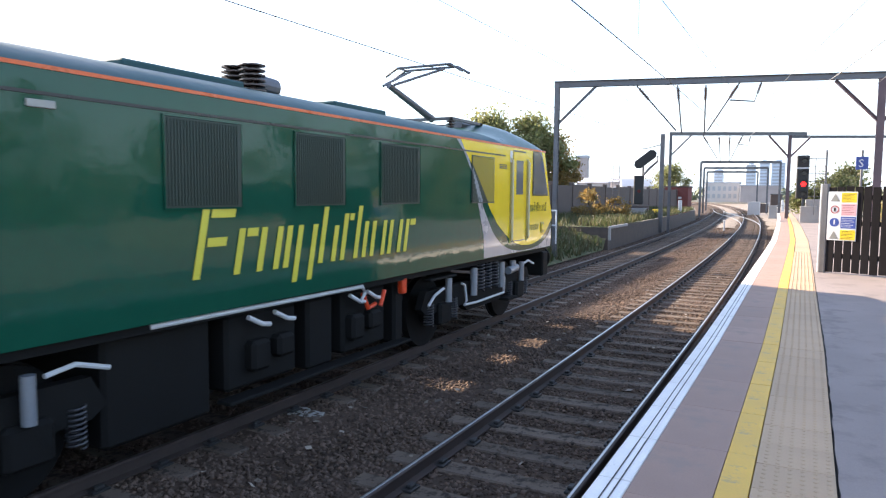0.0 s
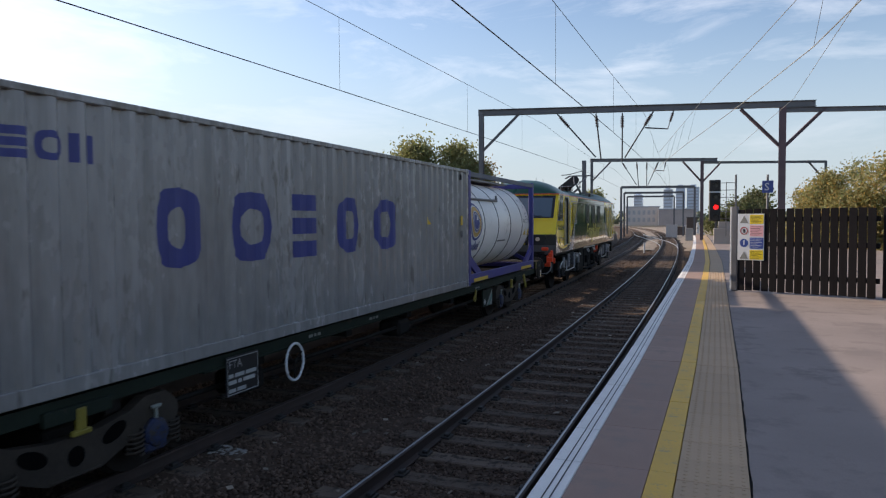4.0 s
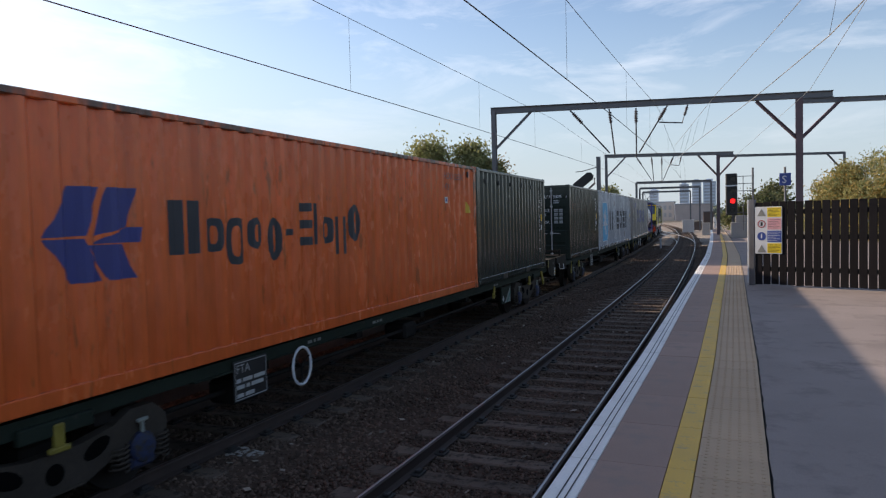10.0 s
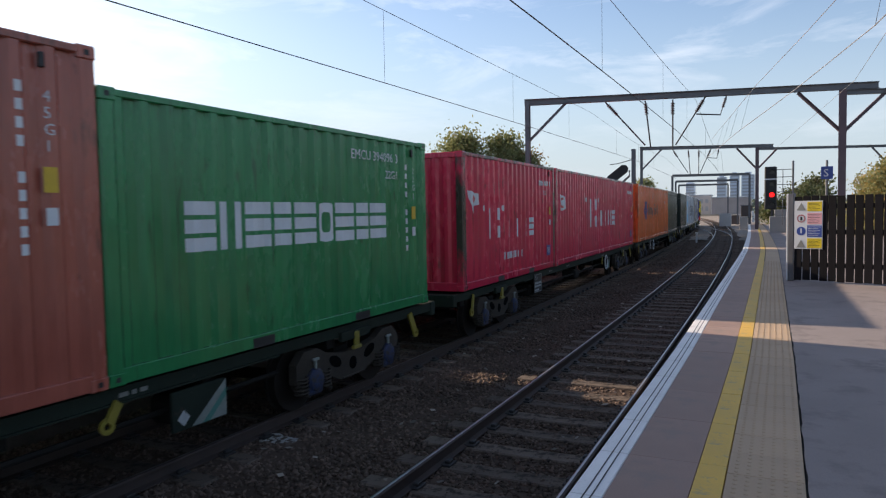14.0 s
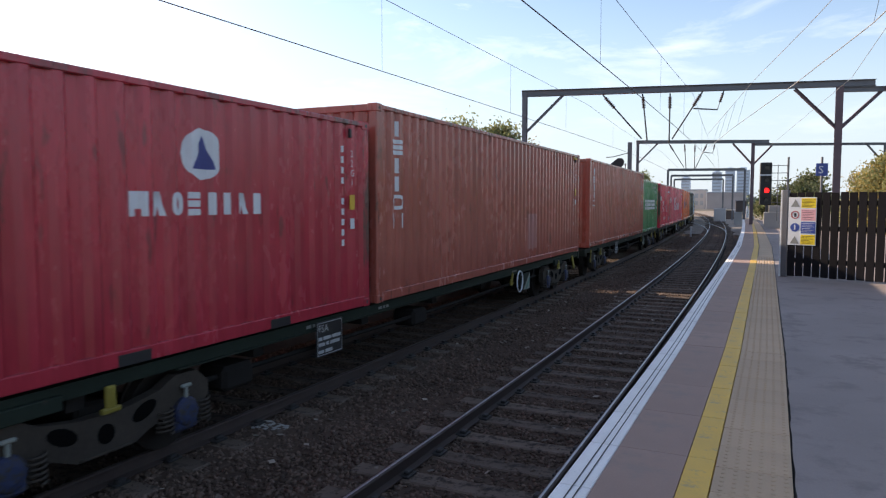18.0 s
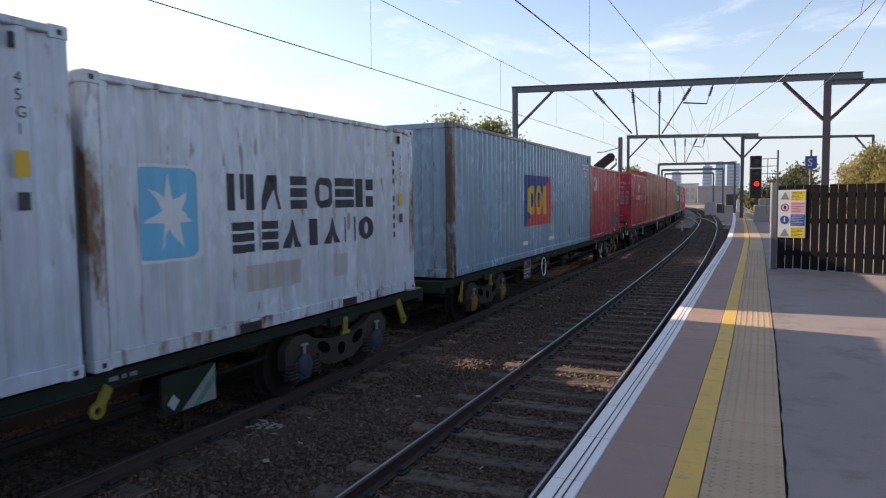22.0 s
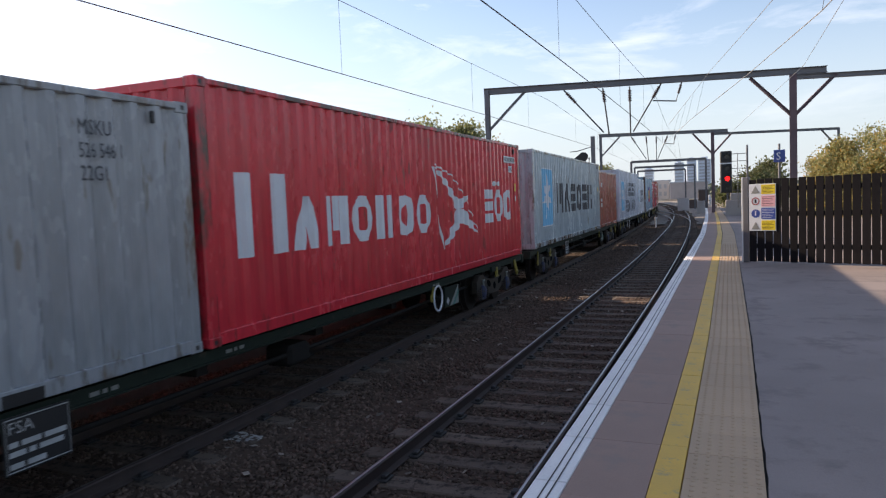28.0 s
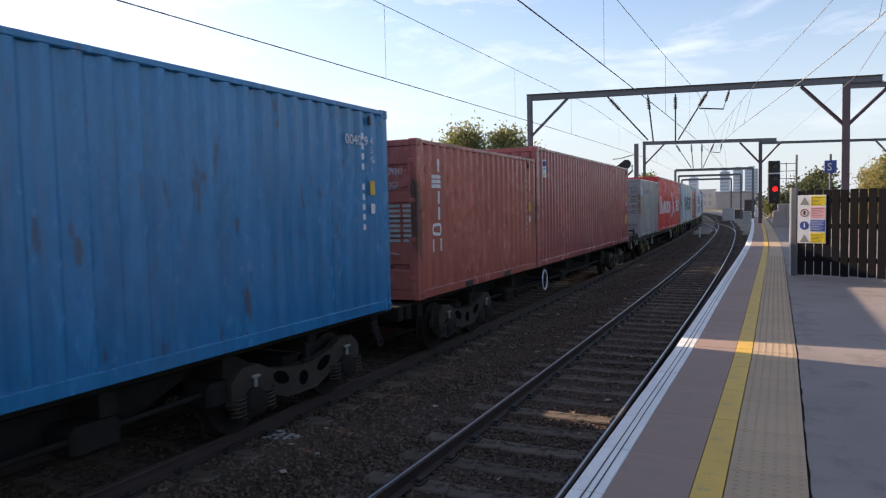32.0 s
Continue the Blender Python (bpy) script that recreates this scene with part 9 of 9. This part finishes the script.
glyph_bars("srr", 9.25 - h, 11.4 - h, 0.95, 1.72, "box_white", c)
for y in (10.05, 10.35):
    painted("brand_dot", [oblong(y - h - 0.06, y - h + 0.06, 1.80, 1.92, 0.055)], "box_white", c)
c = load(container("msku", "weathered grey twenty-foot container with doors to the rear", L20, STD, True), -205.70, L20)
star(c, 0.39 - g, 0.69 - g, 1.90, 2.16)
glyph_bars("masrskbbws", 0.90 - g, 2.85 - g, 1.96, 2.12, "box_black", c)
for words, z in (("MSKU", 2.18), ("526 546 1", 1.98), ("22G1", 1.78)):
    part("lettering", lettering(words, 0.19, "box_black"), None, c, at=facing(1.70, z) @ Matrix.Diagonal((0.72 if len(words) < 5 else 0.62, 1, 1, 1)))
for words, x, z in (("MSKU", 0.33, 1.95), ("526 546 1", 0.80, 1.95), ("22G1", 0.83, 1.75)):
    part("lettering", lettering(words, 0.17, "box_black"), None, c, at=pose(x, -L20 / 2 + 0.006, z + 0.02, 90) @ Matrix.Diagonal((0.48 if len(words) > 4 else 0.7, 1, 1, 1)))
panel = part("brand_panel", Mesh().box(-1.03, -0.80, -L20 / 2 + 0.006, -L20 / 2 + 0.0105, 1.86, 2.08), "star_blue", c, "sky-blue square panel")
pts = [((1.0 if k % 2 == 0 else 0.38) * 0.09 * math.sin(k * math.pi / 7) - 0.915, (1.0 if k % 2 == 0 else 0.38) * 0.10 * math.cos(k * math.pi / 7) + 1.97) for k in range(14)]
part("star", Mesh().prism(pts, "y", -L20 / 2 + 0.004, -L20 / 2 + 0.0055), "box_white", panel, "white seven-pointed star")
rows = []
for z in (1.67, 1.43, 1.19):
    rows += [(0.42, 0.54, z, z + 0.03), (0.82, 0.91, z, z + 0.03), (0.93, 0.98, z, z + 0.03), (0.82, 0.95, z - 0.07, z - 0.045)]
end_marks(c, L20, STD, rows + [(-1.05, -0.84, 1.685, 1.735)], "box_black")
end_marks(c, L20, STD, [(-0.83, -0.70, 0.27, 0.36), (0.88, 1.0, 0.27, 0.32)], "panel_white")
end_marks(c, L20, STD, [(0.28, 0.45, 0.25, 0.32)], "mark_yellow")
c = load(container("nx", "dull red weathered forty-foot high container", L40, TALL, False, codes="45G1"), -221.14, L40)
label = painted("small_label", [oblong(0.55 - h, 0.88 - h, 2.18, 2.62)], "box_white", c, "white label with blue and yellow stripes")
for z0, z1, m in ((2.44, 2.59, "box_navy"), (2.36, 2.43, "star_blue"), (2.22, 2.27, "mark_yellow")):
    painted("label_stripe", [[(0.58 - h, z0), (0.85 - h, z0 + 0.03), (0.85 - h, z1), (0.58 - h, z1 - 0.03)]], m, label, "", 0.005, L40)
caution = painted("caution_panel", [oblong(11.50 - h, 11.86 - h, 0.72, 1.08)], "mark_yellow", c)
for words, size, z in (("CAUTION", 0.07, 0.98), ("9'6", 0.09, 0.86), ("HIGH", 0.09, 0.75)):
    part("lettering", lettering(words, size, "box_black"), None, caution, at=facing(11.53 - h, z, WIDE / 2 - 0.004))
c = load(container("tri", "brown-red twenty-foot container with doors to the rear", L20, STD, True), -227.27, L20)
ladder_name(c, 0.60 - g, 2.30, 0.69, 6, 0.36)
door_text(c, L20, [("TRHU", 0.28, 2.02, 0.16, 0.62), ("279341", 0.64, 2.02, 0.16, 0.66), ("22G1", 0.64, 1.80, 0.16, 0.66)], "box_white")
end_marks(c, L20, STD, [(0.64 + 0.30 * q, 0.88 + 0.20 * q, 1.50 - 0.08 * k, 1.545 - 0.08 * k) for k in range(8) for q in (0, 1)], "panel_white")
c = load(container("blue", "scuffed blue forty-foot high container", L40, TALL, False, codes="45G1"), -240.38, L40)
part("lettering", lettering("0040 9", 0.2, "box_white"), None, c, at=facing(11.1 - h, 2.35))

for front, rear, springs, ring, panel, ef, er in (
        (-3.95, -23.4, "spring_blue", -17.72, -18.75, 0.75, False),
        (-24.45, -44.5, "spring_blue", None, -38.4, False, True),
        (-45.2, -65.3, "spring_blue", -59.42, -60.4, 0.95, False),
        (-66.15, -85.0, "spring_blue", -71.9, -79.95, False, False),
        (-85.9, -104.7, "spring_blue", None, -99.0, False, False),
        (-105.65, -125.8, "spring_blue", -111.45, -119.2, False, True),
        (-126.4, -146.5, "spring_yellow", -139.9, -141.3, 0.95, False),
        (-147.45, -166.4, "spring_blue", -160.6, -161.55, False, False),
        (-167.3, -186.2, "spring_blue", None, -181.0, False, False),
        (-187.1, -207.1, "spring_blue", -193.2, -201.5, False, True),
        (-207.75, -227.55, "wagon_dirt", -220.4, None, 0.95, False),
        (-227.75, -240.9, "wagon_dirt", None, None, False, False)):
    mid = (front + rear) / 2
    w = wagon(front, rear, mid, "green container flat wagon with dirty bogies" if springs != "wagon_dirt" else "dark grimy low container wagon", springs, ring, panel, springs == "wagon_dirt", ef, er)
    CONVOY.append((w, mid, 0.0))


# ---- movement ----
ARC_Y = np.arange(-320.0, 330.0, 0.25)
ARC_X = np.array([FAR + bend(y) for y in ARC_Y])
ARC_S = np.concatenate([[0.0], np.cumsum(np.hypot(np.diff(ARC_X), np.diff(ARC_Y)))])
ARC_S -= np.interp(0.0, ARC_Y, ARC_S)


def travelled(t):
    """How far the train has run since the start, gathering speed."""
    u = t / 32.0
    return 194.733 * u + 71.879 * u ** 2 - 32.387 * u ** 3 + 2.828 * u ** 4


def on_track(s, z):
    y, y1 = np.interp(s, ARC_S, ARC_Y), np.interp(s + 3.0, ARC_S, ARC_Y)
    y0 = np.interp(s - 3.0, ARC_S, ARC_Y)
    x, x1, x0 = (np.interp(v, ARC_Y, ARC_X) for v in (y, y1, y0))
    return pose(float(x), float(y), RAIL + z, 0, 0, -math.degrees(math.atan2(x1 - x0, y1 - y0)))


def motions():
    """The whole train runs along the far track, and its wheels roll."""
    for ob, offset, z in CONVOY:
        walk(ob, [(0.5 * k, on_track(travelled(0.5 * k) + offset, z)) for k in range(65)])
    for wheel, y, radius, step in WHEELS:
        walk(wheel, [(step * k / FPS, pose(0, y, radius) @ pose(0, 0, 0, -math.degrees(travelled(step * k / FPS) / radius) % 360)) for k in range(960 // step + 1)])


motions()
